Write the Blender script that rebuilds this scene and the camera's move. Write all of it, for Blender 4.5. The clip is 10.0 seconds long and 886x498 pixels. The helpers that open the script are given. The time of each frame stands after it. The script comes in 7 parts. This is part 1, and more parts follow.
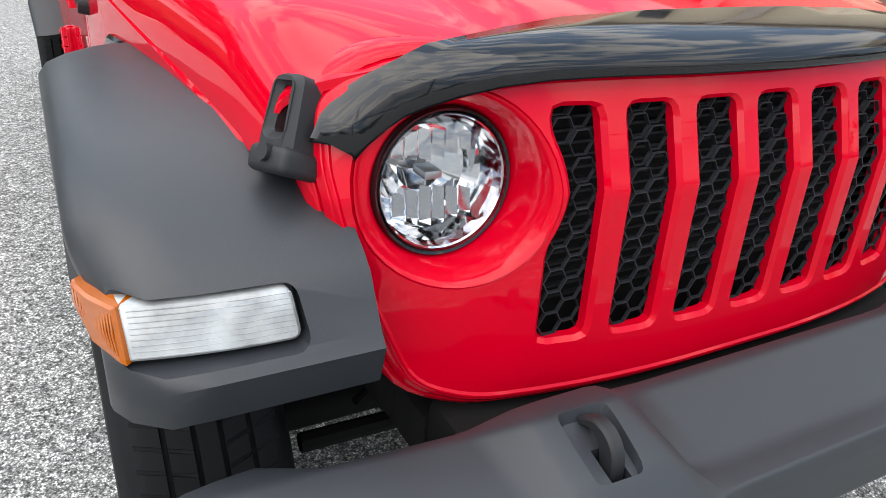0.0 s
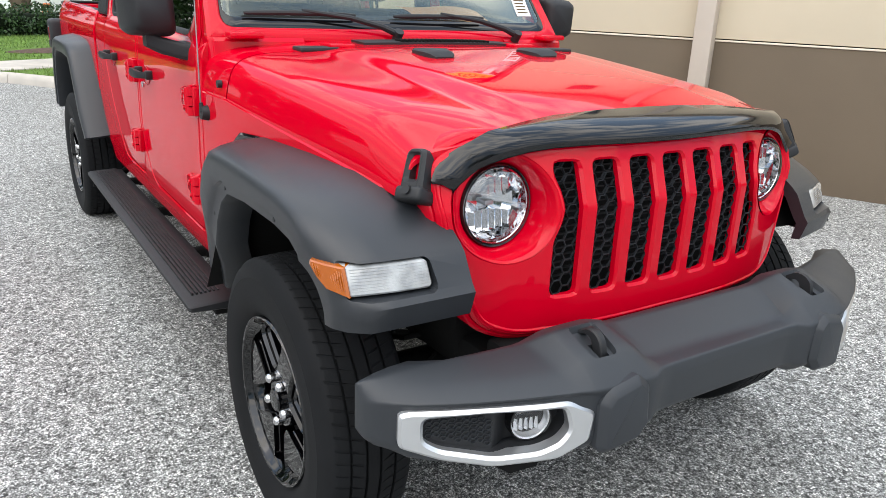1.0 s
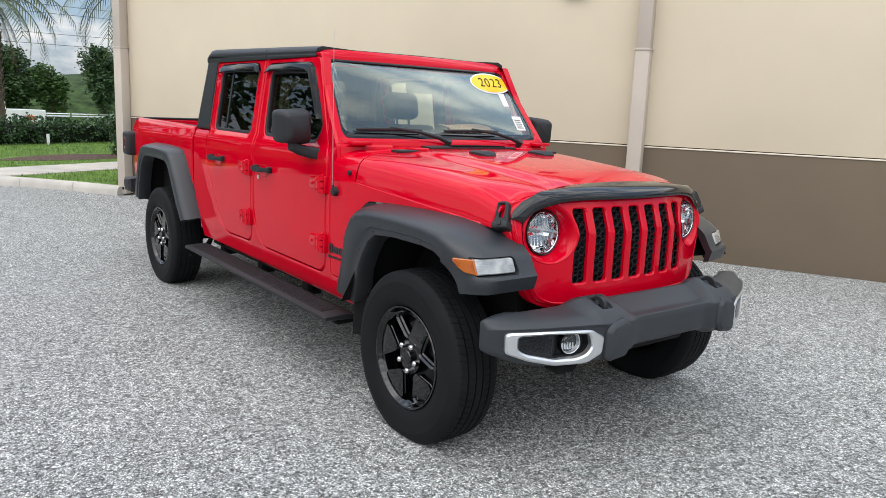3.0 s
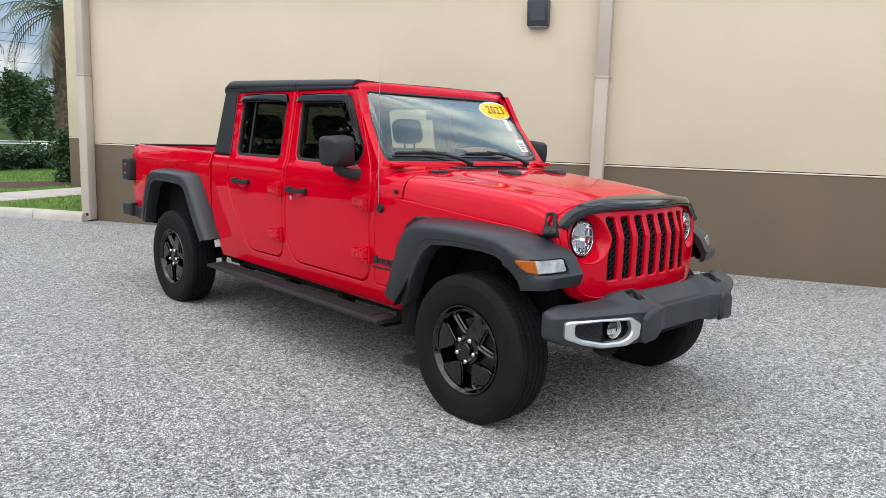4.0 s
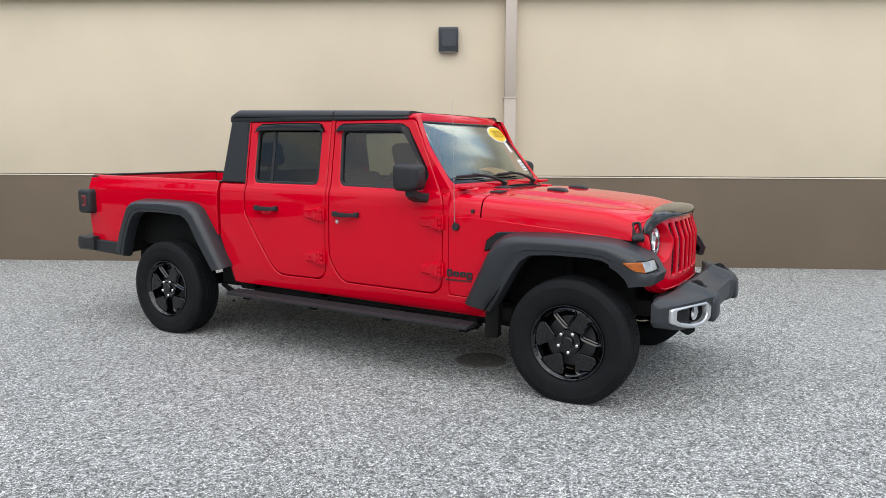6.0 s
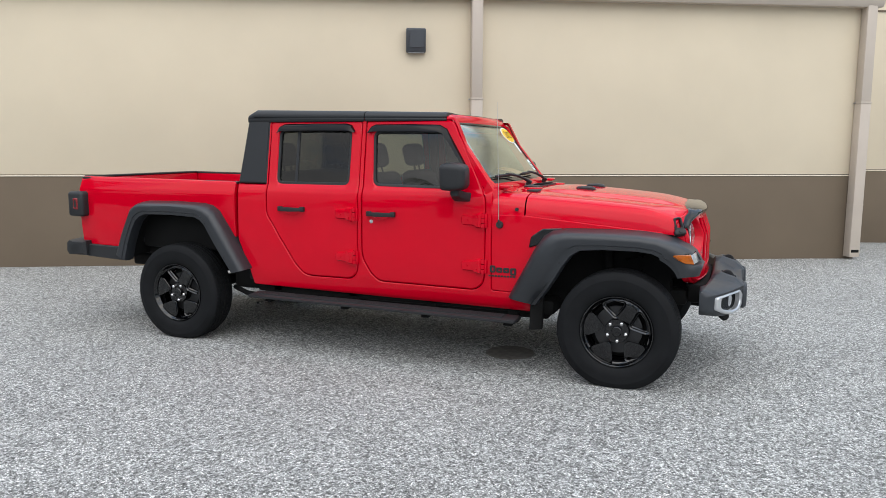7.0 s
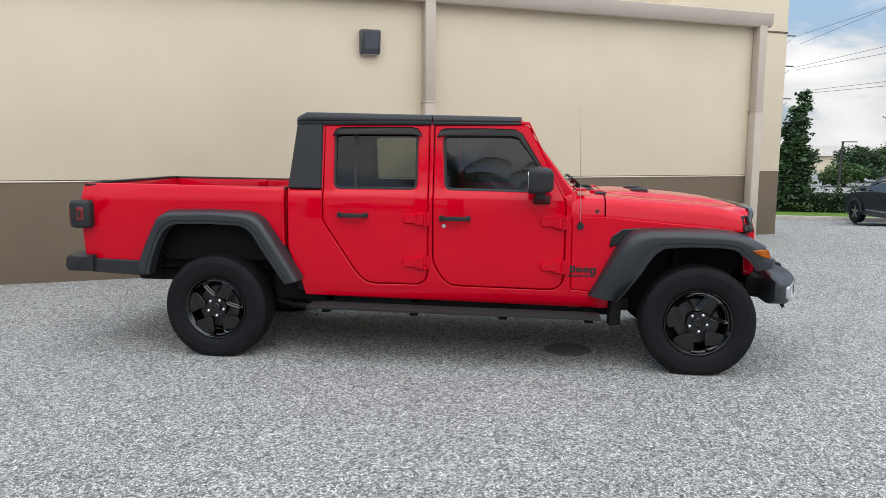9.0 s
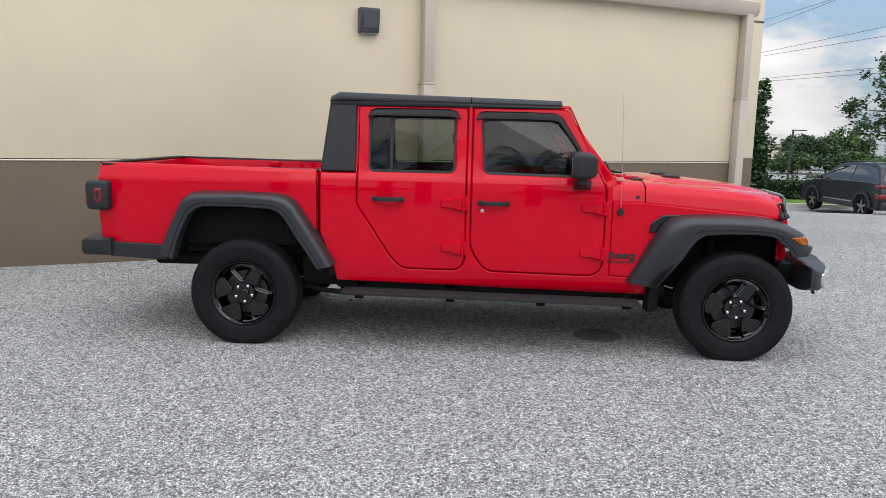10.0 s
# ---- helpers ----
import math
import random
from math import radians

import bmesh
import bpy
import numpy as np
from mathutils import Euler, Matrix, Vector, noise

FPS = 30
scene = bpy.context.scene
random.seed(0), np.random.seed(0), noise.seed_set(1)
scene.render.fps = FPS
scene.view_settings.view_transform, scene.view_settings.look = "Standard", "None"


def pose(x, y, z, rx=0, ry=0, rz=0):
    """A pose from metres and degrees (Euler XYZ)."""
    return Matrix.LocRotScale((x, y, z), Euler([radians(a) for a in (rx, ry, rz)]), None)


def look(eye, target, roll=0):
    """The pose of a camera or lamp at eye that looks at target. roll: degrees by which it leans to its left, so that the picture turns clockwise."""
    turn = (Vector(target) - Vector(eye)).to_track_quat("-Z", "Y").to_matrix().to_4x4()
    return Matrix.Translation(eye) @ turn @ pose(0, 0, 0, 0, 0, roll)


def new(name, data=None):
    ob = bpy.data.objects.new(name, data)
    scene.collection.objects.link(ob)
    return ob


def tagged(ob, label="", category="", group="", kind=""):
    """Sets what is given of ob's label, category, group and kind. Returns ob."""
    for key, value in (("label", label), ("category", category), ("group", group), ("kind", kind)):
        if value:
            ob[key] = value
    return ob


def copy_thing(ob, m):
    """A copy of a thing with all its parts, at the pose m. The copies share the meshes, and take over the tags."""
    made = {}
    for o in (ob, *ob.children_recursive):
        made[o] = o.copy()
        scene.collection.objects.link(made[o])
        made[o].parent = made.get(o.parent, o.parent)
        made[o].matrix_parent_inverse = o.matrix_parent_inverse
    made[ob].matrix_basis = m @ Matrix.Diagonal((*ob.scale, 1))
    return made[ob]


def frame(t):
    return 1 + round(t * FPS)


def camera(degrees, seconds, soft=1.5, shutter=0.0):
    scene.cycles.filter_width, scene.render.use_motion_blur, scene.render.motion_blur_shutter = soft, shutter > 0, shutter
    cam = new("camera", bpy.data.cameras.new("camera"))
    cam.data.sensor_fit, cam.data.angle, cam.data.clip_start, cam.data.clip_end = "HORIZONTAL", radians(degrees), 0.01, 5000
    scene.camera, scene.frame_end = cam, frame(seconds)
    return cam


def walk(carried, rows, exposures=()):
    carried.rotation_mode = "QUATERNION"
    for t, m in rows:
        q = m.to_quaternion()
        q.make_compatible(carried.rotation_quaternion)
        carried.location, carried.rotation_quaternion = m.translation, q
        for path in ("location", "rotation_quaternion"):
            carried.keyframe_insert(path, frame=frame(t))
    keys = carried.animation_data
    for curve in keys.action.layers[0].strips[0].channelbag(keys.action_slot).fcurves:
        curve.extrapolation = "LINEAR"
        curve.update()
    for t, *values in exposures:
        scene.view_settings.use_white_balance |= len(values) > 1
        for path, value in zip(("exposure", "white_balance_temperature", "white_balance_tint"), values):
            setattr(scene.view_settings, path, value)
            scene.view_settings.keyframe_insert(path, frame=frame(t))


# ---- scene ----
cam = camera(61.2, 10.0, soft=0.8)
PATH = [
    (0, (1.182, -0.916, 1.304), (-0.397, -0.043, 0.44), 3.3),
    (0.5, (1.465, -1.181, 1.365), (-0.115, -0.211, 0.615), 2.9),
    (1, (1.726, -1.501, 1.42), (0.142, -0.461, 0.782), 2.4),
    (1.5, (1.997, -1.803, 1.453), (0.407, -0.715, 0.914), 2.1),
    (2, (2.214, -2.136, 1.466), (0.624, -1.011, 1.01), 2.0),
    (2.5, (2.426, -2.431, 1.448), (0.848, -1.269, 1.052), 2.3),
    (2.7, (2.517, -2.533, 1.458), (0.946, -1.357, 1.073), 2.4),
    (3.8, (2.67, -3.398, 1.462), (1.206, -2.071, 1.156), 1.9),
    (4, (2.601, -3.549, 1.457), (1.17, -2.183, 1.156), 1.8),
    (4.5, (2.385, -3.96, 1.472), (1.054, -2.495, 1.187), 1.3),
    (5, (2.166, -4.43, 1.499), (0.949, -2.868, 1.222), 0.7),
    (5.5, (1.846, -4.767, 1.506), (0.748, -3.118, 1.235), 0.4),
    (5.7, (1.722, -4.893, 1.514), (0.671, -3.212, 1.247), 0.3),
    (6.8, (0.833, -5.555, 1.562), (0.066, -3.728, 1.288), 0.2),
    (7, (0.651, -5.661, 1.543), (-0.063, -3.813, 1.273), 0.2),
    (7.5, (0.19, -5.877, 1.563), (-0.397, -3.984, 1.296), 0.3),
    (8, (-0.266, -5.983, 1.565), (-0.729, -4.056, 1.302), 0.3),
    (8.5, (-0.723, -6.132, 1.578), (-1.069, -4.18, 1.317), 0.2),
    (9, (-1.137, -6.131, 1.553), (-1.378, -4.163, 1.289), 0.3),
    (9.5, (-1.494, -6.127, 1.553), (-1.652, -4.153, 1.274), 0.7),
    (10, (-1.782, -6.094, 1.55), (-1.885, -4.121, 1.242), 1.2),
]
EXPOSURES = [(0.0, 0.54, 6800, 10), (1.0, 0.41, 6790, 10), (2.5, 0.18, 6680, 10), (4.0, 0.09, 6650, 10), (7.0, 0.04, 6640, 10), (10.0, -0.04, 6600, 10)]
walk(cam, [(t, look(eye, target, roll)) for t, eye, target, roll in PATH], EXPOSURES)

# ---- world, sun, exposure ----
world = bpy.data.worlds.new("sky")
scene.world = world
world.use_nodes = True
wn, wl = world.node_tree.nodes, world.node_tree.links
wn.clear()
sky = wn.new("ShaderNodeTexSky")
sky.sky_type, sky.sun_disc = "NISHITA", False
sky.sun_elevation, sky.sun_rotation = radians(52), radians(200)
sky.air_density, sky.dust_density, sky.ozone_density = 1.0, 1.5, 1.0
coord = wn.new("ShaderNodeTexCoord")
stretch = wn.new("ShaderNodeMapping")
stretch.inputs["Scale"].default_value = (1.0, 1.0, 2.6)
wl.new(coord.outputs["Generated"], stretch.inputs["Vector"])
puff = wn.new("ShaderNodeTexNoise")
puff.inputs["Scale"].default_value, puff.inputs["Detail"].default_value = 4.3, 10.0
puff.inputs["Roughness"].default_value = 0.55
wl.new(stretch.outputs["Vector"], puff.inputs["Vector"])
cover = wn.new("ShaderNodeValToRGB")
cover.color_ramp.elements[0].position, cover.color_ramp.elements[1].position = 0.465, 0.555
wl.new(puff.outputs["Fac"], cover.inputs["Fac"])
shade = wn.new("ShaderNodeTexNoise")
shade.inputs["Scale"].default_value, shade.inputs["Detail"].default_value = 4.5, 6.0
wl.new(stretch.outputs["Vector"], shade.inputs["Vector"])
grey = wn.new("ShaderNodeValToRGB")
grey.color_ramp.elements[0].position, grey.color_ramp.elements[1].position = 0.35, 0.65
grey.color_ramp.elements[0].color, grey.color_ramp.elements[1].color = (6.2, 6.7, 7.3, 1), (11.6, 11.6, 11.6, 1)
wl.new(shade.outputs["Fac"], grey.inputs["Fac"])
blend = wn.new("ShaderNodeMix")
blend.data_type = "RGBA"
wl.new(cover.outputs["Color"], blend.inputs["Factor"])
pale = wn.new("ShaderNodeMix")
pale.data_type = "RGBA"
pale.inputs["Factor"].default_value = 0.42
pale.inputs["B"].default_value = (5.0, 7.3, 10.4, 1)
wl.new(sky.outputs["Color"], pale.inputs["A"])
wl.new(pale.outputs["Result"], blend.inputs["A"])
wl.new(grey.outputs["Color"], blend.inputs["B"])
back = wn.new("ShaderNodeBackground")
back.inputs["Strength"].default_value = 0.13
height = wn.new("ShaderNodeSeparateXYZ")
wl.new(coord.outputs["Generated"], height.inputs["Vector"])
dome = wn.new("ShaderNodeMapRange")
dome.inputs["From Min"].default_value, dome.inputs["From Max"].default_value = 0.05, 0.8
dome.inputs["To Min"].default_value, dome.inputs["To Max"].default_value = 0.63, 1.60
wl.new(height.outputs["Z"], dome.inputs["Value"])
dim = wn.new("ShaderNodeMix")
dim.data_type, dim.blend_type = "RGBA", "MULTIPLY"
dim.inputs["Factor"].default_value = 1.0
wl.new(blend.outputs["Result"], dim.inputs["A"])
wl.new(dome.outputs["Result"], dim.inputs["B"])
wl.new(dim.outputs["Result"], back.inputs["Color"])
wl.new(back.outputs["Background"], wn.new("ShaderNodeOutputWorld").inputs["Surface"])

sun = new("sun", bpy.data.lights.new("sun", "SUN"))
sun.data.energy, sun.data.angle, sun.data.color = 1.7, radians(85), (1.0, 0.95, 0.88)
sun.matrix_world = look((6.0, -8.6, 13.6), (0, 0, 0))

# ---- materials ----


def base_material(name):
    m = bpy.data.materials.new(name)
    m.use_nodes = True
    return m, m.node_tree.nodes, m.node_tree.links, m.node_tree.nodes["Principled BSDF"]


def plain(name, colour, rough=0.5, metal=0.0, vary=0.12, scale=9.0, bump=0.0, grain=300.0, coat=0.0, spec=0.5, rvary=0.08):
    """A surface with large stains, fine grain and fine relief."""
    m, n, l, b = base_material(name)
    co = n.new("ShaderNodeTexCoord")
    big = n.new("ShaderNodeTexNoise")
    big.inputs["Scale"].default_value, big.inputs["Detail"].default_value = scale, 5.0
    l.new(co.outputs["Object"], big.inputs["Vector"])
    ramp = n.new("ShaderNodeValToRGB")
    ramp.color_ramp.elements[0].position, ramp.color_ramp.elements[1].position = 0.3, 0.7
    ramp.color_ramp.elements[0].color = (*[c * (1 - vary) for c in colour], 1)
    ramp.color_ramp.elements[1].color = (*[min(1, c * (1 + vary)) for c in colour], 1)
    l.new(big.outputs["Fac"], ramp.inputs["Fac"])
    l.new(ramp.outputs["Color"], b.inputs["Base Color"])
    rr = n.new("ShaderNodeMapRange")
    rr.inputs["To Min"].default_value, rr.inputs["To Max"].default_value = max(0.02, rough - rvary), min(1, rough + rvary)
    l.new(big.outputs["Fac"], rr.inputs["Value"])
    l.new(rr.outputs["Result"], b.inputs["Roughness"])
    b.inputs["Metallic"].default_value = metal
    b.inputs["Coat Weight"].default_value = coat
    b.inputs["Coat Roughness"].default_value, b.inputs["Coat IOR"].default_value = 0.02, 1.36
    b.inputs["Specular IOR Level"].default_value = spec
    if bump:
        fine = n.new("ShaderNodeTexNoise")
        fine.inputs["Scale"].default_value, fine.inputs["Detail"].default_value = grain, 2.0
        l.new(co.outputs["Object"], fine.inputs["Vector"])
        bp = n.new("ShaderNodeBump")
        bp.inputs["Strength"].default_value, bp.inputs["Distance"].default_value = bump, 0.002
        l.new(fine.outputs["Fac"], bp.inputs["Height"])
        l.new(bp.outputs["Normal"], b.inputs["Normal"])
    return m


def glass(name, tint, gloss=(1.0, 1.0, 1.0), rough=0.0, least=0.05, bend=5.0):
    """Thin tinted pane: lets light through by its tint, mirrors by Fresnel."""
    m, n, l, b = base_material(name)
    n.remove(b)
    clear = n.new("ShaderNodeBsdfTransparent")
    clear.inputs["Color"].default_value = (*tint, 1)
    shine = n.new("ShaderNodeBsdfGlossy")
    shine.inputs["Roughness"].default_value = rough
    shine.inputs["Color"].default_value = (*gloss, 1)
    facing = n.new("ShaderNodeLayerWeight")
    power = n.new("ShaderNodeMath")
    power.operation, power.inputs[1].default_value = "POWER", bend
    l.new(facing.outputs["Facing"], power.inputs[0])
    fres = n.new("ShaderNodeMapRange")
    fres.inputs["To Min"].default_value, fres.inputs["To Max"].default_value = least, 1.0
    l.new(power.outputs["Value"], fres.inputs["Value"])
    mix = n.new("ShaderNodeMixShader")
    l.new(fres.outputs["Result"], mix.inputs["Fac"])
    l.new(clear.outputs["BSDF"], mix.inputs[1])
    l.new(shine.outputs["BSDF"], mix.inputs[2])
    l.new(mix.outputs["Shader"], n["Material Output"].inputs["Surface"])
    return m


def asphalt_material():
    m, n, l, b = base_material("worn asphalt with pale aggregate")
    co = n.new("ShaderNodeTexCoord")

    def noise(scale, detail=4.0, rough=0.6):
        t = n.new("ShaderNodeTexNoise")
        t.inputs["Scale"].default_value, t.inputs["Detail"].default_value, t.inputs["Roughness"].default_value = scale, detail, rough
        l.new(co.outputs["Object"], t.inputs["Vector"])
        return t.outputs["Fac"]

    def ranged(value, f0, f1, t0, t1):
        r = n.new("ShaderNodeMapRange")
        for name, v in (("From Min", f0), ("From Max", f1), ("To Min", t0), ("To Max", t1)):
            r.inputs[name].default_value = v
        l.new(value, r.inputs["Value"])
        return r.outputs["Result"]
    # stones: each cell its own tone, dark tar between them
    grains = n.new("ShaderNodeTexVoronoi")
    grains.inputs["Scale"].default_value = 200.0
    l.new(co.outputs["Object"], grains.inputs["Vector"])
    sep = n.new("ShaderNodeSeparateColor")
    l.new(grains.outputs["Color"], sep.inputs["Color"])
    tone = n.new("ShaderNodeValToRGB")
    e = tone.color_ramp.elements
    e[0].position, e[0].color = 0.0, (0.15, 0.15, 0.146, 1)
    e[1].position, e[1].color = 1.0, (0.60, 0.605, 0.59, 1)
    for p, c in ((0.22, 0.19), (0.55, 0.36), (0.80, 0.52)):
        k = e.new(p)
        k.color = (c * 0.985, c * 1.0, c * 0.972, 1)
    l.new(sep.outputs["Red"], tone.inputs["Fac"])
    coarse = n.new("ShaderNodeTexVoronoi")
    coarse.inputs["Scale"].default_value = 70.0
    l.new(co.outputs["Object"], coarse.inputs["Vector"])
    csep = n.new("ShaderNodeSeparateColor")
    l.new(coarse.outputs["Color"], csep.inputs["Color"])
    stone = ranged(csep.outputs["Green"], 0.0, 1.0, 0.43, 1.57)
    gap = ranged(grains.outputs["Distance"], 0.32, 0.72, 1.24, 0.46)
    bits = noise(105.0, 3.0, 0.7)
    broken = ranged(bits, 0.39, 0.61, 0.50, 1.55)
    clump = ranged(noise(34.0, 3.0), 0.35, 0.65, 0.89, 1.10)
    patch = ranged(noise(0.55, 6.0), 0.3, 0.7, 0.86, 1.00)
    worn = ranged(noise(4.2, 5.0), 0.3, 0.7, 0.94, 1.05)
    spot = n.new("ShaderNodeValToRGB")
    spot.color_ramp.elements[0].position, spot.color_ramp.elements[1].position = 0.255, 0.30
    spot.color_ramp.elements[0].color, spot.color_ramp.elements[1].color = (0.55, 0.55, 0.55, 1), (1, 1, 1, 1)
    l.new(noise(2.7, 3.0), spot.inputs["Fac"])
    # hairline cracks along the edges of large cells
    bent = n.new("ShaderNodeMapping")
    bent.inputs["Rotation"].default_value = (0, 0, 0.6)
    wob = n.new("ShaderNodeMix")
    wob.data_type, wob.blend_type = "RGBA", "LINEAR_LIGHT"
    wob.inputs["Factor"].default_value = 0.25
    wn2 = n.new("ShaderNodeTexNoise")
    wn2.inputs["Scale"].default_value = 1.4
    l.new(co.outputs["Object"], wn2.inputs["Vector"])
    l.new(co.outputs["Object"], wob.inputs["A"])
    l.new(wn2.outputs["Color"], wob.inputs["B"])
    l.new(wob.outputs["Result"], bent.inputs["Vector"])
    crack = n.new("ShaderNodeTexVoronoi")
    crack.feature = "DISTANCE_TO_EDGE"
    crack.inputs["Scale"].default_value = 0.26
    l.new(bent.outputs["Vector"], crack.inputs["Vector"])
    line = ranged(crack.outputs["Distance"], 0.0, 0.0022, 0.62, 1.0)
    last = tone.outputs["Color"]
    for other in (stone, gap, broken, clump, patch, worn, spot.outputs["Color"], line):
        mul = n.new("ShaderNodeMix")
        mul.data_type, mul.blend_type = "RGBA", "MULTIPLY"
        mul.inputs["Factor"].default_value = 1.0
        l.new(last, mul.inputs["A"])
        l.new(other, mul.inputs["B"])
        last = mul.outputs["Result"]
    l.new(last, b.inputs["Base Color"])
    b.inputs["Roughness"].default_value = 0.92
    b.inputs["Specular IOR Level"].default_value = 0.25
    bp = n.new("ShaderNodeBump")
    bp.inputs["Strength"].default_value, bp.inputs["Distance"].default_value = 0.6, 0.004
    l.new(bits, bp.inputs["Height"])
    l.new(bp.outputs["Normal"], b.inputs["Normal"])
    return m


def leaf_material(name, dark, light, scale=0.9):
    m, n, l, b = base_material(name)
    geo = n.new("ShaderNodeNewGeometry")
    co = n.new("ShaderNodeTexCoord")
    big = n.new("ShaderNodeTexNoise")
    big.inputs["Scale"].default_value = scale
    l.new(co.outputs["Object"], big.inputs["Vector"])
    add = n.new("ShaderNodeMath")
    add.operation = "ADD"
    l.new(geo.outputs["Random Per Island"], add.inputs[0])
    l.new(big.outputs["Fac"], add.inputs[1])
    ramp = n.new("ShaderNodeValToRGB")
    ramp.color_ramp.elements[0].position, ramp.color_ramp.elements[1].position = 0.4, 1.5
    ramp.color_ramp.elements[0].color, ramp.color_ramp.elements[1].color = (*dark, 1), (*light, 1)
    half = n.new("ShaderNodeMath")
    half.operation = "MULTIPLY"
    half.inputs[1].default_value = 0.62
    l.new(add.outputs["Value"], half.inputs[0])
    ramp.color_ramp.elements[0].position, ramp.color_ramp.elements[1].position = 0.2, 0.95
    l.new(half.outputs["Value"], ramp.inputs["Fac"])
    l.new(ramp.outputs["Color"], b.inputs["Base Color"])
    b.inputs["Roughness"].default_value = 0.55
    return m


ASPHALT = asphalt_material()
CREAM = plain("cream painted stucco", (0.66, 0.573, 0.434), 0.85, vary=0.045, scale=0.8, bump=0.25, grain=120.0, spec=0.2)
BROWN = plain("brown painted stucco", (0.142, 0.110, 0.078), 0.8, vary=0.08, scale=0.9, bump=0.25, grain=120.0, spec=0.25)
WHITE_DOOR = plain("white painted steel door", (0.74, 0.73, 0.69), 0.45, vary=0.05, scale=3.0, spec=0.4)
TRIM = plain("pale trim paint", (0.74, 0.66, 0.54), 0.7, vary=0.05, spec=0.3)
SPOUT = plain("taupe painted sheet metal", (0.50, 0.435, 0.37), 0.55, vary=0.05, scale=2.0, spec=0.4)
RED = plain("red car paint", (0.568, 0.0004, 0.0145), 0.5, vary=0.02, coat=0.9, spec=0.0, rvary=0.02)
BLACK_PLASTIC = plain("grained dark grey plastic", (0.0200, 0.0226, 0.0268), 0.40, vary=0.10, scale=6.0, bump=0.10, grain=900.0, spec=0.50)
BUMPER_PLASTIC = plain("moulded grey bumper plastic", (0.026, 0.0295, 0.0345), 0.47, vary=0.08, scale=5.0, bump=0.06, grain=900.0, spec=0.42)
TEXTURED_BLACK = plain("textured black plastic", (0.016, 0.017, 0.019), 0.55, vary=0.1, bump=0.1, grain=700.0, spec=0.4)
HARDTOP = plain("grained black hardtop", (0.013, 0.0145, 0.017), 0.46, vary=0.08, scale=4.0, bump=0.15, grain=700.0, spec=0.42)
GLOSS_BLACK = plain("gloss black", (0.006, 0.006, 0.007), 0.06, vary=0.05, rvary=0.02)
WHEEL_BLACK = plain("gloss black alloy", (0.0015, 0.0015, 0.002), 0.05, vary=0.05, rvary=0.03, spec=0.62)
VISOR = plain("smoked visor plastic", (0.003, 0.003, 0.004), 0.08, vary=0.05, spec=0.2)
RUBBER = plain("tyre rubber", (0.0074, 0.0080, 0.0090), 0.68, vary=0.25, scale=7.0, bump=0.15, grain=250.0, spec=0.16)
DARK = plain("dark underbody", (0.006, 0.006, 0.006), 0.8, vary=0.2, spec=0.2)
CABIN = plain("charcoal cabin trim", (0.014, 0.014, 0.015), 0.75, vary=0.1, bump=0.2, spec=0.3)
SILVER = plain("satin silver paint", (0.64, 0.65, 0.66), 0.32, metal=0.8, vary=0.02)
CHROME = plain("chrome", (0.70, 0.705, 0.72), 0.06, metal=1.0, vary=0.02, rvary=0.03)
LAMP_SILVER = plain("aluminised lamp reflector", (0.88, 0.885, 0.90), 0.28, metal=0.55, vary=0.02)
NUT = plain("bright plated steel", (0.62, 0.62, 0.63), 0.20, metal=1.0, vary=0.1)
STEEL = plain("brushed steel", (0.45, 0.45, 0.46), 0.35, metal=1.0, vary=0.1)
DARK_STEEL = plain("dull brake steel", (0.07, 0.07, 0.072), 0.5, metal=0.8, vary=0.2)
AMBER = plain("amber lens", (0.38, 0.088, 0.002), 0.18, vary=0.08, scale=40.0, coat=0.8)
FROST = plain("frosted clear lens", (0.32, 0.33, 0.332), 0.15, vary=0.42, scale=17.0, coat=0.9, bump=0.3, grain=120.0)
RED_LENS = plain("red lamp lens", (0.20, 0.004, 0.008), 0.15, vary=0.1, coat=0.8)
YELLOW = plain("yellow sticker vinyl", (0.90, 0.58, 0.02), 0.35, vary=0.02)
PAPER = plain("white sticker paper", (0.80, 0.80, 0.80), 0.6, vary=0.02)
INK = plain("dark ink", (0.10, 0.06, 0.02), 0.6, vary=0.02)
TAN = plain("brown wrapping paper", (0.62, 0.36, 0.17), 0.7, vary=0.06)
CONCRETE = plain("weathered concrete", (0.46, 0.43, 0.39), 0.9, vary=0.14, scale=3.0, bump=0.4, grain=90.0, spec=0.2)
LAWN = plain("mown grass", (0.105, 0.185, 0.035), 0.9, vary=0.35, scale=3.5, bump=0.8, grain=60.0, spec=0.15)
MULCH = plain("dark bark mulch", (0.095, 0.062, 0.05), 0.95, vary=0.5, scale=14.0, bump=0.9, grain=40.0, spec=0.15)
BARK = plain("grey brown bark", (0.135, 0.105, 0.08), 0.95, vary=0.3, scale=7.0, bump=0.8, grain=30.0, spec=0.15)
LEAF = leaf_material("broad leaves", (0.010, 0.028, 0.010), (0.045, 0.105, 0.026))
LEAF_MID = leaf_material("mid green leaves", (0.016, 0.042, 0.014), (0.065, 0.125, 0.036))
LEAF_LIGHT = leaf_material("light leaves", (0.022, 0.055, 0.014), (0.085, 0.16, 0.035))
LEAF_PALM = leaf_material("palm leaves", (0.030, 0.050, 0.016), (0.12, 0.15, 0.055))
LEAF_DRY = leaf_material("dry palm leaves", (0.10, 0.07, 0.035), (0.27, 0.20, 0.11))
LAMP_GREY = plain("grey lamp housing", (0.075, 0.082, 0.092), 0.5, vary=0.06, spec=0.4)
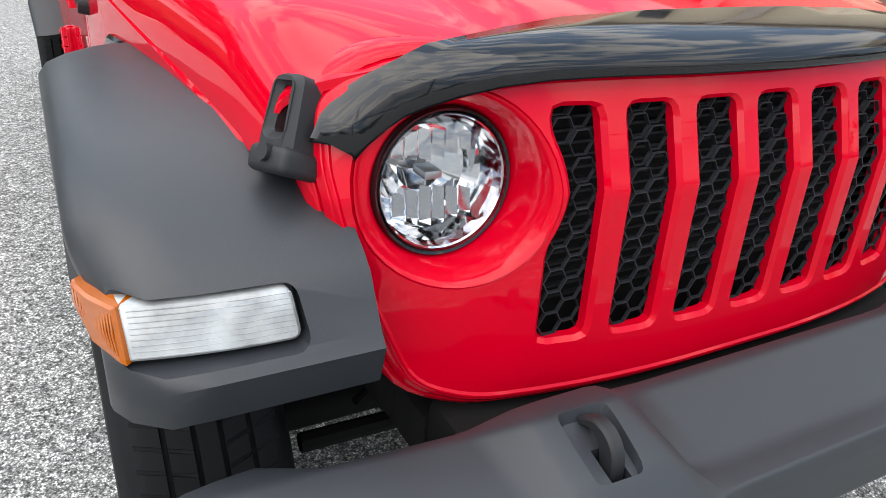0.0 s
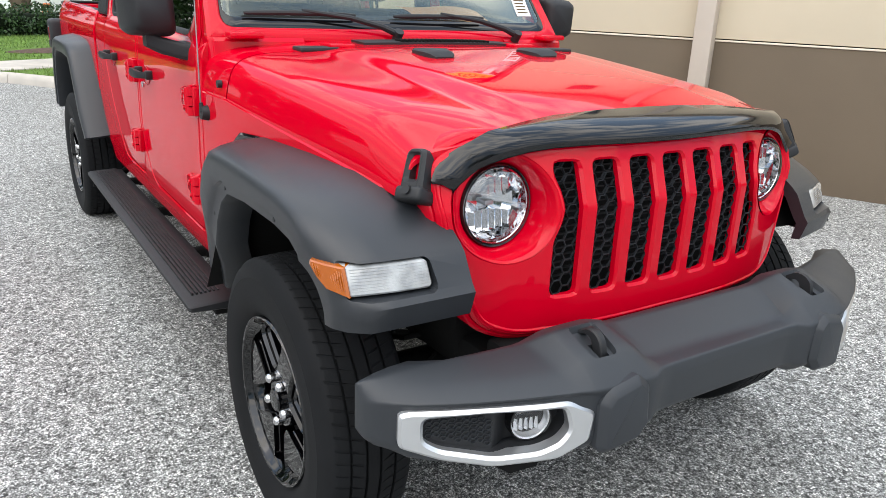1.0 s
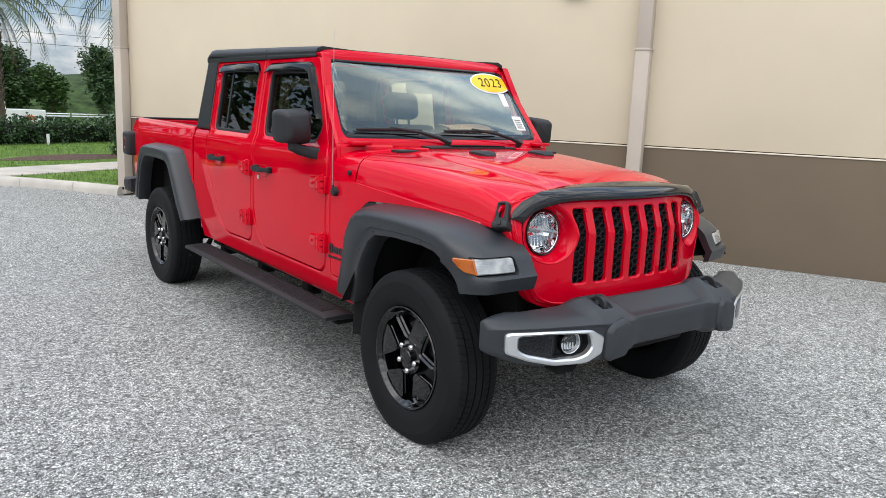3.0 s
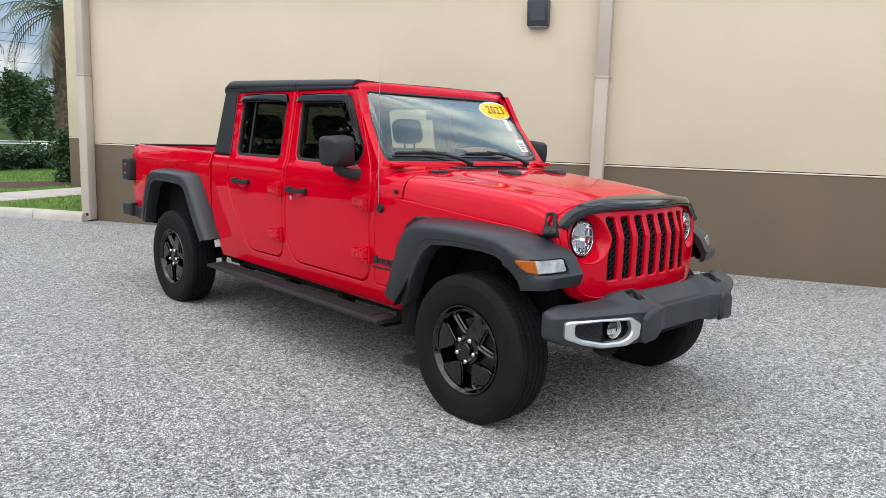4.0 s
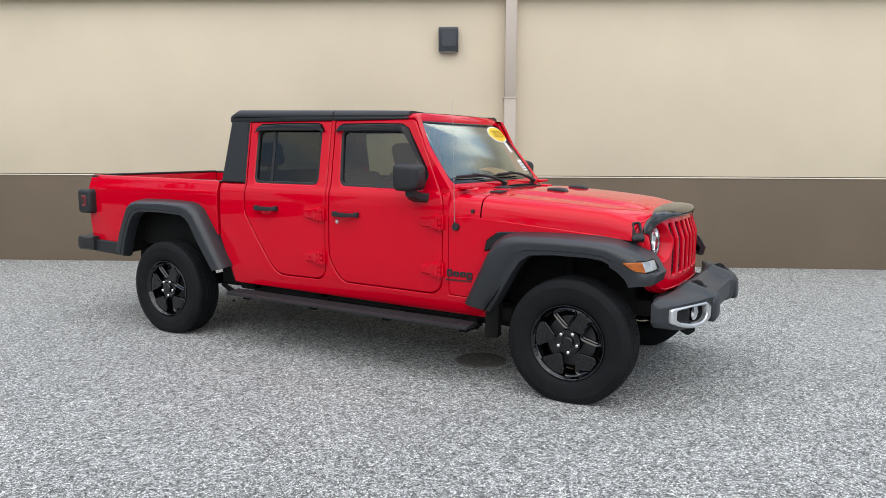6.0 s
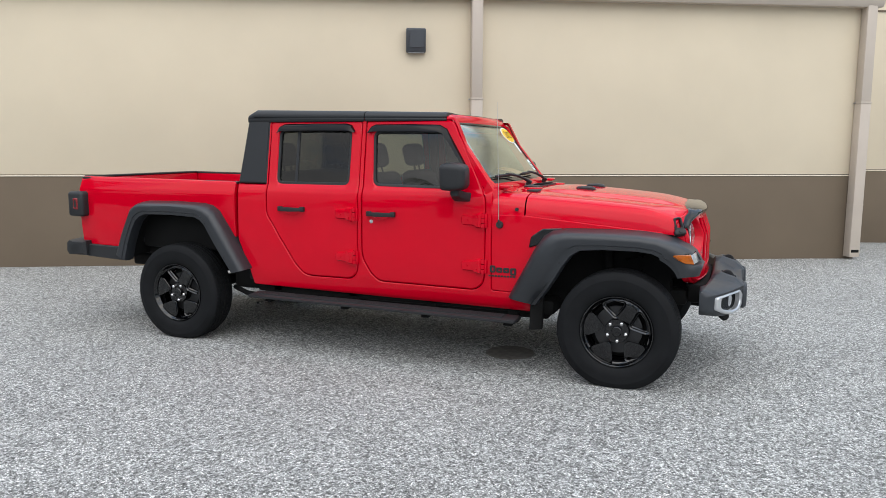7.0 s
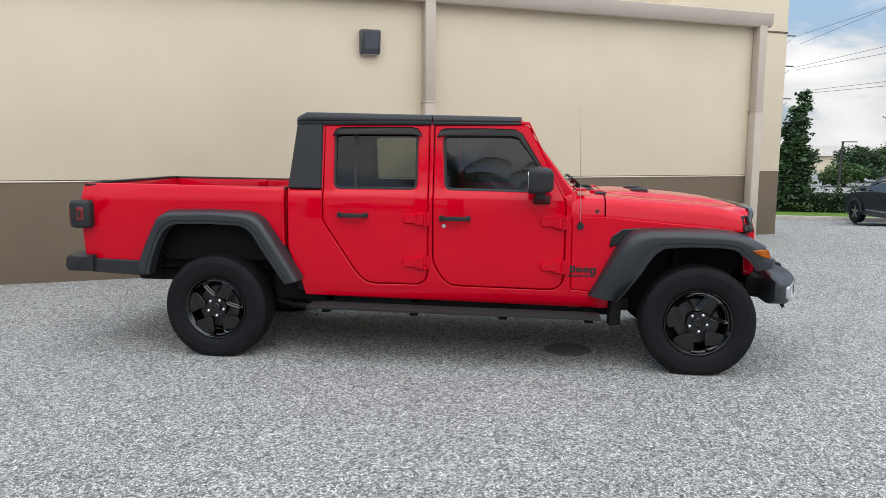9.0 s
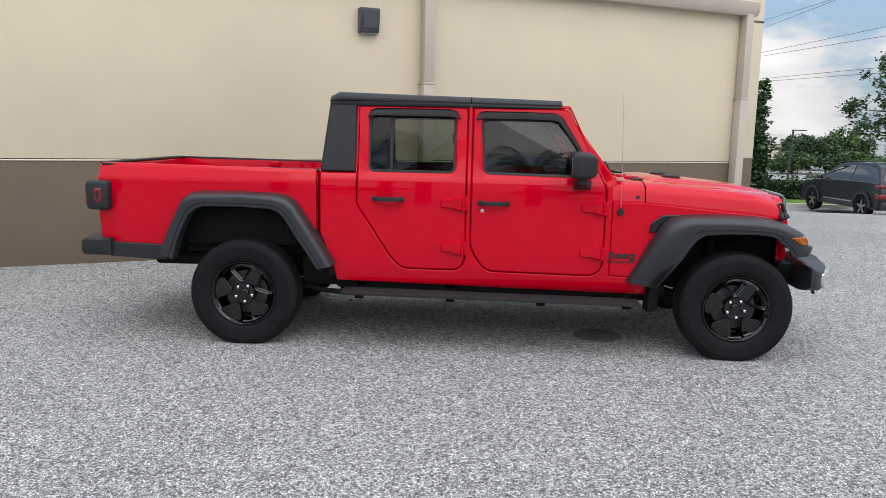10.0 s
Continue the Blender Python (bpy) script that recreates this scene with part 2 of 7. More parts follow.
WINDSHIELD = glass("windshield glass", (0.86, 0.91, 0.88), gloss=(0.88, 0.97, 0.90), rough=0.15, least=0.105, bend=2.05)
TINTED = glass("tinted side glass", (0.24, 0.255, 0.225), least=0.035)
TINTED_LIGHT = glass("lightly tinted side glass", (0.62, 0.65, 0.56), least=0.035)
TINTED_DARK = glass("dark tinted front side glass", (0.22, 0.24, 0.21), least=0.055)
REAR_GLASS = glass("tinted rear glass", (0.15, 0.16, 0.145), least=0.04)
FILM = glass("darker window film", (0.03, 0.032, 0.03), least=0.04)
CLEAR = glass("clear lamp glass", (0.93, 0.94, 0.95))
SUV_PAINT = plain("dark grey car paint", (0.016, 0.019, 0.023), 0.30, vary=0.03, coat=0.5, spec=0.3)
CAR_GLASS = plain("dark car window glass", (0.012, 0.015, 0.017), 0.03, vary=0.03, spec=0.9, rvary=0.01)
WHITE_PAINT = plain("white car paint", (0.78, 0.79, 0.80), 0.3, vary=0.02, coat=0.8)
ORANGE = plain("orange barrel plastic", (0.75, 0.16, 0.03), 0.5, vary=0.05)
POLE = plain("dark pole paint", (0.035, 0.033, 0.030), 0.5, vary=0.1)

# ---- mesh helpers ----


def link(name, bm, material, smooth=38.0):
    bmesh.ops.recalc_face_normals(bm, faces=bm.faces)
    limit = radians(smooth)
    for f in bm.faces:
        f.smooth = True
    for e in bm.edges:
        e.smooth = len(e.link_faces) == 2 and e.calc_face_angle(0.0) < limit
    me = bpy.data.meshes.new(name)
    bm.to_mesh(me)
    bm.free()
    me.materials.append(material)
    return new(name, me)


def part(name, bm, material, parent, label="", smooth=38.0):
    ob = link(name, bm, material, smooth)
    ob.parent = parent
    return tagged(ob, label)


def thing(name, label, category, at=None, group="", kind=""):
    ob = new(name)
    ob.empty_display_size = 0.2
    if at is not None:
        ob.matrix_world = at
    return tagged(ob, label, category, group, kind)


def box(bm, x0, x1, y0, y1, z0, z1, bev=0.008, seg=2, at=None):
    m = Matrix.Translation(((x0 + x1) / 2, (y0 + y1) / 2, (z0 + z1) / 2)) @ Matrix.Diagonal((abs(x1 - x0), abs(y1 - y0), abs(z1 - z0), 1))
    got = bmesh.ops.create_cube(bm, size=1.0, matrix=(at or Matrix()) @ m)
    if bev:
        bev = min(bev, 0.45 * min(abs(x1 - x0), abs(y1 - y0), abs(z1 - z0)))
        edges = list({e for v in got["verts"] for e in v.link_edges})
        bmesh.ops.bevel(bm, geom=edges, offset=bev, segments=seg, affect="EDGES", profile=0.5)
    return bm


def loft(bm, rings, closed=True, cap=True):
    made = [[bm.verts.new(p) for p in ring] for ring in rings]
    n = len(made[0])
    for a, b in zip(made, made[1:]):
        for i in range(n if closed else n - 1):
            j = (i + 1) % n
            bm.faces.new((a[i], a[j], b[j], b[i]))
    if cap and closed:
        bm.faces.new(made[0][::-1])
        bm.faces.new(made[-1])
    return bm


def tube(bm, points, r, n=8, cap=True):
    pts = [Vector(p) for p in points]
    rad = r if isinstance(r, (list, tuple)) else [r] * len(pts)
    rings, side = [], None
    for i, p in enumerate(pts):
        d = (pts[min(i + 1, len(pts) - 1)] - pts[max(i - 1, 0)]).normalized()
        if side is None:
            side = d.cross((0, 0, 1)) if abs(d.z) < 0.9 else d.cross((1, 0, 0))
        side = (side - d * side.dot(d)).normalized()
        up = side.cross(d)
        rings.append([p + (side * math.cos(2 * math.pi * k / n) + up * math.sin(2 * math.pi * k / n)) * rad[i] for k in range(n)])
    return loft(bm, rings, True, cap)


def revolve(bm, profile, n=48, at=None, cap=False):
    """Turns (radius, along) about the y axis."""
    at = at or Matrix()
    rings = [[at @ Vector((r * math.cos(2 * math.pi * k / n), a, r * math.sin(2 * math.pi * k / n))) for k in range(n)] for r, a in profile]
    return loft(bm, rings, True, cap)


def area(poly):
    return 0.5 * sum(a[0] * b[1] - b[0] * a[1] for a, b in zip(poly, poly[1:] + poly[:1]))


def rounded(poly, r=0.03, seg=4):
    """A polygon with its corners rounded; r may be a list, one for each corner."""
    out, n = [], len(poly)
    for i in range(n):
        rad = r[i] if isinstance(r, (list, tuple)) else r
        p, a, b = (Vector(poly[k % n]) for k in (i, i - 1, i + 1))
        da, db = a - p, b - p
        k = min(rad, 0.45 * da.length, 0.45 * db.length)
        if k < 1e-4:
            out.append(tuple(p))
            continue
        p0, p1 = p + da.normalized() * k, p + db.normalized() * k
        for s in range(seg + 1):
            t = s / seg
            q = p0 * (1 - t) ** 2 + p * 2 * t * (1 - t) + p1 * t * t
            out.append((q.x, q.y))
    return out


def shifted(poly, d):
    """The polygon drawn in by d (or out, where d is negative)."""
    sign = 1 if area(poly) > 0 else -1
    out, n = [], len(poly)
    for i in range(n):
        a, p, b = Vector(poly[i - 1]), Vector(poly[i]), Vector(poly[(i + 1) % n])
        na, nb = (p - a), (b - p)
        na, nb = Vector((-na.y, na.x)), Vector((-nb.y, nb.x))
        if na.length < 1e-9 or nb.length < 1e-9:
            out.append(tuple(p))
            continue
        m = na.normalized() + nb.normalized()
        m = m / max(0.5, m.length_squared / 2) if m.length > 1e-6 else nb.normalized()
        out.append(tuple(p + m * d * sign))
    return out


def panel(bm, outline, holes, place, thick=0.03, edge=0.005, ucuts=(), vcuts=(), back=False):
    """A sheet with openings: (u, v, depth) goes through place(). Its edges are chamfered and turn inward by thick."""
    flat = bmesh.new()
    loops = []
    for poly, sgn in [(outline, 1)] + [(h, -1) for h in holes]:
        rings = []
        for inset, depth in ((edge * sgn, 0.0), (0.0, edge), (0.0, thick)):
            rings.append([flat.verts.new((*q, depth)) for q in (shifted(poly, inset) if inset else poly)])
        n = len(poly)
        for a, b in zip(rings, rings[1:]):
            for i in range(n):
                flat.faces.new((a[i], a[(i + 1) % n], b[(i + 1) % n], b[i]))
        loops.append(rings)
    for lay in ((0, 2) if back else (0,)):
        edges = []
        for rings in loops:
            ring = rings[lay]
            edges += [flat.edges.get((ring[i], ring[(i + 1) % len(ring)])) for i in range(len(ring))]
        bmesh.ops.triangle_fill(flat, use_beauty=True, use_dissolve=False, edges=edges, normal=(0, 0, 1))
    for axis, cuts in ((0, ucuts), (1, vcuts)):
        for c in cuts:
            co, no = [0, 0, 0], [0, 0, 0]
            co[axis], no[axis] = c, 1
            bmesh.ops.bisect_plane(flat, geom=flat.verts[:] + flat.edges[:] + flat.faces[:], plane_co=co, plane_no=no, dist=1e-5)
    for v in flat.verts:
        v.co = place(v.co.x, v.co.y, v.co.z)
    bmesh.ops.recalc_face_normals(flat, faces=flat.faces)
    tmp = bpy.data.meshes.new("tmp")
    flat.to_mesh(tmp)
    flat.free()
    bm.from_mesh(tmp)
    bpy.data.meshes.remove(tmp)
    return bm


def lerp(table, x):
    """Piecewise linear look-up in rows of (x, value)."""
    return float(np.interp(x, [r[0] for r in table], [r[1] for r in table]))


def smoothstep(a, b, x):
    t = min(1.0, max(0.0, (x - a) / (b - a)))
    return t * t * (3 - 2 * t)


def flow(table, x):
    """Like lerp, but passes smoothly through the rows."""
    xs, ys = [r[0] for r in table], [r[1] for r in table]
    if x <= xs[0] or x >= xs[-1]:
        return ys[0] if x <= xs[0] else ys[-1]
    i = max(k for k in range(len(xs) - 1) if xs[k] <= x)
    slope = [(ys[k + 1] - ys[k]) / (xs[k + 1] - xs[k]) for k in range(len(xs) - 1)]

    def tangent(k):
        if k == 0 or k == len(xs) - 1:
            return slope[min(k, len(slope) - 1)]
        a, b = slope[k - 1], slope[k]
        return 0.0 if a * b <= 0 else 2 * a * b / (a + b)
    h = xs[i + 1] - xs[i]
    t = (x - xs[i]) / h
    return (2 * t ** 3 - 3 * t * t + 1) * ys[i] + (t ** 3 - 2 * t * t + t) * h * tangent(i) + (3 * t * t - 2 * t ** 3) * ys[i + 1] + (t ** 3 - t * t) * h * tangent(i + 1)


def cut_out(ob, cutter_bm):
    """Takes the cutter's volume out of a mesh for good."""
    bmesh.ops.recalc_face_normals(cutter_bm, faces=cutter_bm.faces)
    me = bpy.data.meshes.new("cutter")
    cutter_bm.to_mesh(me)
    cutter_bm.free()
    cutter = new("cutter", me)
    mod = ob.modifiers.new("cut", "BOOLEAN")
    mod.operation, mod.object, mod.solver = "DIFFERENCE", cutter, "EXACT"
    bpy.context.view_layer.update()
    got = bpy.data.meshes.new_from_object(ob.evaluated_get(bpy.context.evaluated_depsgraph_get()))
    ob.modifiers.remove(mod)
    old = ob.data
    ob.data = got
    bpy.data.objects.remove(cutter)
    bpy.data.meshes.remove(old)

# ---- ground and building ----
R = pose(0, 0, 0, 0, 0, 27)          # the building's own axes: s along its front, d away from the lot


def ground_z(x, y):
    """The lot is level by the truck and falls gently beyond the building."""
    k = min(max(0.0, y - 4.0), 14.0)
    return -0.0036 * k * k - 0.80 * smoothstep(-23.5, -29.0, x)


def build_ground():
    bm = bmesh.new()
    xs = [-900, -300, -120, -60] + list(range(-40, 42, 2)) + [60, 120, 300, 900]
    grid = [[bm.verts.new((x, y, ground_z(x, y))) for y in xs] for x in xs]
    for i in range(len(xs) - 1):
        for j in range(len(xs) - 1):
            bm.faces.new((grid[i][j], grid[i + 1][j], grid[i + 1][j + 1], grid[i][j + 1]))
    tagged(link("ground", bm, ASPHALT), "pale grey worn asphalt with exposed aggregate", "ground", kind="structure")


build_ground()

WALL_D, STRIPE = 4.64, 1.165
S_LEFT, S_RIGHT, TOP = -8.17, 4.95, 3.62


def structure(name, bm, material, label, category="wall", smooth=38.0):
    ob = link(name, bm, material, smooth)
    ob.matrix_world = R
    return tagged(ob, label, category, kind="structure")


def wall_block(name, s0, s1, d0, d1, top, label):
    bm = bmesh.new()
    box(bm, s0, s1, d0, d1, STRIPE + 0.014, top, 0.006)
    upper = structure(name, bm, CREAM, label)
    bm = bmesh.new()
    box(bm, s0, s1, d0, d1, -0.8, STRIPE - 0.010, 0.006)
    low = part("wall_base", bm, BROWN, upper, "brown painted lower wall")
    bm = bmesh.new()
    box(bm, s0 + 0.004, s1 - 0.004, d0 + 0.012, d1 - 0.004, STRIPE - 0.03, STRIPE + 0.03, 0.0)
    part("wall_joint", bm, DARK, upper, "dark recessed joint above the band")
    bm = bmesh.new()
    box(bm, s0 - 0.004, s1 + 0.004, d0 - 0.008, d1 + 0.004, STRIPE - 0.010, STRIPE + 0.005, 0.004)
    part("wall_stripe", bm, TRIM, upper, "pale band between the two paints")
    return upper


wall_block("wall_front", S_LEFT, S_RIGHT, WALL_D, WALL_D + 6.0, TOP, "cream stucco building wall with brown base")
wall_block("wall_left_wing", -12.07, S_LEFT - 0.02, 8.05, 11.0, 5.6, "cream stucco wing wall set back, brown base")
wall_block("wall_right_wing", S_RIGHT + 0.02, 7.70, 6.95, 11.5, 5.6, "taller cream stucco wing with brown base")


def build_gutter():
    bm = bmesh.new()
    prof = [(4.66, 3.44), (4.50, 3.44), (4.46, 3.50), (4.46, 3.64), (4.52, 3.66), (4.66, 3.66)]
    loft(bm, [[Vector((s, d, z)) for d, z in prof] for s in (S_LEFT - 0.1, S_RIGHT + 0.06)])
    structure("gutter", bm, SPOUT, "taupe metal gutter along the wall's top", "gutter")


build_gutter()
bm = bmesh.new()
box(bm, S_RIGHT + 0.03, 7.706, 6.938, 6.96, 3.83, 3.865, 0.004)
structure("wall_groove", bm, BROWN, "dark reveal line in the wing's stucco", "trim")


def downspout(s, z1=3.46):
    root = thing("downspout", "square taupe metal downspout with strap joints on the wall", "downspout", R @ Matrix.Translation((s, 4.48, 0)), "downspouts")
    bm = bmesh.new()
    w = 0.076
    box(bm, -w, w, 0.0, 0.155, 0.02, 2.17, 0.012)
    part("lower_pipe", bm, SPOUT, root)
    bm = bmesh.new()
    box(bm, -w + 0.004, w - 0.004, 0.004, 0.155, 2.17, z1, 0.012)
    part("upper_pipe", bm, SPOUT, root)
    bm = bmesh.new()
    box(bm, -w - 0.006, w + 0.006, -0.006, 0.158, 2.155, 2.178, 0.004)
    part("strap", bm, SPOUT, root)
    bm = bmesh.new()
    box(bm, -w - 0.003, w + 0.003, -0.003, 0.157, 0.755, 0.762, 0.002)
    part("seam", bm, SPOUT, root)
    # dark plate on the pipe, drawn for the shadow in the niche at its foot
    bm = bmesh.new()
    box(bm, -w + 0.02, w - 0.02, -0.004, 0.02, 0.085, 0.125, 0.003)
    part("outlet", bm, DARK, root, "dark plate for the shadow at the top of the pale niche")
    for sx in (-1, 1):
        bm = bmesh.new()
        tube(bm, [(sx * (w + 0.012), 0.14, 2.165), (sx * (w + 0.012), 0.11, 2.165)], 0.010, 8)
        part("bolt", bm, STEEL, root)
    return root


for s in (-8.13, -0.54, 4.86):
    downspout(s)


def wing_door(s0, d, width=0.94, top=2.19):
    """White service door in the wing, with its frame and hinges."""
    bm = bmesh.new()
    z0 = 0.10
    for a, b, z1, z2 in ((s0 - 0.045, s0, z0, top), (s0 + width, s0 + width + 0.045, z0, top), (s0 - 0.045, s0 + width + 0.045, top, top + 0.05)):
        box(bm, a, b, d - 0.030, d + 0.01, z1, z2, 0.004)
    door = structure("door_1", bm, WHITE_DOOR, "closed white service door in the cream wing wall", "door")
    bm = bmesh.new()
    box(bm, s0 + 0.008, s0 + width - 0.006, d - 0.014, d + 0.01, z0 + 0.01, top - 0.006, 0.003)
    leaf = part("door_leaf", bm, WHITE_DOOR, door)
    for z in (0.34, 1.12, 1.91):
        bm = bmesh.new()
        tube(bm, [(s0 + 0.004, d - 0.030, z - 0.055), (s0 + 0.004, d - 0.030, z + 0.055)], 0.011, 8)
        part("hinge", bm, DARK, leaf, "dark door hinge")
    bm = bmesh.new()
    tube(bm, [(s0 + width - 0.08, d - 0.014, 1.05), (s0 + width - 0.08, d - 0.06, 1.05), (s0 + width - 0.19, d - 0.062, 1.05)], 0.010, 8)
    part("door_handle", bm, STEEL, leaf, "metal lever handle")
    bm = bmesh.new()
    box(bm, s0 - 0.075, s0 + width + 0.075, d - 0.05, d + 0.01, top + 0.052, top + 0.085, 0.004)
    part("drip_cap", bm, WHITE_DOOR, door)


wing_door(-11.655, 8.05)


def wall_lamp():
    root = thing("wall_lamp", "grey square wall pack lamp on cream stucco", "wall lamp", R @ Matrix.Translation((-1.33, WALL_D, 2.90)))
    bm = bmesh.new()
    prof = [(0.0, -0.15), (0.0, 0.15), (-0.12, 0.15), (-0.14, 0.13), (-0.10, -0.13), (-0.08, -0.15)]
    loft(bm, [[Vector((s, d, z)) for d, z in prof] for s in (-0.125, 0.125)])
    bmesh.ops.bevel(bm, geom=bm.edges[:], offset=0.008, segments=2, affect="EDGES")
    part("housing", bm, LAMP_GREY, root)
    bm = bmesh.new()
    loft(bm, [[Vector((s, d, z)) for d, z in ((-0.146, 0.10), (-0.135, 0.10), (-0.105, -0.09), (-0.116, -0.09))] for s in (-0.085, 0.095)])
    part("cover_plate", bm, LAMP_GREY, root)
    bm = bmesh.new()
    box(bm, -0.10, 0.10, -0.08, -0.01, -0.158, -0.149, 0.003)
    part("lens", bm, FROST, root, "frosted lens facing down")


wall_lamp()

# ---- the pickup truck: x to its front, front axle at x = 0, its middle at y = 0 ----
truck = thing("pickup_truck", "red four-door off-road pickup truck with black hardtop and flares", "pickup truck")
HUB_Z, WHEELBASE = 0.372, 3.487

SIDE = [(0.40, 0.735), (0.47, 0.772), (0.60, 0.792), (0.85, 0.802), (1.05, 0.799), (1.16, 0.796), (1.205, 0.791), (1.225, 0.783), (1.26, 0.768), (1.75, 0.690), (1.85, 0.672)]


def side_y(x, z):
    """Half width of the body at a height; it narrows towards the grille."""
    return lerp(SIDE, z) - 0.105 * smoothstep(-0.95, 0.55, x) * (0.55 + 0.45 * smoothstep(0.4, 1.0, z))


def on_side(s):
    return lambda u, v, w: Vector((u, s * (side_y(u, v) - w), v))


ZCUTS = [0.47, 0.54, 0.60, 0.72, 0.85, 1.05, 1.12, 1.16, 1.19, 1.205, 1.225, 1.26, 1.4, 1.55]
REAR_DOOR = [(-2.685, 1.728), (-2.685, 1.03), (-2.64, 0.965), (-2.44, 0.655), (-2.37, 0.585), (-2.31, 0.570), (-1.97, 0.570), (-1.918, 0.605), (-1.902, 0.67), (-1.902, 1.728)]
FRONT_DOOR = [(-1.868, 1.728), (-1.868, 0.74), (-1.80, 0.625), (-1.735, 0.567), (-0.995, 0.556), (-0.935, 0.60), (-0.922, 0.67), (-0.918, 1.19), (-1.19, 1.728)]
REAR_DOOR = rounded(REAR_DOOR, [0.02, 0.06, 0.04, 0.06, 0.05, 0.05, 0.04, 0.03, 0.03, 0.02])
FRONT_DOOR = rounded(FRONT_DOOR, [0.02, 0.05, 0.05, 0.05, 0.05, 0.04, 0.04, 0.05, 0.03])
REAR_WIN = rounded([(-2.605, 1.672), (-2.605, 1.262), (-1.985, 1.262), (-1.985, 1.672)], 0.05)
FRONT_WIN = rounded([(-1.805, 1.655), (-1.785, 1.262), (-1.11, 1.252), (-1.045, 1.345), (-1.255, 1.655)], [0.05, 0.05, 0.05, 0.04, 0.06])
QUARTER = rounded([(-2.947, 1.252), (-2.947, 0.82), (-2.86, 0.60), (-2.83, 0.47), (-0.60, 0.425), (-0.60, 0.55), (-0.875, 0.56), (-0.875, 1.25), (-0.93, 1.22), (-1.185, 1.750), (-2.69, 1.750), (-2.69, 1.252)], 0.012, 2)


def handle_part(door, x, z, s, lock):
    bm = bmesh.new()
    y = side_y(x, z)
    rings = []
    for k in range(9):
        u = -0.11 + 0.22 * k / 8
        out = 0.012 + 0.038 * smoothstep(0.0, 0.35, 1 - abs(u) / 0.11)
        h = 0.017 - 0.004 * abs(u) / 0.11
        rings.append([Vector((x + u, s * (y + out + a), z + b)) for a, b in ((0.008, -h), (0.012, 0), (0.008, h), (-0.012, h * 0.8), (-0.012, -h * 0.8))])
    loft(bm, rings)
    for u in (-0.095, 0.095):
        box(bm, x + u - 0.018, x + u + 0.018, s * (y - 0.004), s * (y + 0.028), z - 0.018, z + 0.018, 0.006)
    part("door_handle", bm, TEXTURED_BLACK, door, "black pull handle")
    bm = bmesh.new()
    rings = []
    for r, d in ((1.0, 0.002), (0.97, 0.004), (0.8, -0.006), (0.4, -0.010)):
        rings.append([Vector((x + 0.062 * r * math.cos(a), s * (y + d), z - 0.012 + 0.038 * r * math.sin(a))) for a in (2 * math.pi * k / 20 for k in range(20))])
    loft(bm, rings)
    part("handle_cup", bm, RED, door)
    if lock:
        bm = bmesh.new()
        tube(bm, [(x - 0.08, s * (y - 0.002), z - 0.056), (x - 0.08, s * (y + 0.006), z - 0.056)], 0.014, 16)
        part("lock_cylinder", bm, CHROME, door, "bright key lock")


def hinge_part(door, x, z, s):
    """A stamped outer hinge in body colour: a tapering leaf, a thicker root, three knuckles and the body-side strip."""
    bm = bmesh.new()
    y = side_y(x, z)
    rows = ((-0.168, 0.016, 0.003), (-0.160, 0.028, 0.013), (-0.146, 0.034, 0.018), (-0.088, 0.035, 0.020), (-0.074, 0.038, 0.023), (-0.058, 0.049, 0.032), (-0.026, 0.053, 0.036), (-0.014, 0.052, 0.026))
    loft(bm, [[Vector((x + u, s * (y + o), z + q)) for q, o in ((-h, -0.012), (-h, 0.35 * out), (-h * 0.80, out), (0.0, out * 1.05), (h * 0.80, out), (h, 0.35 * out), (h, -0.012))] for u, h, out in rows])
    for zz in (-0.034, 0.0, 0.034):
        tube(bm, [(x - 0.004, s * (y + 0.020), z + zz - 0.0145), (x - 0.004, s * (y + 0.020), z + zz + 0.0145)], 0.015, 12)
    box(bm, x + 0.006, x + 0.024, s * (y - 0.006), s * (y + 0.020), z - 0.050, z + 0.050, 0.005)
    leaf = part("hinge", bm, RED, door, smooth=30)
    for du, dz in ((-0.120, 0.0), (-0.044, 0.026), (-0.044, -0.026)):
        bm = bmesh.new()
        out = 0.019 if du < -0.1 else 0.034
        tube(bm, [(x + du, s * (y + out - 0.004), z + dz), (x + du, s * (y + out + 0.006), z + dz)], [0.009, 0.007], 10)
        part("hinge_bolt", bm, RED, leaf)


def visor_part(door, pts, s, front):
    """Smoked rain guard along the window's top edge."""
    bm = bmesh.new()
    rings = []
    for x, z, drop, nx in pts:
        y = side_y(x, z)
        rings.append([Vector((x, s * (y + 0.000), z)), Vector((x, s * (y + 0.012), z - 0.004)), Vector((x - 0.2 * nx * drop, s * (y + 0.024), z - 0.35 * drop)), Vector((x - nx * drop, s * (y + 0.034), z - drop)), Vector((x - nx * drop, s * (y + 0.028), z - drop - 0.002)), Vector((x - 0.2 * nx * drop, s * (y + 0.018), z - 0.35 * drop))])
    loft(bm, rings)
    part("rain_guard", bm, VISOR, door, "glossy smoked rain guard")


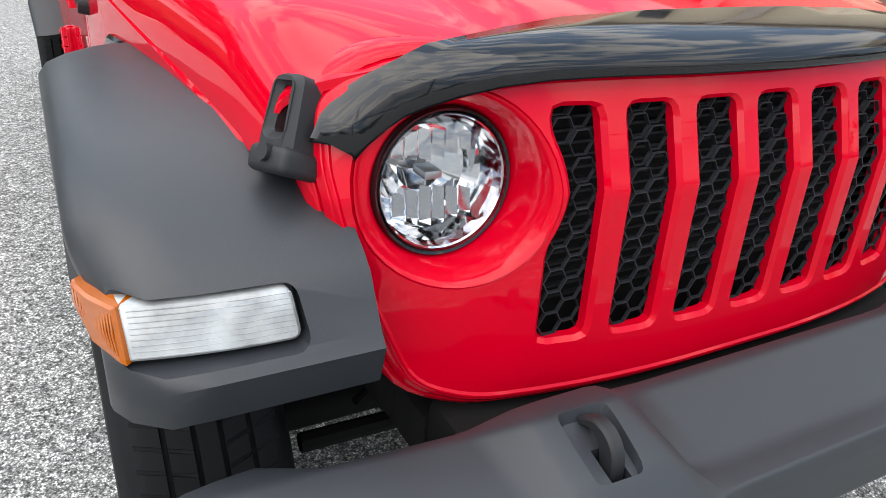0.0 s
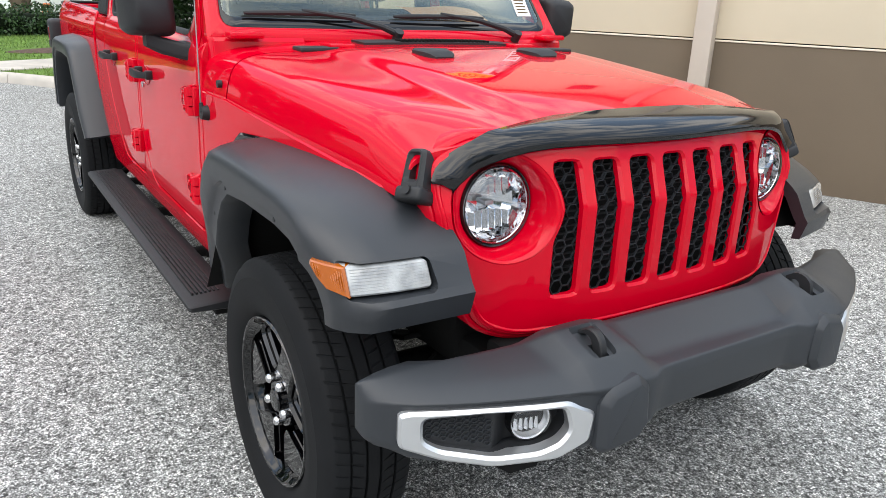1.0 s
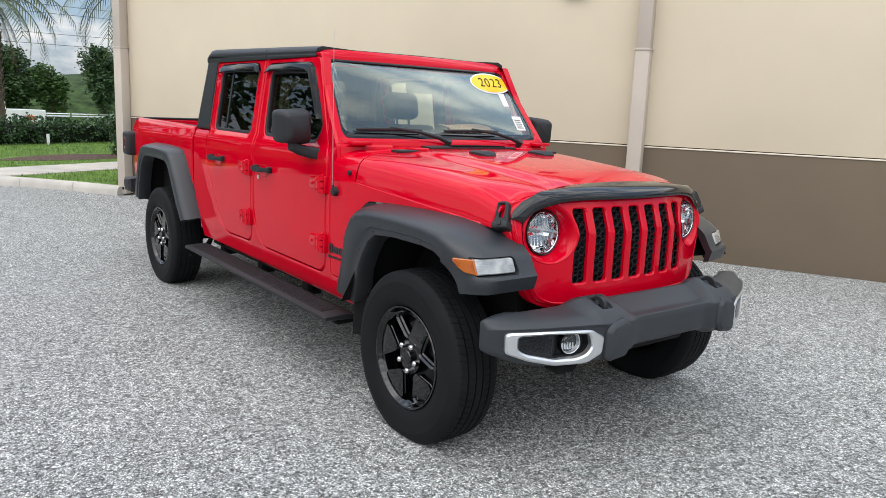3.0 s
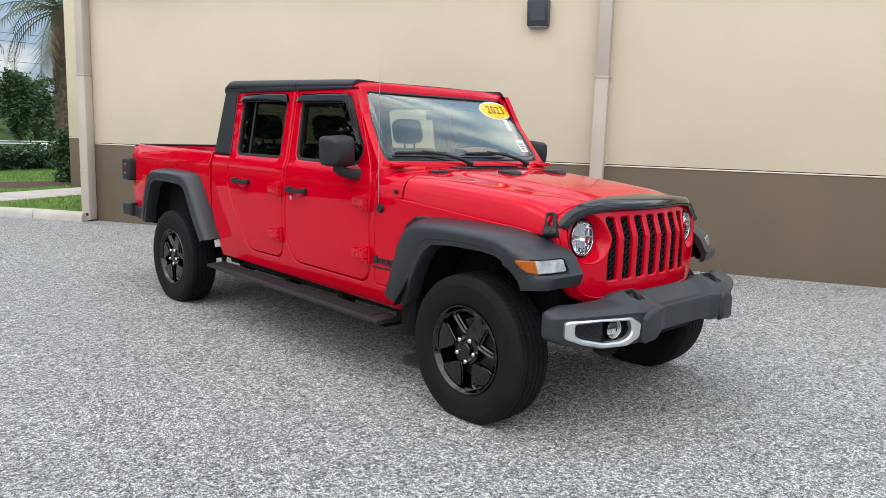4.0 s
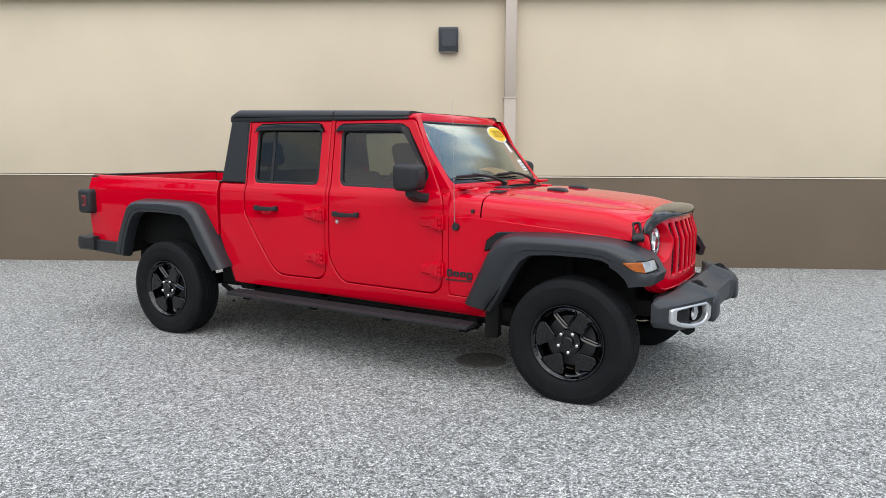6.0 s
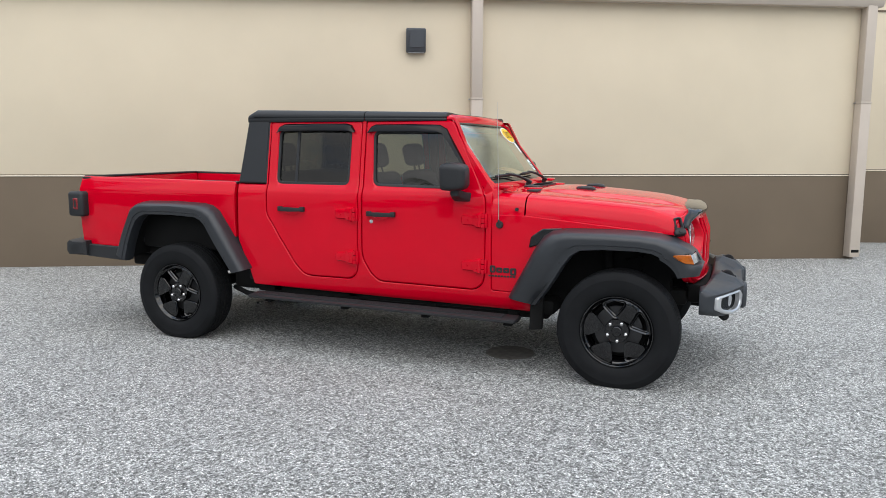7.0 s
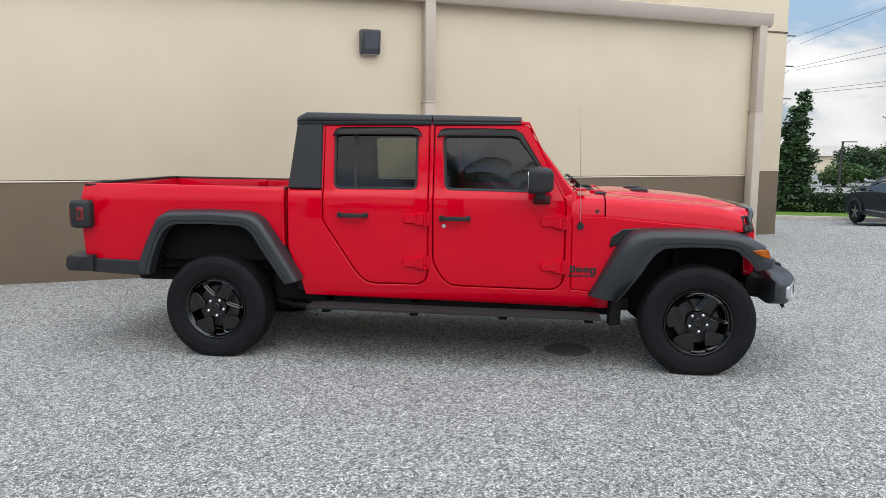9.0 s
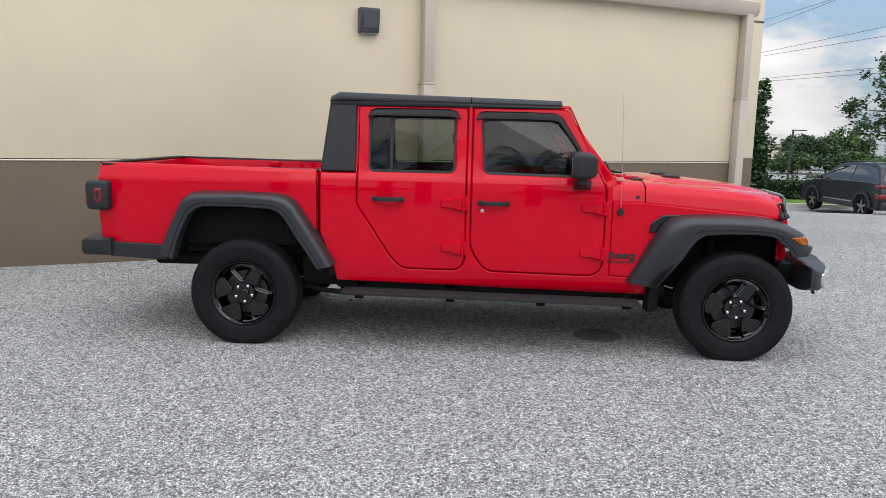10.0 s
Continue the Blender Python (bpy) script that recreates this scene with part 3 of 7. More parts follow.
def door_part(name, outline, window, s):
    bm = bmesh.new()
    grown = shifted(outline, 0.003)
    panel(bm, grown, [window], on_side(s), 0.055, 0.008, vcuts=ZCUTS, back=True)
    door = part(name, bm, RED, truck, "red door with tinted window")
    bm = bmesh.new()
    panel(bm, shifted(window, -0.004), [shifted(window, 0.016)], lambda u, v, w: Vector((u, s * (side_y(u, v) - 0.006 - w), v)), 0.03, 0.003, vcuts=[1.4, 1.55])
    part("window_seal", bm, TEXTURED_BLACK, door)
    bm = bmesh.new()
    panel(bm, shifted(window, 0.010), [], lambda u, v, w: Vector((u, s * (side_y(u, v) - 0.022 - w), v)), 0.004, 0.001, vcuts=[1.4, 1.55])
    pane = part("window_pane", bm, (TINTED if s < 0 else TINTED_LIGHT) if name == "rear_door" else (TINTED_DARK if s < 0 else FILM), door, "dark tinted glass")
    pane.visible_shadow = False
    return door


for s in (-1, 1):
    bm = bmesh.new()
    panel(bm, QUARTER, [shifted(REAR_DOOR, -0.003), shifted(FRONT_DOOR, -0.003)], on_side(s), 0.05, 0.005, vcuts=ZCUTS)
    part("cab_side", bm, RED, truck)
    rear = door_part("rear_door", REAR_DOOR, REAR_WIN, s)
    handle_part(rear, -2.455, 1.075, s, False)
    hinge_part(rear, -1.915, 1.052, s)
    hinge_part(rear, -1.915, 0.735, s)
    if s < 0:
        bm = bmesh.new()
        box(bm, -2.455, -2.432, s * 0.68, s * 0.765, 1.265, 1.668, 0.004)
        for v in bm.verts:
            v.co.y = s * (side_y(v.co.x, v.co.z) - (0.018 if abs(v.co.y) > 0.72 else 0.036))
        part("window_divider", bm, TEXTURED_BLACK, rear)
    visor_part(rear, [(-2.615, 1.655, 0.01, 0), (-2.60, 1.695, 0.040, 0), (-2.56, 1.712, 0.052, 0), (-2.3, 1.714, 0.052, 0), (-2.03, 1.712, 0.052, 0), (-1.985, 1.70, 0.045, 0), (-1.955, 1.655, 0.01, 0)], s, False)
    front = door_part("front_door", FRONT_DOOR, FRONT_WIN, s)
    handle_part(front, -1.705, 1.062, s, True)
    hinge_part(front, -0.925, 1.045, s)
    hinge_part(front, -0.925, 0.728, s)
    visor_part(front, [(-1.845, 1.650, 0.01, 0), (-1.825, 1.690, 0.04, 0), (-1.79, 1.704, 0.052, 0), (-1.5, 1.704, 0.052, 0.0), (-1.29, 1.698, 0.050, 0.3), (-1.235, 1.668, 0.030, 1.0), (-1.17, 1.565, 0.018, 1.3), (-1.085, 1.430, 0.014, 1.3), (-1.06, 1.39, 0.005, 1.3)], s, True)

# ---- fenders, bed sides ----
FENDER = [(-0.905, 0.56), (-0.905, 1.088), (-0.64, 1.088), (0.24, 1.003), (0.262, 0.985), (0.264, 0.90), (0.25, 0.90), (0.22, 0.93), (0.10, 0.95), (-0.26, 0.95), (-0.40, 0.89), (-0.52, 0.72), (-0.62, 0.55)]
FENDER[0:1] = [(-0.872, 0.565)]
FENDER[1] = (-0.872, 1.088)
BED = [(-4.572, 1.285), (-4.592, 1.07), (-4.575, 0.705), (-4.08, 0.69), (-3.93, 0.97), (-3.83, 1.045), (-3.22, 1.04), (-3.13, 0.98), (-2.976, 0.72), (-2.976, 1.268)]
BED_CUTS = [0.72, 0.85, 1.05, 1.15, 1.178, 1.196, 1.24]


def bed_y(x, z):
    return lerp([(0.6, 0.775), (0.75, 0.795), (0.95, 0.803), (1.10, 0.804), (1.178, 0.802), (1.196, 0.796), (1.30, 0.762)], z) - 0.02 * smoothstep(-4.35, -4.6, x)


for s in (-1, 1):
    bm = bmesh.new()
    panel(bm, FENDER, [], on_side(s), 0.04, 0.005, ucuts=[-0.7, -0.5, -0.3, -0.1, 0.1, 0.25], vcuts=ZCUTS[2:8])
    part("fender_side", bm, RED, truck)
    bm = bmesh.new()
    panel(bm, rounded(BED, 0.02, 3), [], lambda u, v, w: Vector((u, s * (bed_y(u, v) - w), v)), 0.04, 0.006, ucuts=[-4.5, -4.4], vcuts=BED_CUTS)
    part("bed_side", bm, RED, truck)
    bm = bmesh.new()
    box(bm, -4.56, -2.97, s * 0.70, s * 0.762, 1.262, 1.281, 0.006)
    for v in bm.verts:
        v.co.z += 0.012 * (-(v.co.x + 2.97)) / 1.6 - 0.012
    part("bed_rail_cap", bm, TEXTURED_BLACK, truck, "black bed rail cap")
    bm = bmesh.new()
    box(bm, -4.55, -2.99, s * 0.70, s * 0.735, 1.045, 1.27, 0.008)
    part("bed_inner_side", bm, RED, truck)
    bm = bmesh.new()
    box(bm, -3.98, -3.02, s * 0.5, s * 0.712, 0.70, 0.98, 0.03, 2)
    part("bed_wheel_house", bm, DARK, truck)
    # lower rear corner trim
    bm = bmesh.new()
    panel(bm, rounded([(-4.53, 0.71), (-4.51, 0.605), (-4.07, 0.585), (-4.11, 0.70)], 0.012, 2), [], lambda u, v, w: Vector((u, s * (0.812 - w), v)), 0.05, 0.008)
    part("rear_corner_trim", bm, TEXTURED_BLACK, truck)
    # tail lamp
    bm = bmesh.new()
    box(bm, -4.64, -4.475, s * 0.73, s * 0.865, 0.945, 1.158, 0.028, 3)
    lamp = part("tail_lamp", bm, TEXTURED_BLACK, truck, "black tail lamp housing with red lens")
    bm = bmesh.new()
    box(bm, -4.575, -4.52, s * 0.85, s * 0.869, 1.005, 1.105, 0.012, 3)
    part("side_marker", bm, RED_LENS, lamp, "red side marker")
    bm = bmesh.new()
    panel(bm, rounded([(-4.560, 1.085), (-4.560, 1.025), (-4.538, 1.025), (-4.538, 1.085)], 0.008, 3), [], lambda u, v, w: Vector((u, s * (0.8715 - w), v)), 0.004, 0.001)
    part("marker_core", bm, TEXTURED_BLACK, lamp, "dark middle of the side marker")
    bm = bmesh.new()
    box(bm, -4.652, -4.62, s * 0.75, s * 0.845, 0.97, 1.135, 0.014, 3)
    part("lens", bm, RED_LENS, lamp, "red rear lens")

bm = bmesh.new()
box(bm, -4.54, -2.99, -0.70, 0.70, 0.74, 0.78, 0.005)
floor_ob = part("bed_floor", bm, TEXTURED_BLACK, truck, "black lined bed floor")
for k in range(14):
    y = -0.62 + k * 0.095
    bm = bmesh.new()
    box(bm, -4.53, -3.0, y - 0.018, y + 0.018, 0.782, 0.792, 0.004, 1)
    part("floor_rib", bm, TEXTURED_BLACK, floor_ob)
bm = bmesh.new()
box(bm, -3.03, -2.975, -0.73, 0.73, 0.74, 1.255, 0.01)
part("bed_front_wall", bm, RED, truck)
bm = bmesh.new()
box(bm, -4.60, -4.535, -0.70, 0.70, 0.72, 1.275, 0.018, 3)
tailgate = part("tailgate", bm, RED, truck)
bm = bmesh.new()
box(bm, -4.605, -4.53, -0.70, 0.70, 1.272, 1.288, 0.006)
part("tailgate_cap", bm, TEXTURED_BLACK, tailgate, "black cap on the tailgate")
for s in (-1, 1):
    bm = bmesh.new()
    box(bm, -3.72, -3.64, s * 0.655, s * 0.71, 1.195, 1.262, 0.01)
    part("bed_tie_down", bm, RED, truck)
bm = bmesh.new()
rings = []
for y, x0, x1, z0, z1 in ((-0.86, -4.64, -4.50, 0.635, 0.725), (-0.84, -4.70, -4.48, 0.615, 0.735), (-0.70, -4.735, -4.48, 0.61, 0.74), (0.0, -4.75, -4.48, 0.60, 0.74), (0.70, -4.735, -4.48, 0.61, 0.74), (0.84, -4.70, -4.48, 0.615, 0.735), (0.86, -4.64, -4.50, 0.635, 0.725)):
    rings.append([Vector((x, y, z)) for x, z in ((x0 + 0.02, z0), (x0, z0 + 0.03), (x0 + 0.005, z1 - 0.02), (x0 + 0.03, z1), (x1, z1), (x1, z0))])
loft(bm, rings)
part("rear_bumper", bm, TEXTURED_BLACK, truck, "dark rear bumper")

# ---- flares ----
FLARE_F_OUT = [(-0.752, 0.530), (-0.66, 0.695), (-0.565, 0.865), (-0.505, 0.950), (-0.445, 0.988), (-0.36, 1.002), (-0.10, 1.004), (0.12, 0.998), (0.24, 0.984), (0.33, 0.957), (0.39, 0.932), (0.432, 0.909), (0.452, 0.892), (0.470, 0.862), (0.488, 0.832), (0.502, 0.816), (0.494, 0.786), (0.486, 0.760)]
FLARE_F_IN = [(-0.545, 0.492), (-0.475, 0.585), (-0.405, 0.69), (-0.355, 0.775), (-0.305, 0.845), (-0.245, 0.885), (-0.10, 0.898), (0.11, 0.898), (0.20, 0.888), (0.262, 0.868), (0.29, 0.852), (0.315, 0.835), (0.33, 0.820), (0.345, 0.805), (0.36, 0.790), (0.37, 0.778), (0.38, 0.762), (0.388, 0.744)]
FLARE_R_OUT = [(-4.102, 0.660), (-4.03, 0.835), (-3.965, 0.965), (-3.925, 1.045), (-3.87, 1.08), (-3.80, 1.092), (-3.52, 1.096), (-3.25, 1.088), (-3.17, 1.070), (-3.11, 1.030), (-3.02, 0.895), (-2.92, 0.735), (-2.835, 0.595)]
FLARE_R_IN = [(-3.995, 0.608), (-3.958, 0.735), (-3.91, 0.855), (-3.865, 0.935), (-3.815, 0.978), (-3.76, 0.996), (-3.52, 1.000), (-3.28, 0.990), (-3.225, 0.968), (-3.185, 0.930), (-3.105, 0.80), (-3.02, 0.675), (-2.95, 0.565)]


def flare(name, outer, inner, s, root_y, front_y):
    bm = bmesh.new()
    n = len(outer)
    rings = []
    for k, (o, i) in enumerate(zip(outer, inner)):
        o, i = Vector(o), Vector(i)
        ry = root_y(o.x)
        w = 0.925
        if front_y:                                     # the nose of the front flare tucks in a little
            w -= 0.018 * smoothstep(0.36, 0.48, o.x)
        w -= 0.012 * smoothstep(0.75, 0.5, o.y) + (0.060 * smoothstep(0.95, 0.55, o.y) if front_y and o.x < 0 else 0.0)
        d = i - o
        ring = [(ry, -0.03), (w - 0.105, 0.0), (w - 0.055, 0.03), (w - 0.018, 0.12), (w - 0.002, 0.26), (w, 0.42), (w - 0.001, 0.70), (w - 0.008, 0.74), (w - 0.010, 0.97), (w - 0.018, 1.0), (w - 0.105, 1.01), (w - 0.112, 0.60), (ry, 0.25)]
        lift = 0.012
        cut = lambda y, x: 0.06 * smoothstep(0.86, 0.93, y) * smoothstep(0.28, 0.42, x) if front_y else 0.0
        rings.append([Vector((o.x + d.x * f - cut(y, o.x), s * y, o.y + d.y * f + (lift * (w - y) / 0.2 * smoothstep(0.44, 0.30, o.x) if f <= 0.0 else 0))) for y, f in ring])
    loft(bm, rings)
    bmesh.ops.recalc_face_normals(bm, faces=bm.faces)
    ob = part(name, bm, BLACK_PLASTIC, truck, "dark grey plastic wheel flare", smooth=42)
    for o, i in list(zip(outer, inner))[1:-1:2]:
        if o[0] > 0.3:
            continue
        bm = bmesh.new()
        q = Vector(o) * 0.14 + Vector(i) * 0.86
        out_y = 0.916 - 0.012 * smoothstep(0.75, 0.5, o[1]) - (0.060 * smoothstep(0.95, 0.55, o[1]) if front_y and o[0] < 0 else 0.0)
        tube(bm, [(q.x, s * (out_y - 0.006), q.y), (q.x, s * (out_y + 0.001), q.y)], 0.006, 8)
        part("rivet", bm, TEXTURED_BLACK, ob)
    return ob


for s in (-1, 1):
    ff = flare("front_flare", FLARE_F_OUT, FLARE_F_IN, s, lambda x: 0.735 - 0.125 * smoothstep(-0.5, 0.45, x), True)
    flare("rear_flare", FLARE_R_OUT, FLARE_R_IN, s, lambda x: 0.77, False)
    # marker lamp let into the flare's nose
    def nose(u, v, w):
        return Vector((0.475 - (v - 0.835) * 0.36 - 0.026 * (max(0.0, u - 0.70) / 0.19) ** 2 - w, s * u, v))
    LENS = rounded([(0.706, 0.891), (0.699, 0.834), (0.884, 0.834), (0.888, 0.893)], [0.010, 0.014, 0.004, 0.004], 4)
    bm = bmesh.new()
    loft(bm, [[nose(u, v, w) for u, v in shifted(LENS, -0.006)] for w in (-0.08, 0.03)])
    cut_out(ff, bm)
    bm = bmesh.new()
    panel(bm, LENS, [], lambda u, v, w: nose(u, v, w), 0.028, 0.004, ucuts=[0.75, 0.78, 0.82, 0.85])
    marker = part("marker_lamp", bm, FROST, ff, "frosted clear marker lamp")
    for k in range(9):
        bm = bmesh.new()
        z = 0.839 + k * 0.0060
        tube(bm, [nose(u, z, 0.0002) for u in (0.708, 0.76, 0.82, 0.85, 0.878)], 0.0008, 5)
        part("lens_rib", bm, FROST, marker)
    bm = bmesh.new()
    outer = [nose(0.888, 0.893, -0.003), nose(0.886, 0.834, -0.004), Vector((0.402, s * 0.911, 0.840)), Vector((0.366, s * 0.920, 0.858)), Vector((0.338, s * 0.9245, 0.880)), Vector((0.342, s * 0.924, 0.889)), Vector((0.388, s * 0.911, 0.892))]
    mid = sum(outer, Vector()) / len(outer) + Vector((0.004, s * 0.004, 0.0))
    inner = [p.lerp(mid, 0.10) + Vector((0.003, s * 0.003, 0)) for p in outer]
    loft(bm, [[p - Vector((0.03, s * 0.03, 0)) for p in outer], outer, inner])
    amber = part("turn_signal", bm, AMBER, ff, "amber corner lens", smooth=25)
    for k in range(13):
        t = (k + 1) / 14
        bm = bmesh.new()
        lo, hi = outer[1].lerp(outer[3], t), outer[0].lerp(outer[5], t)
        out_by = Vector((0.0040, s * 0.0040, 0))
        tube(bm, [lo.lerp(hi, 0.16) + out_by, lo.lerp(hi, 0.5) + out_by * 1.35, lo.lerp(hi, 0.86) + out_by], 0.0012, 5)
        part("lens_rib", bm, AMBER, amber)
    # the nose of the far flare tucks in further
    if s > 0:
        for ob in (ff, *ff.children_recursive):
            for v in ob.data.vertices:
                q = smoothstep(0.60, 0.90, v.co.y) * smoothstep(-0.15, 0.30, v.co.x)
                v.co.y -= 0.040 * q
                v.co.x -= (0.075 if ob in (amber, *amber.children) else 0.045) * q
    # fender vent and shapes of the badge
    bm = bmesh.new()
    panel(bm, rounded([(-0.612, 0.872), (-0.598, 0.948), (-0.520, 1.004), (-0.385, 1.012), (-0.43, 0.97), (-0.50, 0.91)], 0.012, 3), [], lambda u, v, w: Vector((u, s * (side_y(u, v) + 0.012 - w), v)), 0.03, 0.006)
    vent = part("fender_vent", bm, GLOSS_BLACK, truck, "gloss black fender vent")
    for k in range(3):
        bm = bmesh.new()
        x = -0.545 + k * 0.035
        tube(bm, [(x, s * (side_y(x, 0.92) + 0.014), 0.90 + k * 0.018), (x + 0.045, s * (side_y(x, 0.95) + 0.014), 0.945 + k * 0.016)], 0.004, 6)
        part("vent_rib", bm, TEXTURED_BLACK, vent)
    for k, (x0, x1, z0, z1) in enumerate(((-0.882, -0.842, 0.688, 0.738), (-0.837, -0.793, 0.690, 0.726), (-0.788, -0.744, 0.690, 0.726), (-0.739, -0.696, 0.676, 0.726))):
        bm = bmesh.new()
        out, inn = rounded([(x0, z0), (x1, z0), (x1, z1), (x0, z1)], 0.012, 3), rounded([(x0 + 0.016, z0 + 0.013), (x1 - 0.014, z0 + 0.013), (x1 - 0.014, z1 - 0.014), (x0 + 0.016, z1 - 0.014)], 0.002, 2)
        panel(bm, out, [inn], lambda u, v, w: Vector((u, s * (side_y(u, v) + 0.005 - w), v)), 0.008, 0.001)
        part("badge_shape", bm, TEXTURED_BLACK, truck, "black badge shape on the fender")
    bm = bmesh.new()
    for k in range(9):
        x0 = -0.892 + k * 0.0218
        box(bm, x0, x0 + 0.017, s * 0.794, s * (side_y(x0, 0.667) + 0.004), 0.660, 0.672, 0.001, 1)
    part("badge_bars", bm, TEXTURED_BLACK, truck, "small dark bars under the badge")

# ---- hood and cowl ----


def hood_edge_z(x):
    return lerp([(-0.90, 1.092), (-0.64, 1.092), (0.34, 0.998), (0.46, 0.985)], x)


def hood_half(x):
    return side_y(x, 1.06) - 0.004


def hood_top(x):
    return flow([(-0.93, 1.262), (-0.66, 1.250), (-0.30, 1.226), (0.0, 1.202), (0.2, 1.180), (0.35, 1.157), (0.46, 1.130)], x)


HOOD_PROFILE = [(0.0, 1.0), (0.33, 0.985), (0.49, 0.955), (0.63, 0.925), (0.77, 0.885), (0.865, 0.83), (0.925, 0.74), (0.965, 0.58), (0.985, 0.34), (1.0, 0.0)]
HOOD_F = [(0.0, 0.0), (0.30, 0.33), (0.44, 0.49), (0.56, 0.63), (0.68, 0.77), (0.77, 0.865), (0.84, 0.925), (0.90, 0.965), (0.95, 0.985), (1.0, 1.0)]


def hood_z(x, yf):
    """Height of the hood at x and at a share of its half width."""
    ze, zt = hood_edge_z(x), hood_top(x)
    bulge = 0.017 * smoothstep(0.62, 0.47, yf) * smoothstep(0.42, 0.15, x) * smoothstep(-0.72, -0.45, x)
    dish = -0.002 * smoothstep(0.5, 0.6, yf) * smoothstep(0.85, 0.66, yf) * smoothstep(0.35, 0.1, x)
    corner = -0.035 * smoothstep(0.12, 0.36, x) * smoothstep(0.66, 0.93, yf)
    return ze + (zt - ze) * flow(HOOD_PROFILE, yf) + bulge + dish + corner * flow(HOOD_PROFILE, yf)


def hood_point(x, f, lift=0.0):
    """f from -1 to 1 across the hood, rim to rim."""
    yf = flow(HOOD_F, abs(f))
    return Vector((x, (1 if f >= 0 else -1) * yf * hood_half(x), hood_z(x, yf) + lift))


def hood_sheet_point(u, f, lift=0.0):
    """u from 0 at the cowl to 1 at the front edge, which bows back at both sides."""
    y = flow(HOOD_F, abs(f)) * 0.69
    end = 0.459 - 0.10 * (y / 0.6) ** 2.5
    return hood_point(-0.640 + u * (end + 0.640), f, lift)


def sheet(bm, xs, fs, fn, thick):
    top = [[bm.verts.new(fn(x, f)) for f in fs] for x in xs]
    low = [[bm.verts.new(fn(x, f) - Vector((0, 0, thick))) for f in fs] for x in xs]
    for i in range(len(xs) - 1):
        for j in range(len(fs) - 1):
            bm.faces.new((top[i][j], top[i + 1][j], top[i + 1][j + 1], top[i][j + 1]))
            bm.faces.new((low[i][j], low[i][j + 1], low[i + 1][j + 1], low[i + 1][j]))
    for i in range(len(xs) - 1):
        for j, sgn in ((0, 1), (len(fs) - 1, -1)):
            bm.faces.new((top[i][j], low[i][j], low[i + 1][j], top[i + 1][j]))
    for j in range(len(fs) - 1):
        for i in (0, len(xs) - 1):
            bm.faces.new((top[i][j], top[i][j + 1], low[i][j + 1], low[i][j]))
    return bm


FS = [-1, -0.985, -0.97, -0.955, -0.94, -0.92, -0.9, -0.885, -0.87, -0.855, -0.84, -0.82, -0.8, -0.78, -0.76, -0.74, -0.72, -0.70, -0.68, -0.65, -0.62, -0.59, -0.56, -0.54, -0.52, -0.50, -0.48, -0.46, -0.44, -0.42, -0.40, -0.38, -0.36, -0.33, -0.3, -0.22, -0.15, -0.07]
FS = FS + [0.0] + [-f for f in FS[::-1]]
bm = bmesh.new()
sheet(bm, [0, 0.004] + [0.03 * k for k in range(1, 33)] + [0.98, 1.0], FS, hood_sheet_point, 0.012)
hood = part("hood", bm, RED, truck, "glossy red hood with raised centre", smooth=60)
bm = bmesh.new()
sheet(bm, [-0.90, -0.86, -0.82, -0.76, -0.70, -0.654, -0.650], FS, hood_point, 0.012)
part("cowl", bm, RED, truck, smooth=50)
bm = bmesh.new()
sheet(bm, [-0.79, -0.76, -0.71, -0.69], [0.10 + f * 0.42 for f in (-1, -0.8, -0.6, -0.4, -0.2, 0, 0.2, 0.4, 0.6, 0.8, 1)], lambda x, f: hood_point(x, f, 0.008), 0.010)
cowl_grille = part("cowl_grille", bm, TEXTURED_BLACK, truck, "black slotted cowl screen")
for k in range(22):
    bm = bmesh.new()
    y = -0.12 + k * 0.018
    f = y / 0.72
    p = hood_point(-0.73, f, 0.010)
    box(bm, -0.755, -0.70, y, y + 0.008, p.z - 0.004, p.z + 0.006, 0.001, 1)
    part("slot_rib", bm, DARK, cowl_grille)
for y in (-0.21, 0.21):
    bm = bmesh.new()
    z = hood_point(-0.33, y / 0.72).z
    loft(bm, [[Vector((x, y + w * sx, z + dz + (-0.33 - x) * 0.05)) for sx, dz in ((-1, -0.008), (-1, h * 0.6), (-0.75, h), (0.75, h), (1, h * 0.6), (1, -0.008))] for x, w, h in ((-0.415, 0.020, 0.004), (-0.40, 0.045, 0.016), (-0.33, 0.052, 0.022), (-0.29, 0.045, 0.018), (-0.275, 0.030, 0.004))])
    part("hood_bumper", bm, TEXTURED_BLACK, truck, "black rubber hood bumper")
for y in (-0.47, 0.55):
    bm = bmesh.new()
    z = hood_point(-0.66, y / 0.74).z
    box(bm, -0.70, -0.62, y - 0.07, y + 0.07, z - 0.004, z + 0.014, 0.006)
    part("washer_nozzle", bm, TEXTURED_BLACK, truck)
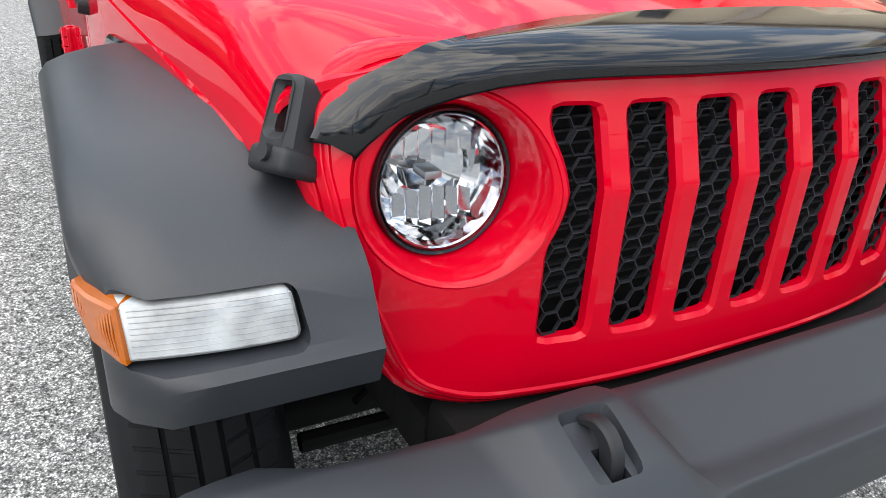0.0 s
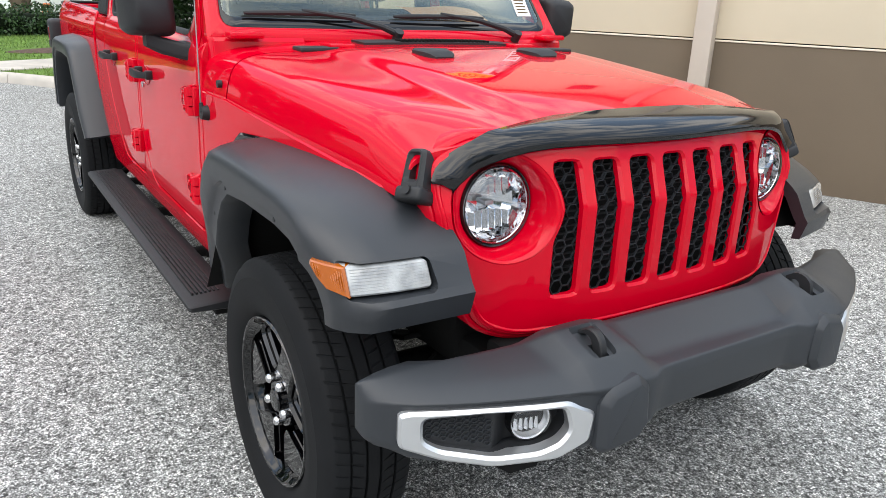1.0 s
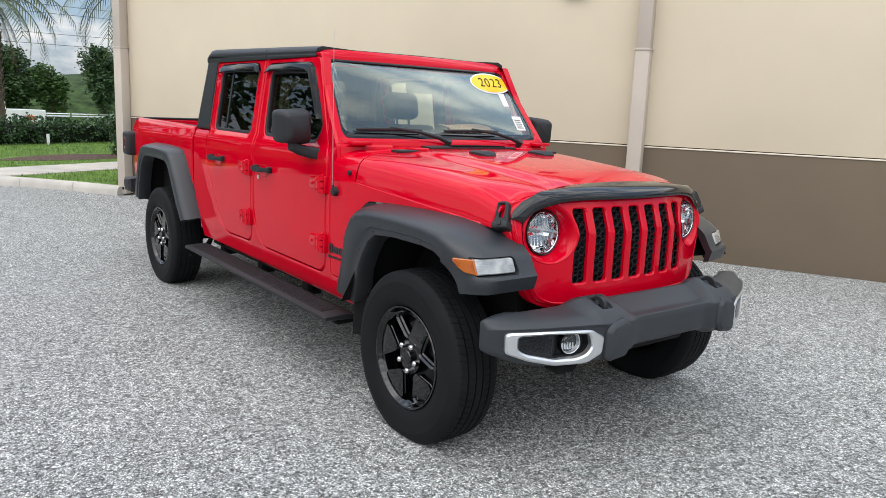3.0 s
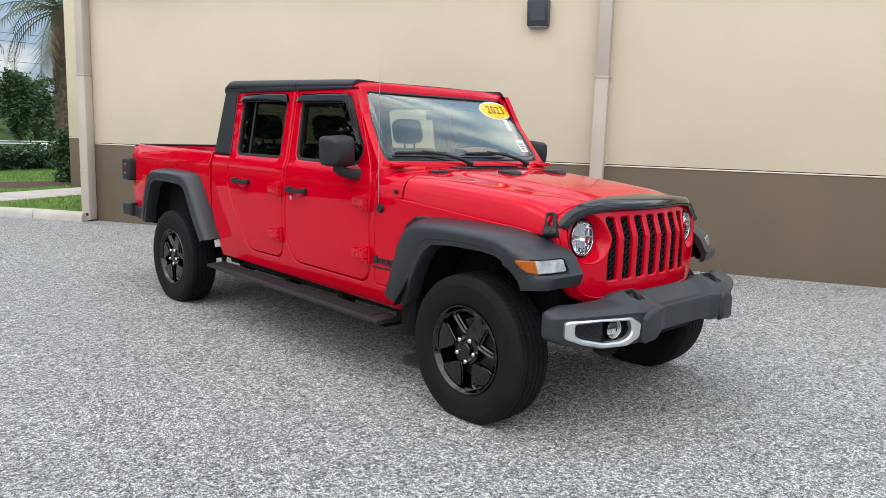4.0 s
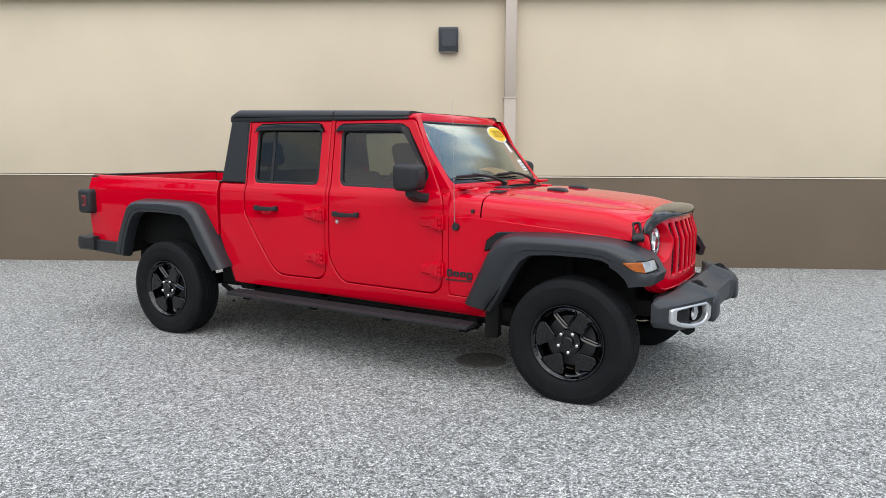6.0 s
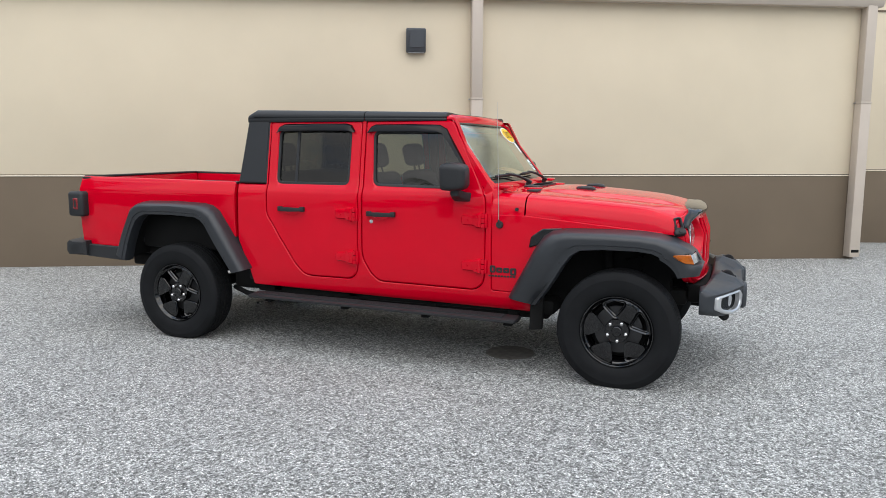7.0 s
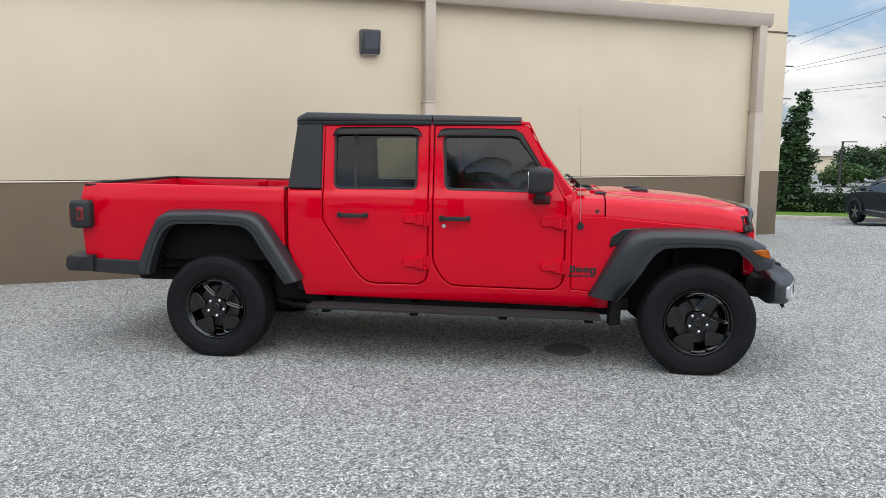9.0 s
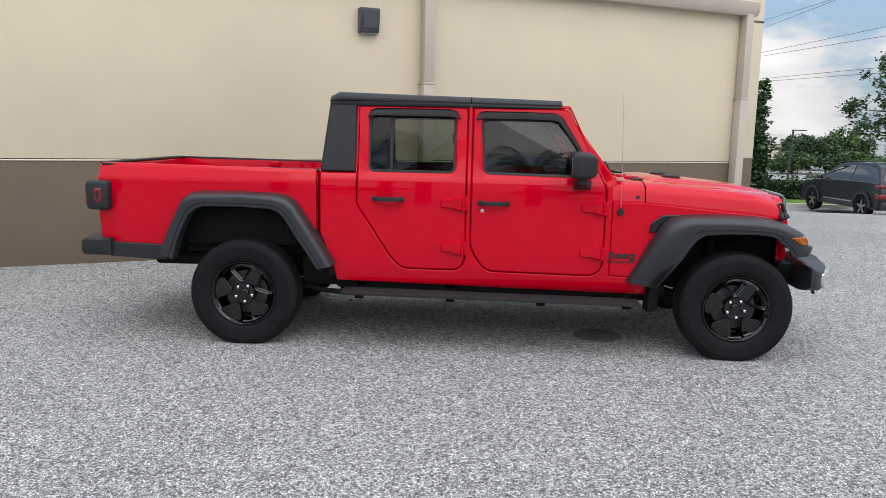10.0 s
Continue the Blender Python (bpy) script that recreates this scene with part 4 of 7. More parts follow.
for s in (-1, 1):
    bm = bmesh.new()
    z = hood_point(-0.68, s * 0.5).z
    box(bm, -0.73, -0.63, s * 0.34, s * 0.43, z, z + 0.016, 0.006)
    part("hood_hinge", bm, RED, truck)
    bm = bmesh.new()
    box(bm, -0.845, -0.78, s * 0.60, s * 0.72, 1.262, 1.283, 0.008)
    part("windshield_hinge", bm, RED, truck)
    bm = bmesh.new()
    tube(bm, [(-0.70, s * (side_y(-0.70, 1.1) - 0.01), 1.128), (-0.70, s * (side_y(-0.70, 1.1) + 0.004), 1.128)], 0.012, 12)
    part("bumper_stop", bm, TEXTURED_BLACK, truck)
    # hood catch: rubber strap with its bracket
    bm = bmesh.new()
    o = Vector((0.334, s * 0.656, 1.046))
    tilt = Matrix.Translation(o) @ pose(0, 0, 0, s * 24, -8, s * -20)
    outl = rounded([(-0.034, -0.050), (0.032, -0.050), (0.025, 0.052), (-0.026, 0.052)], 0.014, 4)
    inn = rounded([(-0.013, -0.018), (0.013, -0.018), (0.011, 0.038), (-0.011, 0.038)], 0.006, 3)
    panel(bm, outl, [inn], lambda u, v, w: tilt @ Vector((u, s * (0.030 - w), v)), 0.055, 0.010, back=True)
    catch = part("hood_catch", bm, TEXTURED_BLACK, truck, "black rubber hood catch")
    bm = bmesh.new()
    box(bm, -0.038, 0.036, -0.034, 0.028, -0.068, -0.034, 0.010, 3, at=tilt)
    part("catch_base", bm, TEXTURED_BLACK, catch)
    bm = bmesh.new()
    tube(bm, [tilt @ Vector((0.0, 0, -0.045)), tilt @ Vector((0.0, s * 0.040, -0.045))], 0.011, 10)
    part("catch_pin", bm, TEXTURED_BLACK, catch)

# ---- grille ----
LAMP_Y, LAMP_Z, LAMP_X = 0.488, 0.970, 0.402


def grille_x(y, z):
    return 0.512 - 0.10 * (min(abs(y), 0.68) / 0.6) ** 2.5 - 0.34 * max(0.0, z - 0.965) - 0.05 * max(0.0, 0.70 - z)


slots = []
for k in range(-3, 4):
    c = 0.112 * k
    if abs(k) < 3:
        slots.append(rounded([(c - 0.036, 0.752), (c + 0.036, 0.752), (c + 0.036, 1.070), (c - 0.036, 1.070)], 0.016, 3))
    else:
        s = 1 if k > 0 else -1
        pts = [(s * (abs(c) - 0.036), 0.752), (s * (abs(c) + 0.036), 0.752)]
        for j in range(7):
            z = 0.86 + 0.03 * j
            bite = max(0.0, 0.140 ** 2 - (z - LAMP_Z) ** 2) ** 0.5
            pts.append((s * min(abs(c) + 0.036, LAMP_Y - bite), z))
        pts += [(s * (abs(c) + 0.030), 1.070), (s * (abs(c) - 0.036), 1.070)]
        slots.append(rounded(pts, 0.014, 2))
lamps = [[(s * LAMP_Y + 0.121 * math.cos(2 * math.pi * k / 40), LAMP_Z + 0.121 * math.sin(2 * math.pi * k / 40)) for k in range(40)] for s in (-1, 1)]
half = [(0.0, 0.662), (0.46, 0.655), (0.55, 0.690), (0.595, 0.80), (0.640, 0.93), (0.652, 1.01), (0.640, 1.075), (0.56, 1.124), (0.40, 1.130), (0.0, 1.130)]
GRILLE = rounded(half[:-1] + [(-y, z) for y, z in half[::-1][:-1]], 0.05, 4)
bm = bmesh.new()
panel(bm, GRILLE, slots + lamps, lambda u, v, w: Vector((grille_x(u, v) - w, u, v)), 0.021, 0.0065, ucuts=[0.06 * k for k in range(-10, 11)], vcuts=[0.70, 0.80, 0.90, 0.955, 0.965, 0.975, 1.0, 1.05])
grille = part("grille", bm, RED, truck, "red seven-slot grille panel", smooth=30)
# rolled rim along the grille's lower edge
bm = bmesh.new()
panel(bm, shifted(GRILLE, -0.014), [shifted(GRILLE, 0.006)], lambda u, v, w: Vector((grille_x(u, v) - 0.012 - w, u, v)), 0.05, 0.008, ucuts=[0.06 * k for k in range(-10, 11)], vcuts=[0.8, 0.9, 0.965, 1.05])
part("grille_rim", bm, RED, grille)
bm = bmesh.new()
panel(bm, shifted(GRILLE, 0.0085), [shifted(GRILLE, 0.0185)], lambda u, v, w: Vector((grille_x(u, v) + 0.0035 - w, u, v)), 0.012, 0.0035, ucuts=[0.06 * k for k in range(-10, 11)], vcuts=[0.70, 0.8, 0.9, 0.955, 0.965, 0.975, 1.05])
part("grille_bead", bm, RED, grille)


def honeycomb(c):
    bm = bmesh.new()
    r = 0.0195
    dx, dz = r * 1.5, r * math.sqrt(3)
    for i in (-1, 0, 1):
        for j in range(12):
            cy, cz = c - 0.012 + i * dx, 0.735 + j * dz + (dz / 2 if i % 2 else 0)
            if math.hypot(abs(cy) - LAMP_Y, cz - LAMP_Z) < 0.152:
                continue
            rings = []
            for rr, dep in ((r * 1.0, 0.021), (r * 1.0, 0.016), (r * 0.955, 0.016), (r * 0.945, 0.022)):
                rings.append([Vector((grille_x(c, cz) - dep, cy + rr * math.cos(math.pi * k / 3), cz + rr * math.sin(math.pi * k / 3))) for k in range(6)])
            loft(bm, rings, True, False)
    return bm


for k in range(-3, 4):
    part("grille_insert", honeycomb(0.112 * k), BLACK_PLASTIC, grille, "black honeycomb grille insert", smooth=20)
bm = bmesh.new()
box(bm, 0.30, 0.39, -0.385, 0.385, 0.60, 1.08, 0.01)
part("radiator", bm, DARK, truck, "dark radiator behind the grille")
for k in range(16):
    bm = bmesh.new()
    box(bm, 0.388, 0.398, -0.40, 0.40, 0.76 + k * 0.0185, 0.764 + k * 0.0185, 0.0)
    part("radiator_fin", bm, TEXTURED_BLACK, truck)

for s in (-1, 1):
    # dished surround, black ring, reflector and domed glass
    def lamp_ring(r, d, flush=0.0):
        out = []
        for k in range(40):
            a = 2 * math.pi * k / 40
            y, z = s * LAMP_Y + r * math.cos(a), LAMP_Z + r * math.sin(a)
            flatx = LAMP_X - 0.05 * (z - LAMP_Z)
            out.append(Vector((grille_x(y, z) * flush + flatx * (1 - flush) - d, y, z)))
        return out
    bm = bmesh.new()
    loft(bm, [lamp_ring(r, d, f) for r, d, f in ((0.1245, -0.002, 1), (0.1205, 0.001, 1), (0.1175, 0.006, 0.97), (0.110, 0.008, 0.60), (0.103, 0.006, 0.25), (0.0985, 0.008, 0.05), (0.096, 0.03, 0))], True, False)
    part("headlamp_surround", bm, RED, grille, smooth=60)
    bm = bmesh.new()
    loft(bm, [lamp_ring(r, d) for r, d in ((0.0985, 0.040), (0.0985, 0.004), (0.096, -0.002), (0.0925, 0.000), (0.0915, 0.03))], True, False)
    hl = part("headlamp", bm, GLOSS_BLACK, truck, "round halogen headlamp in black ring", smooth=50)
    bm = bmesh.new()
    loft(bm, [lamp_ring(r, d) for r, d in ((0.0915, 0.006), (0.0885, 0.001), (0.0865, 0.003), (0.0845, 0.02), (0.076, 0.042), (0.060, 0.060), (0.034, 0.072), (0.002, 0.076))], True, False)
    part("reflector", bm, CHROME, hl, "bright faceted reflector", smooth=12)
    # facets
    for q in range(7):
        bm = bmesh.new()
        y0 = s * LAMP_Y - 0.066 + q * 0.0195
        xx = LAMP_X + 0.025
        for zz, hh in ((LAMP_Z - 0.038, 0.026), (LAMP_Z + 0.042, 0.020)):
            lo = hh * (1 - 0.35 * abs(q - 3) / 3)
            loft(bm, [[Vector((xx - 0.065 - 0.1 * (z - LAMP_Z) + (0.016 if p == 1 else 0) - 0.10 * ((yy - s * LAMP_Y) ** 2) * 30 * 0, yy, z)) for p, yy in ((0, y0 - 0.009), (1, y0), (0, y0 + 0.009))] for z in (zz - lo, zz + lo)], False, False)
        part("facet", bm, CHROME, hl, smooth=10)
    bm = bmesh.new()
    xx = LAMP_X - 0.018
    box(bm, xx - 0.05, xx - 0.012, s * LAMP_Y - 0.013, s * LAMP_Y + 0.013, LAMP_Z - 0.006, LAMP_Z + 0.006, 0.003)
    part("bulb_shield", bm, STEEL, hl, "metal bulb shield")
    bm = bmesh.new()
    rings = [lamp_ring(r, d) for r, d in ((0.0925, 0.004), (0.090, -0.006), (0.083, -0.013), (0.066, -0.021), (0.045, -0.027), (0.022, -0.031), (0.002, -0.032))]
    loft(bm, rings, True, False)
    lens = part("lens", bm, CLEAR, hl, "clear domed glass", smooth=60)
    lens.visible_shadow = False

# ---- smoked hood guard ----
GUARD = [  # half width and height of the front edge; x, half width and lift of the back edge
    (0.0, 1.116, 0.350, 0.0, None), (0.15, 1.117, 0.350, 0.15, None), (0.30, 1.118, 0.354, 0.30, None), (0.38, 1.115, 0.364, 0.39, None), (0.44, 1.108, 0.376, 0.455, None), (0.49, 1.096, 0.388, 0.515, 1.142),
    (0.525, 1.082, 0.386, 0.555, 1.124), (0.55, 1.069, 0.372, 0.585, 1.106), (0.568, 1.055, 0.362, 0.610, 1.088), (0.590, 1.036, 0.366, 0.638, 1.062), (0.607, 1.018, 0.376, 0.654, 1.038)]
rows = []
for y, zl, bx, by, bz in [(-g[0], *g[1:]) for g in GUARD[::-1]] + GUARD[1:]:
    a = abs(y)
    side = 1 if y > 0 else -1
    out = smoothstep(0.46, 0.60, a)
    fx = grille_x(y, zl) + 0.030 - 0.022 * out
    back_z = hood_z(bx, min(1.0, by / hood_half(bx))) + 0.009 if bz is None else bz
    row = []
    for t, up in ((0.0, -0.004), (0.03, 0.008), (0.12, 0.017), (0.30, 0.021), (0.60, 0.014), (1.0, 0.0)):
        row.append(Vector((fx + (bx - fx) * t, side * (a + (by - a) * t + 0.010 * out * math.sin(math.pi * t)), zl + (back_z - zl) * t + up * (1 - 0.45 * out))))
    row += [p - Vector((0.004, 0, 0.006)) for p in row[::-1]]
    rows.append(row)
bm = bmesh.new()
loft(bm, rows)
part("hood_guard", bm, GLOSS_BLACK, truck, "glossy smoked hood guard", smooth=60)

# ---- red corners under the windshield ----
for s in (-1, 1):
    bm = bmesh.new()
    loft(bm, [[Vector((x, s * y, z)) for x, z in ((-0.95, 1.04), (-0.95, 1.262), (xf - 0.012, 1.262), (xf, 1.250), (xf + 0.03, 1.05))] for y, xf in ((0.44, -0.83), (0.70, -0.835), (0.752, -0.85), (0.766, -0.875))])
    part("cowl_corner", bm, RED, truck, smooth=30)

# ---- windshield, roof ----


def ws(u, v, w):
    """Windshield plane: u across, v height, w depth behind it."""
    bow = -0.035 * (u / 0.7) ** 2
    return Vector((-0.825 - (v - 1.262) * 0.775 + bow - 0.78 * w, u, v - 0.6 * w))


FRAME = rounded([(-0.768, 1.258), (0.768, 1.258), (0.684, 1.784), (-0.684, 1.784)], [0.02, 0.02, 0.085, 0.085], 6)
GLASS = rounded([(-0.708, 1.302), (0.708, 1.302), (0.647, 1.719), (-0.647, 1.719)], 0.045, 5)
FRIT = rounded([(-0.698, 1.332), (0.698, 1.332), (0.639, 1.712), (-0.639, 1.712)], 0.040, 5)
bm = bmesh.new()
panel(bm, FRAME, [GLASS], ws, 0.060, 0.012, ucuts=[0.1 * k for k in range(-6, 7)], back=True)
frame_ob = part("windshield_frame", bm, RED, truck)
bm = bmesh.new()
panel(bm, shifted(GLASS, -0.004), [FRIT], lambda u, v, w: ws(u, v, 0.007 + w), 0.03, 0.002, ucuts=[0.1 * k for k in range(-6, 7)])
part("windshield_seal", bm, GLOSS_BLACK, frame_ob, "black glass border")
bm = bmesh.new()
panel(bm, shifted(GLASS, 0.004), [], lambda u, v, w: ws(u, v, 0.012 + w), 0.005, 0.001, ucuts=[0.1 * k for k in range(-6, 7)])
pane = part("windshield", bm, WINDSHIELD, frame_ob, "windshield with dealer stickers")
pane.visible_shadow = False
# year sticker, lettered
bm = bmesh.new()
panel(bm, [(0.512 + 0.172 * math.cos(a), 1.648 + 0.064 * math.sin(a)) for a in (2 * math.pi * k / 40 for k in range(40))], [], lambda u, v, w: ws(u, v, 0.0105 + w), 0.0015, 0.0005, ucuts=[0.40, 0.45, 0.5, 0.55, 0.6, 0.65])
st = part("year_sticker", bm, PAPER, truck, "white edged oval year sticker")
bm = bmesh.new()
panel(bm, [(0.512 + 0.162 * math.cos(a), 1.648 + 0.056 * math.sin(a)) for a in (2 * math.pi * k / 40 for k in range(40))], [], lambda u, v, w: ws(u, v, 0.0090 + w), 0.001, 0.0004, ucuts=[0.40, 0.45, 0.5, 0.55, 0.6, 0.65])
part("sticker_face", bm, YELLOW, st, "yellow oval")
curve = bpy.data.curves.new("year", "FONT")
curve.body, curve.size, curve.align_x, curve.align_y, curve.extrude = "2023", 0.100, "CENTER", "CENTER", 0.0004
curve.space_character = 1.15
txt = new("year_text", curve)
deps = bpy.context.evaluated_depsgraph_get()
me = bpy.data.meshes.new_from_object(txt.evaluated_get(deps))
bpy.data.objects.remove(txt)
bm = bmesh.new()
bm.from_mesh(me)
for v in bm.verts:
    v.co = ws(0.512 + v.co.x * 0.90, 1.648 + v.co.y * 0.78, 0.0075)
part("year_text", bm, INK, st, "dark figures 2023")
for u0, u1, v0, v1, name in ((0.575, 0.655, 1.36, 1.445, "price_sticker"), (0.545, 0.595, 1.505, 1.585, "window_tag")):
    bm = bmesh.new()
    panel(bm, [(u0, v0), (u1, v0), (u1, v1), (u0, v1)], [], lambda u, v, w: ws(u, v, 0.0105 + w), 0.001, 0.0004)
    tag = part(name, bm, PAPER, truck, "white paper sticker inside the glass")
    if name == "price_sticker":
        for k in range(5):
            bm = bmesh.new()
            z = v0 + 0.012 + k * 0.012
            panel(bm, [(u0 + 0.01, z), (u1 - 0.012 - 0.006 * (k % 2), z), (u1 - 0.012 - 0.006 * (k % 2), z + 0.005), (u0 + 0.01, z + 0.005)], [], lambda u, v, w: ws(u, v, 0.009 + w), 0.001, 0.0003)
            part("print_bar", bm, INK, tag)


def roof_sheet(x0, x1, name, label):
    bm = bmesh.new()
    nx, prof = 16, [(-0.698, 1.746), (-0.704, 1.757), (-0.704, 1.786), (-0.694, 1.808), (-0.662, 1.822), (-0.45, 1.831), (-0.2, 1.834)]
    prof = prof + [(0.0, 1.835)] + [(-y, z) for y, z in prof[::-1]]

    def at(x, k):
        y, z = prof[k]
        drop = 0.036 * (x + 2.885) / 1.64 + 0.040 * smoothstep(-2.85, -2.90, x) ** 2
        crown = 0.018 * smoothstep(-1.60, -1.25, x) * smoothstep(0.69, 0.50, abs(y))
        return Vector((x, y * (1 - 0.012 * smoothstep(-1.7, -1.2, x)), z - crown - drop * smoothstep(1.74, 1.80, z)))
    sheet(bm, [x0 + (x1 - x0) * i / nx for i in range(nx + 1)], list(range(len(prof))), at, 0.02)
    return part(name, bm, HARDTOP, truck, label, smooth=50)


roof_sheet(-2.890, -1.886, "roof_rear", "black grained hardtop")
roof_sheet(-1.880, -1.245, "roof_front", "black removable roof panel")
# hardtop quarters and rear wall
for s in (-1, 1):
    bm = bmesh.new()
    panel(bm, rounded([(-2.95, 1.258), (-2.69, 1.258), (-2.69, 1.752), (-2.86, 1.752), (-2.893, 1.735)], [0.012, 0.006, 0.006, 0.03, 0.03], 3), [], lambda u, v, w: Vector((u, s * (lerp([(1.25, 0.778), (1.75, 0.696), (1.85, 0.68)], v) - w), v)), 0.05, 0.014, ucuts=[-2.8], vcuts=[1.4, 1.6])
    part("hardtop_quarter", bm, HARDTOP, truck)
bm = bmesh.new()
REARWIN = rounded([(-0.47, 1.33), (0.47, 1.33), (0.44, 1.66), (-0.44, 1.66)], 0.05)
panel(bm, rounded([(-0.775, 1.255), (0.775, 1.255), (0.69, 1.745), (-0.69, 1.745)], 0.03), [REARWIN], lambda u, v, w: Vector((-2.952 + (v - 1.255) * 0.12 + w, u, v)), 0.05, 0.012, back=True)
hard = part("hardtop_rear", bm, HARDTOP, truck)
bm = bmesh.new()
panel(bm, shifted(REARWIN, -0.005), [], lambda u, v, w: Vector((-2.930 + (v - 1.255) * 0.12 + w, u, v)), 0.005, 0.001)
pane = part("rear_window", bm, REAR_GLASS, hard, "tinted rear glass")
pane.visible_shadow = False
bm = bmesh.new()
box(bm, -2.952, -2.90, -0.775, 0.775, 0.60, 1.255, 0.01)
part("cab_rear_wall", bm, RED, truck)

# ---- front bumper ----
BUMPER = [  # half width at the front, shift of the back points, then (x, z) round the section
    (0.0, 0.0, (0.552, 0.696), (0.578, 0.703), (0.686, 0.650), (0.738, 0.656), (0.743, 0.630), (0.738, 0.540), (0.70, 0.515), (0.50, 0.51)),
    (0.246, 0.045, (0.552, 0.696), (0.578, 0.703), (0.686, 0.650), (0.738, 0.656), (0.743, 0.630), (0.738, 0.540), (0.70, 0.515), (0.50, 0.51)),
    (0.290, 0.040, (0.552, 0.716), (0.604, 0.733), (0.695, 0.703), (0.758, 0.648), (0.760, 0.625), (0.758, 0.533), (0.715, 0.497), (0.50, 0.49)),
    (0.425, 0.0, (0.552, 0.716), (0.604, 0.733), (0.697, 0.703), (0.752, 0.652), (0.748, 0.630), (0.746, 0.526), (0.712, 0.490), (0.50, 0.488)),
    (0.460, 0.0, (0.552, 0.714), (0.602, 0.731), (0.694, 0.701), (0.748, 0.652), (0.738, 0.640), (0.737, 0.522), (0.706, 0.488), (0.50, 0.487)),
    (0.490, 0.026, (0.535, 0.684), (0.560, 0.696), (0.680, 0.679), (0.741, 0.655), (0.732, 0.643), (0.731, 0.518), (0.699, 0.486), (0.50, 0.486)),
    (0.62, 0.0, (0.525, 0.680), (0.545, 0.692), (0.650, 0.675), (0.701, 0.654), (0.688, 0.643), (0.687, 0.512), (0.660, 0.482), (0.50, 0.484)),
    (0.70, 0.0, (0.515, 0.676), (0.532, 0.689), (0.622, 0.672), (0.669, 0.652), (0.657, 0.641), (0.655, 0.515), (0.630, 0.488), (0.49, 0.49)),
    (0.77, 0.0, (0.49, 0.684), (0.526, 0.687), (0.596, 0.668), (0.635, 0.650), (0.626, 0.640), (0.624, 0.522), (0.602, 0.499), (0.49, 0.50)),
    (0.815, 0.0, (0.49, 0.681), (0.522, 0.684), (0.574, 0.665), (0.609, 0.648), (0.604, 0.638), (0.602, 0.532), (0.584, 0.511), (0.49, 0.51)),
    (0.848, 0.0, (0.49, 0.676), (0.518, 0.679), (0.552, 0.660), (0.580, 0.645), (0.578, 0.632), (0.576, 0.546), (0.560, 0.528), (0.49, 0.525)),
    (0.872, 0.0, (0.495, 0.673), (0.513, 0.677), (0.537, 0.660), (0.558, 0.643), (0.558, 0.630), (0.556, 0.553), (0.542, 0.535), (0.495, 0.535)),
    (0.886, 0.0, (0.493, 0.668), (0.508, 0.672), (0.524, 0.656), (0.538, 0.639), (0.539, 0.626), (0.537, 0.561), (0.526, 0.545), (0.493, 0.545)),
    (0.893, 0.0, (0.492, 0.662), (0.502, 0.667), (0.511, 0.654), (0.520, 0.637), (0.521, 0.622), (0.520, 0.572), (0.514, 0.558), (0.492, 0.558))]


def bumper_ring(s, row):
    """One section with its corners rounded."""
    y, back = row[0], row[1]
    share = (1.0, 0.8, 0.3, 0, 0, 0, 0, 0)
    pts = [Vector((x, s * (y + back * k), z)) for (x, z), k in zip(row[2:], share)]
    radius = (0.006, 0.010, 0.018, 0.006, 0.005, 0.012, 0.014, 0.004)
    out = []
    for i, p in enumerate(pts):
        da, db = pts[i - 1] - p, pts[(i + 1) % len(pts)] - p
        k = min(radius[i], 0.4 * da.length, 0.4 * db.length)
        p0, p1 = p + da.normalized() * k, p + db.normalized() * k
        out += [p0 * (1 - t) ** 2 + p * 2 * t * (1 - t) + p1 * t * t for t in (0.0, 0.33, 0.67, 1.0)]
    return out


def mellow(rows):
    """Adds a row just before and after each one, so that bends across the bumper stay tight but soft."""
    out = []
    for i, r in enumerate(rows):
        if 0 < i < len(rows) - 1 and 0.2 < r[0] < 0.5:
            for other, k in ((rows[i - 1], 0.14), (rows[i + 1], 0.14)):
                mix = [r[j] + (other[j] - r[j]) * k for j in (0, 1)]
                out.append((*mix, *[tuple(a + (b - a) * k for a, b in zip(p, q)) for p, q in zip(r[2:], other[2:])]))
        else:
            out.append(r)
    return out


BUMPER = mellow(BUMPER)
bm = bmesh.new()
loft(bm, [bumper_ring(-1, r) for r in BUMPER[::-1]] + [bumper_ring(1, r) for r in BUMPER[1:]])
bumper = part("front_bumper", bm, BUMPER_PLASTIC, truck, "dark grey plastic front bumper", smooth=38)
bm = bmesh.new()
loft(bm, [[Vector((x, y, z)) for x, z in ((0.42, 0.52), (xf, 0.52), (xf - 0.03, zb), (xf - 0.06, zb - 0.01), (0.42, zb))] for y, xf, zb in ((-0.32, 0.60, 0.47), (-0.25, 0.64, 0.455), (0.25, 0.64, 0.455), (0.32, 0.60, 0.47))])
part("air_dam", bm, DARK, bumper, "black lower valance")
# added filler that keeps the gap between grille and bumper dark
bm = bmesh.new()
box(bm, 0.40, 0.535, -0.50, 0.50, 0.52, 0.645, 0.02)
part("bumper_beam", bm, DARK, bumper, "added dark filler behind the bumper")
for s in (-1, 1):
    bm = bmesh.new()
    loft(bm, [[Vector((x, s * y, z)) for x, z in ((xa, 0.50), (xa + 0.02, 0.50), (xb + 0.02, zb), (xb, zb - 0.006))] for y, xa, xb, zb in ((0.51, 0.63, 0.645, 0.475), (0.54, 0.63, 0.65, 0.452), (0.60, 0.61, 0.635, 0.444), (0.64, 0.59, 0.61, 0.470))])
    part("air_deflector", bm, DARK, bumper, "black air deflector under the bumper")

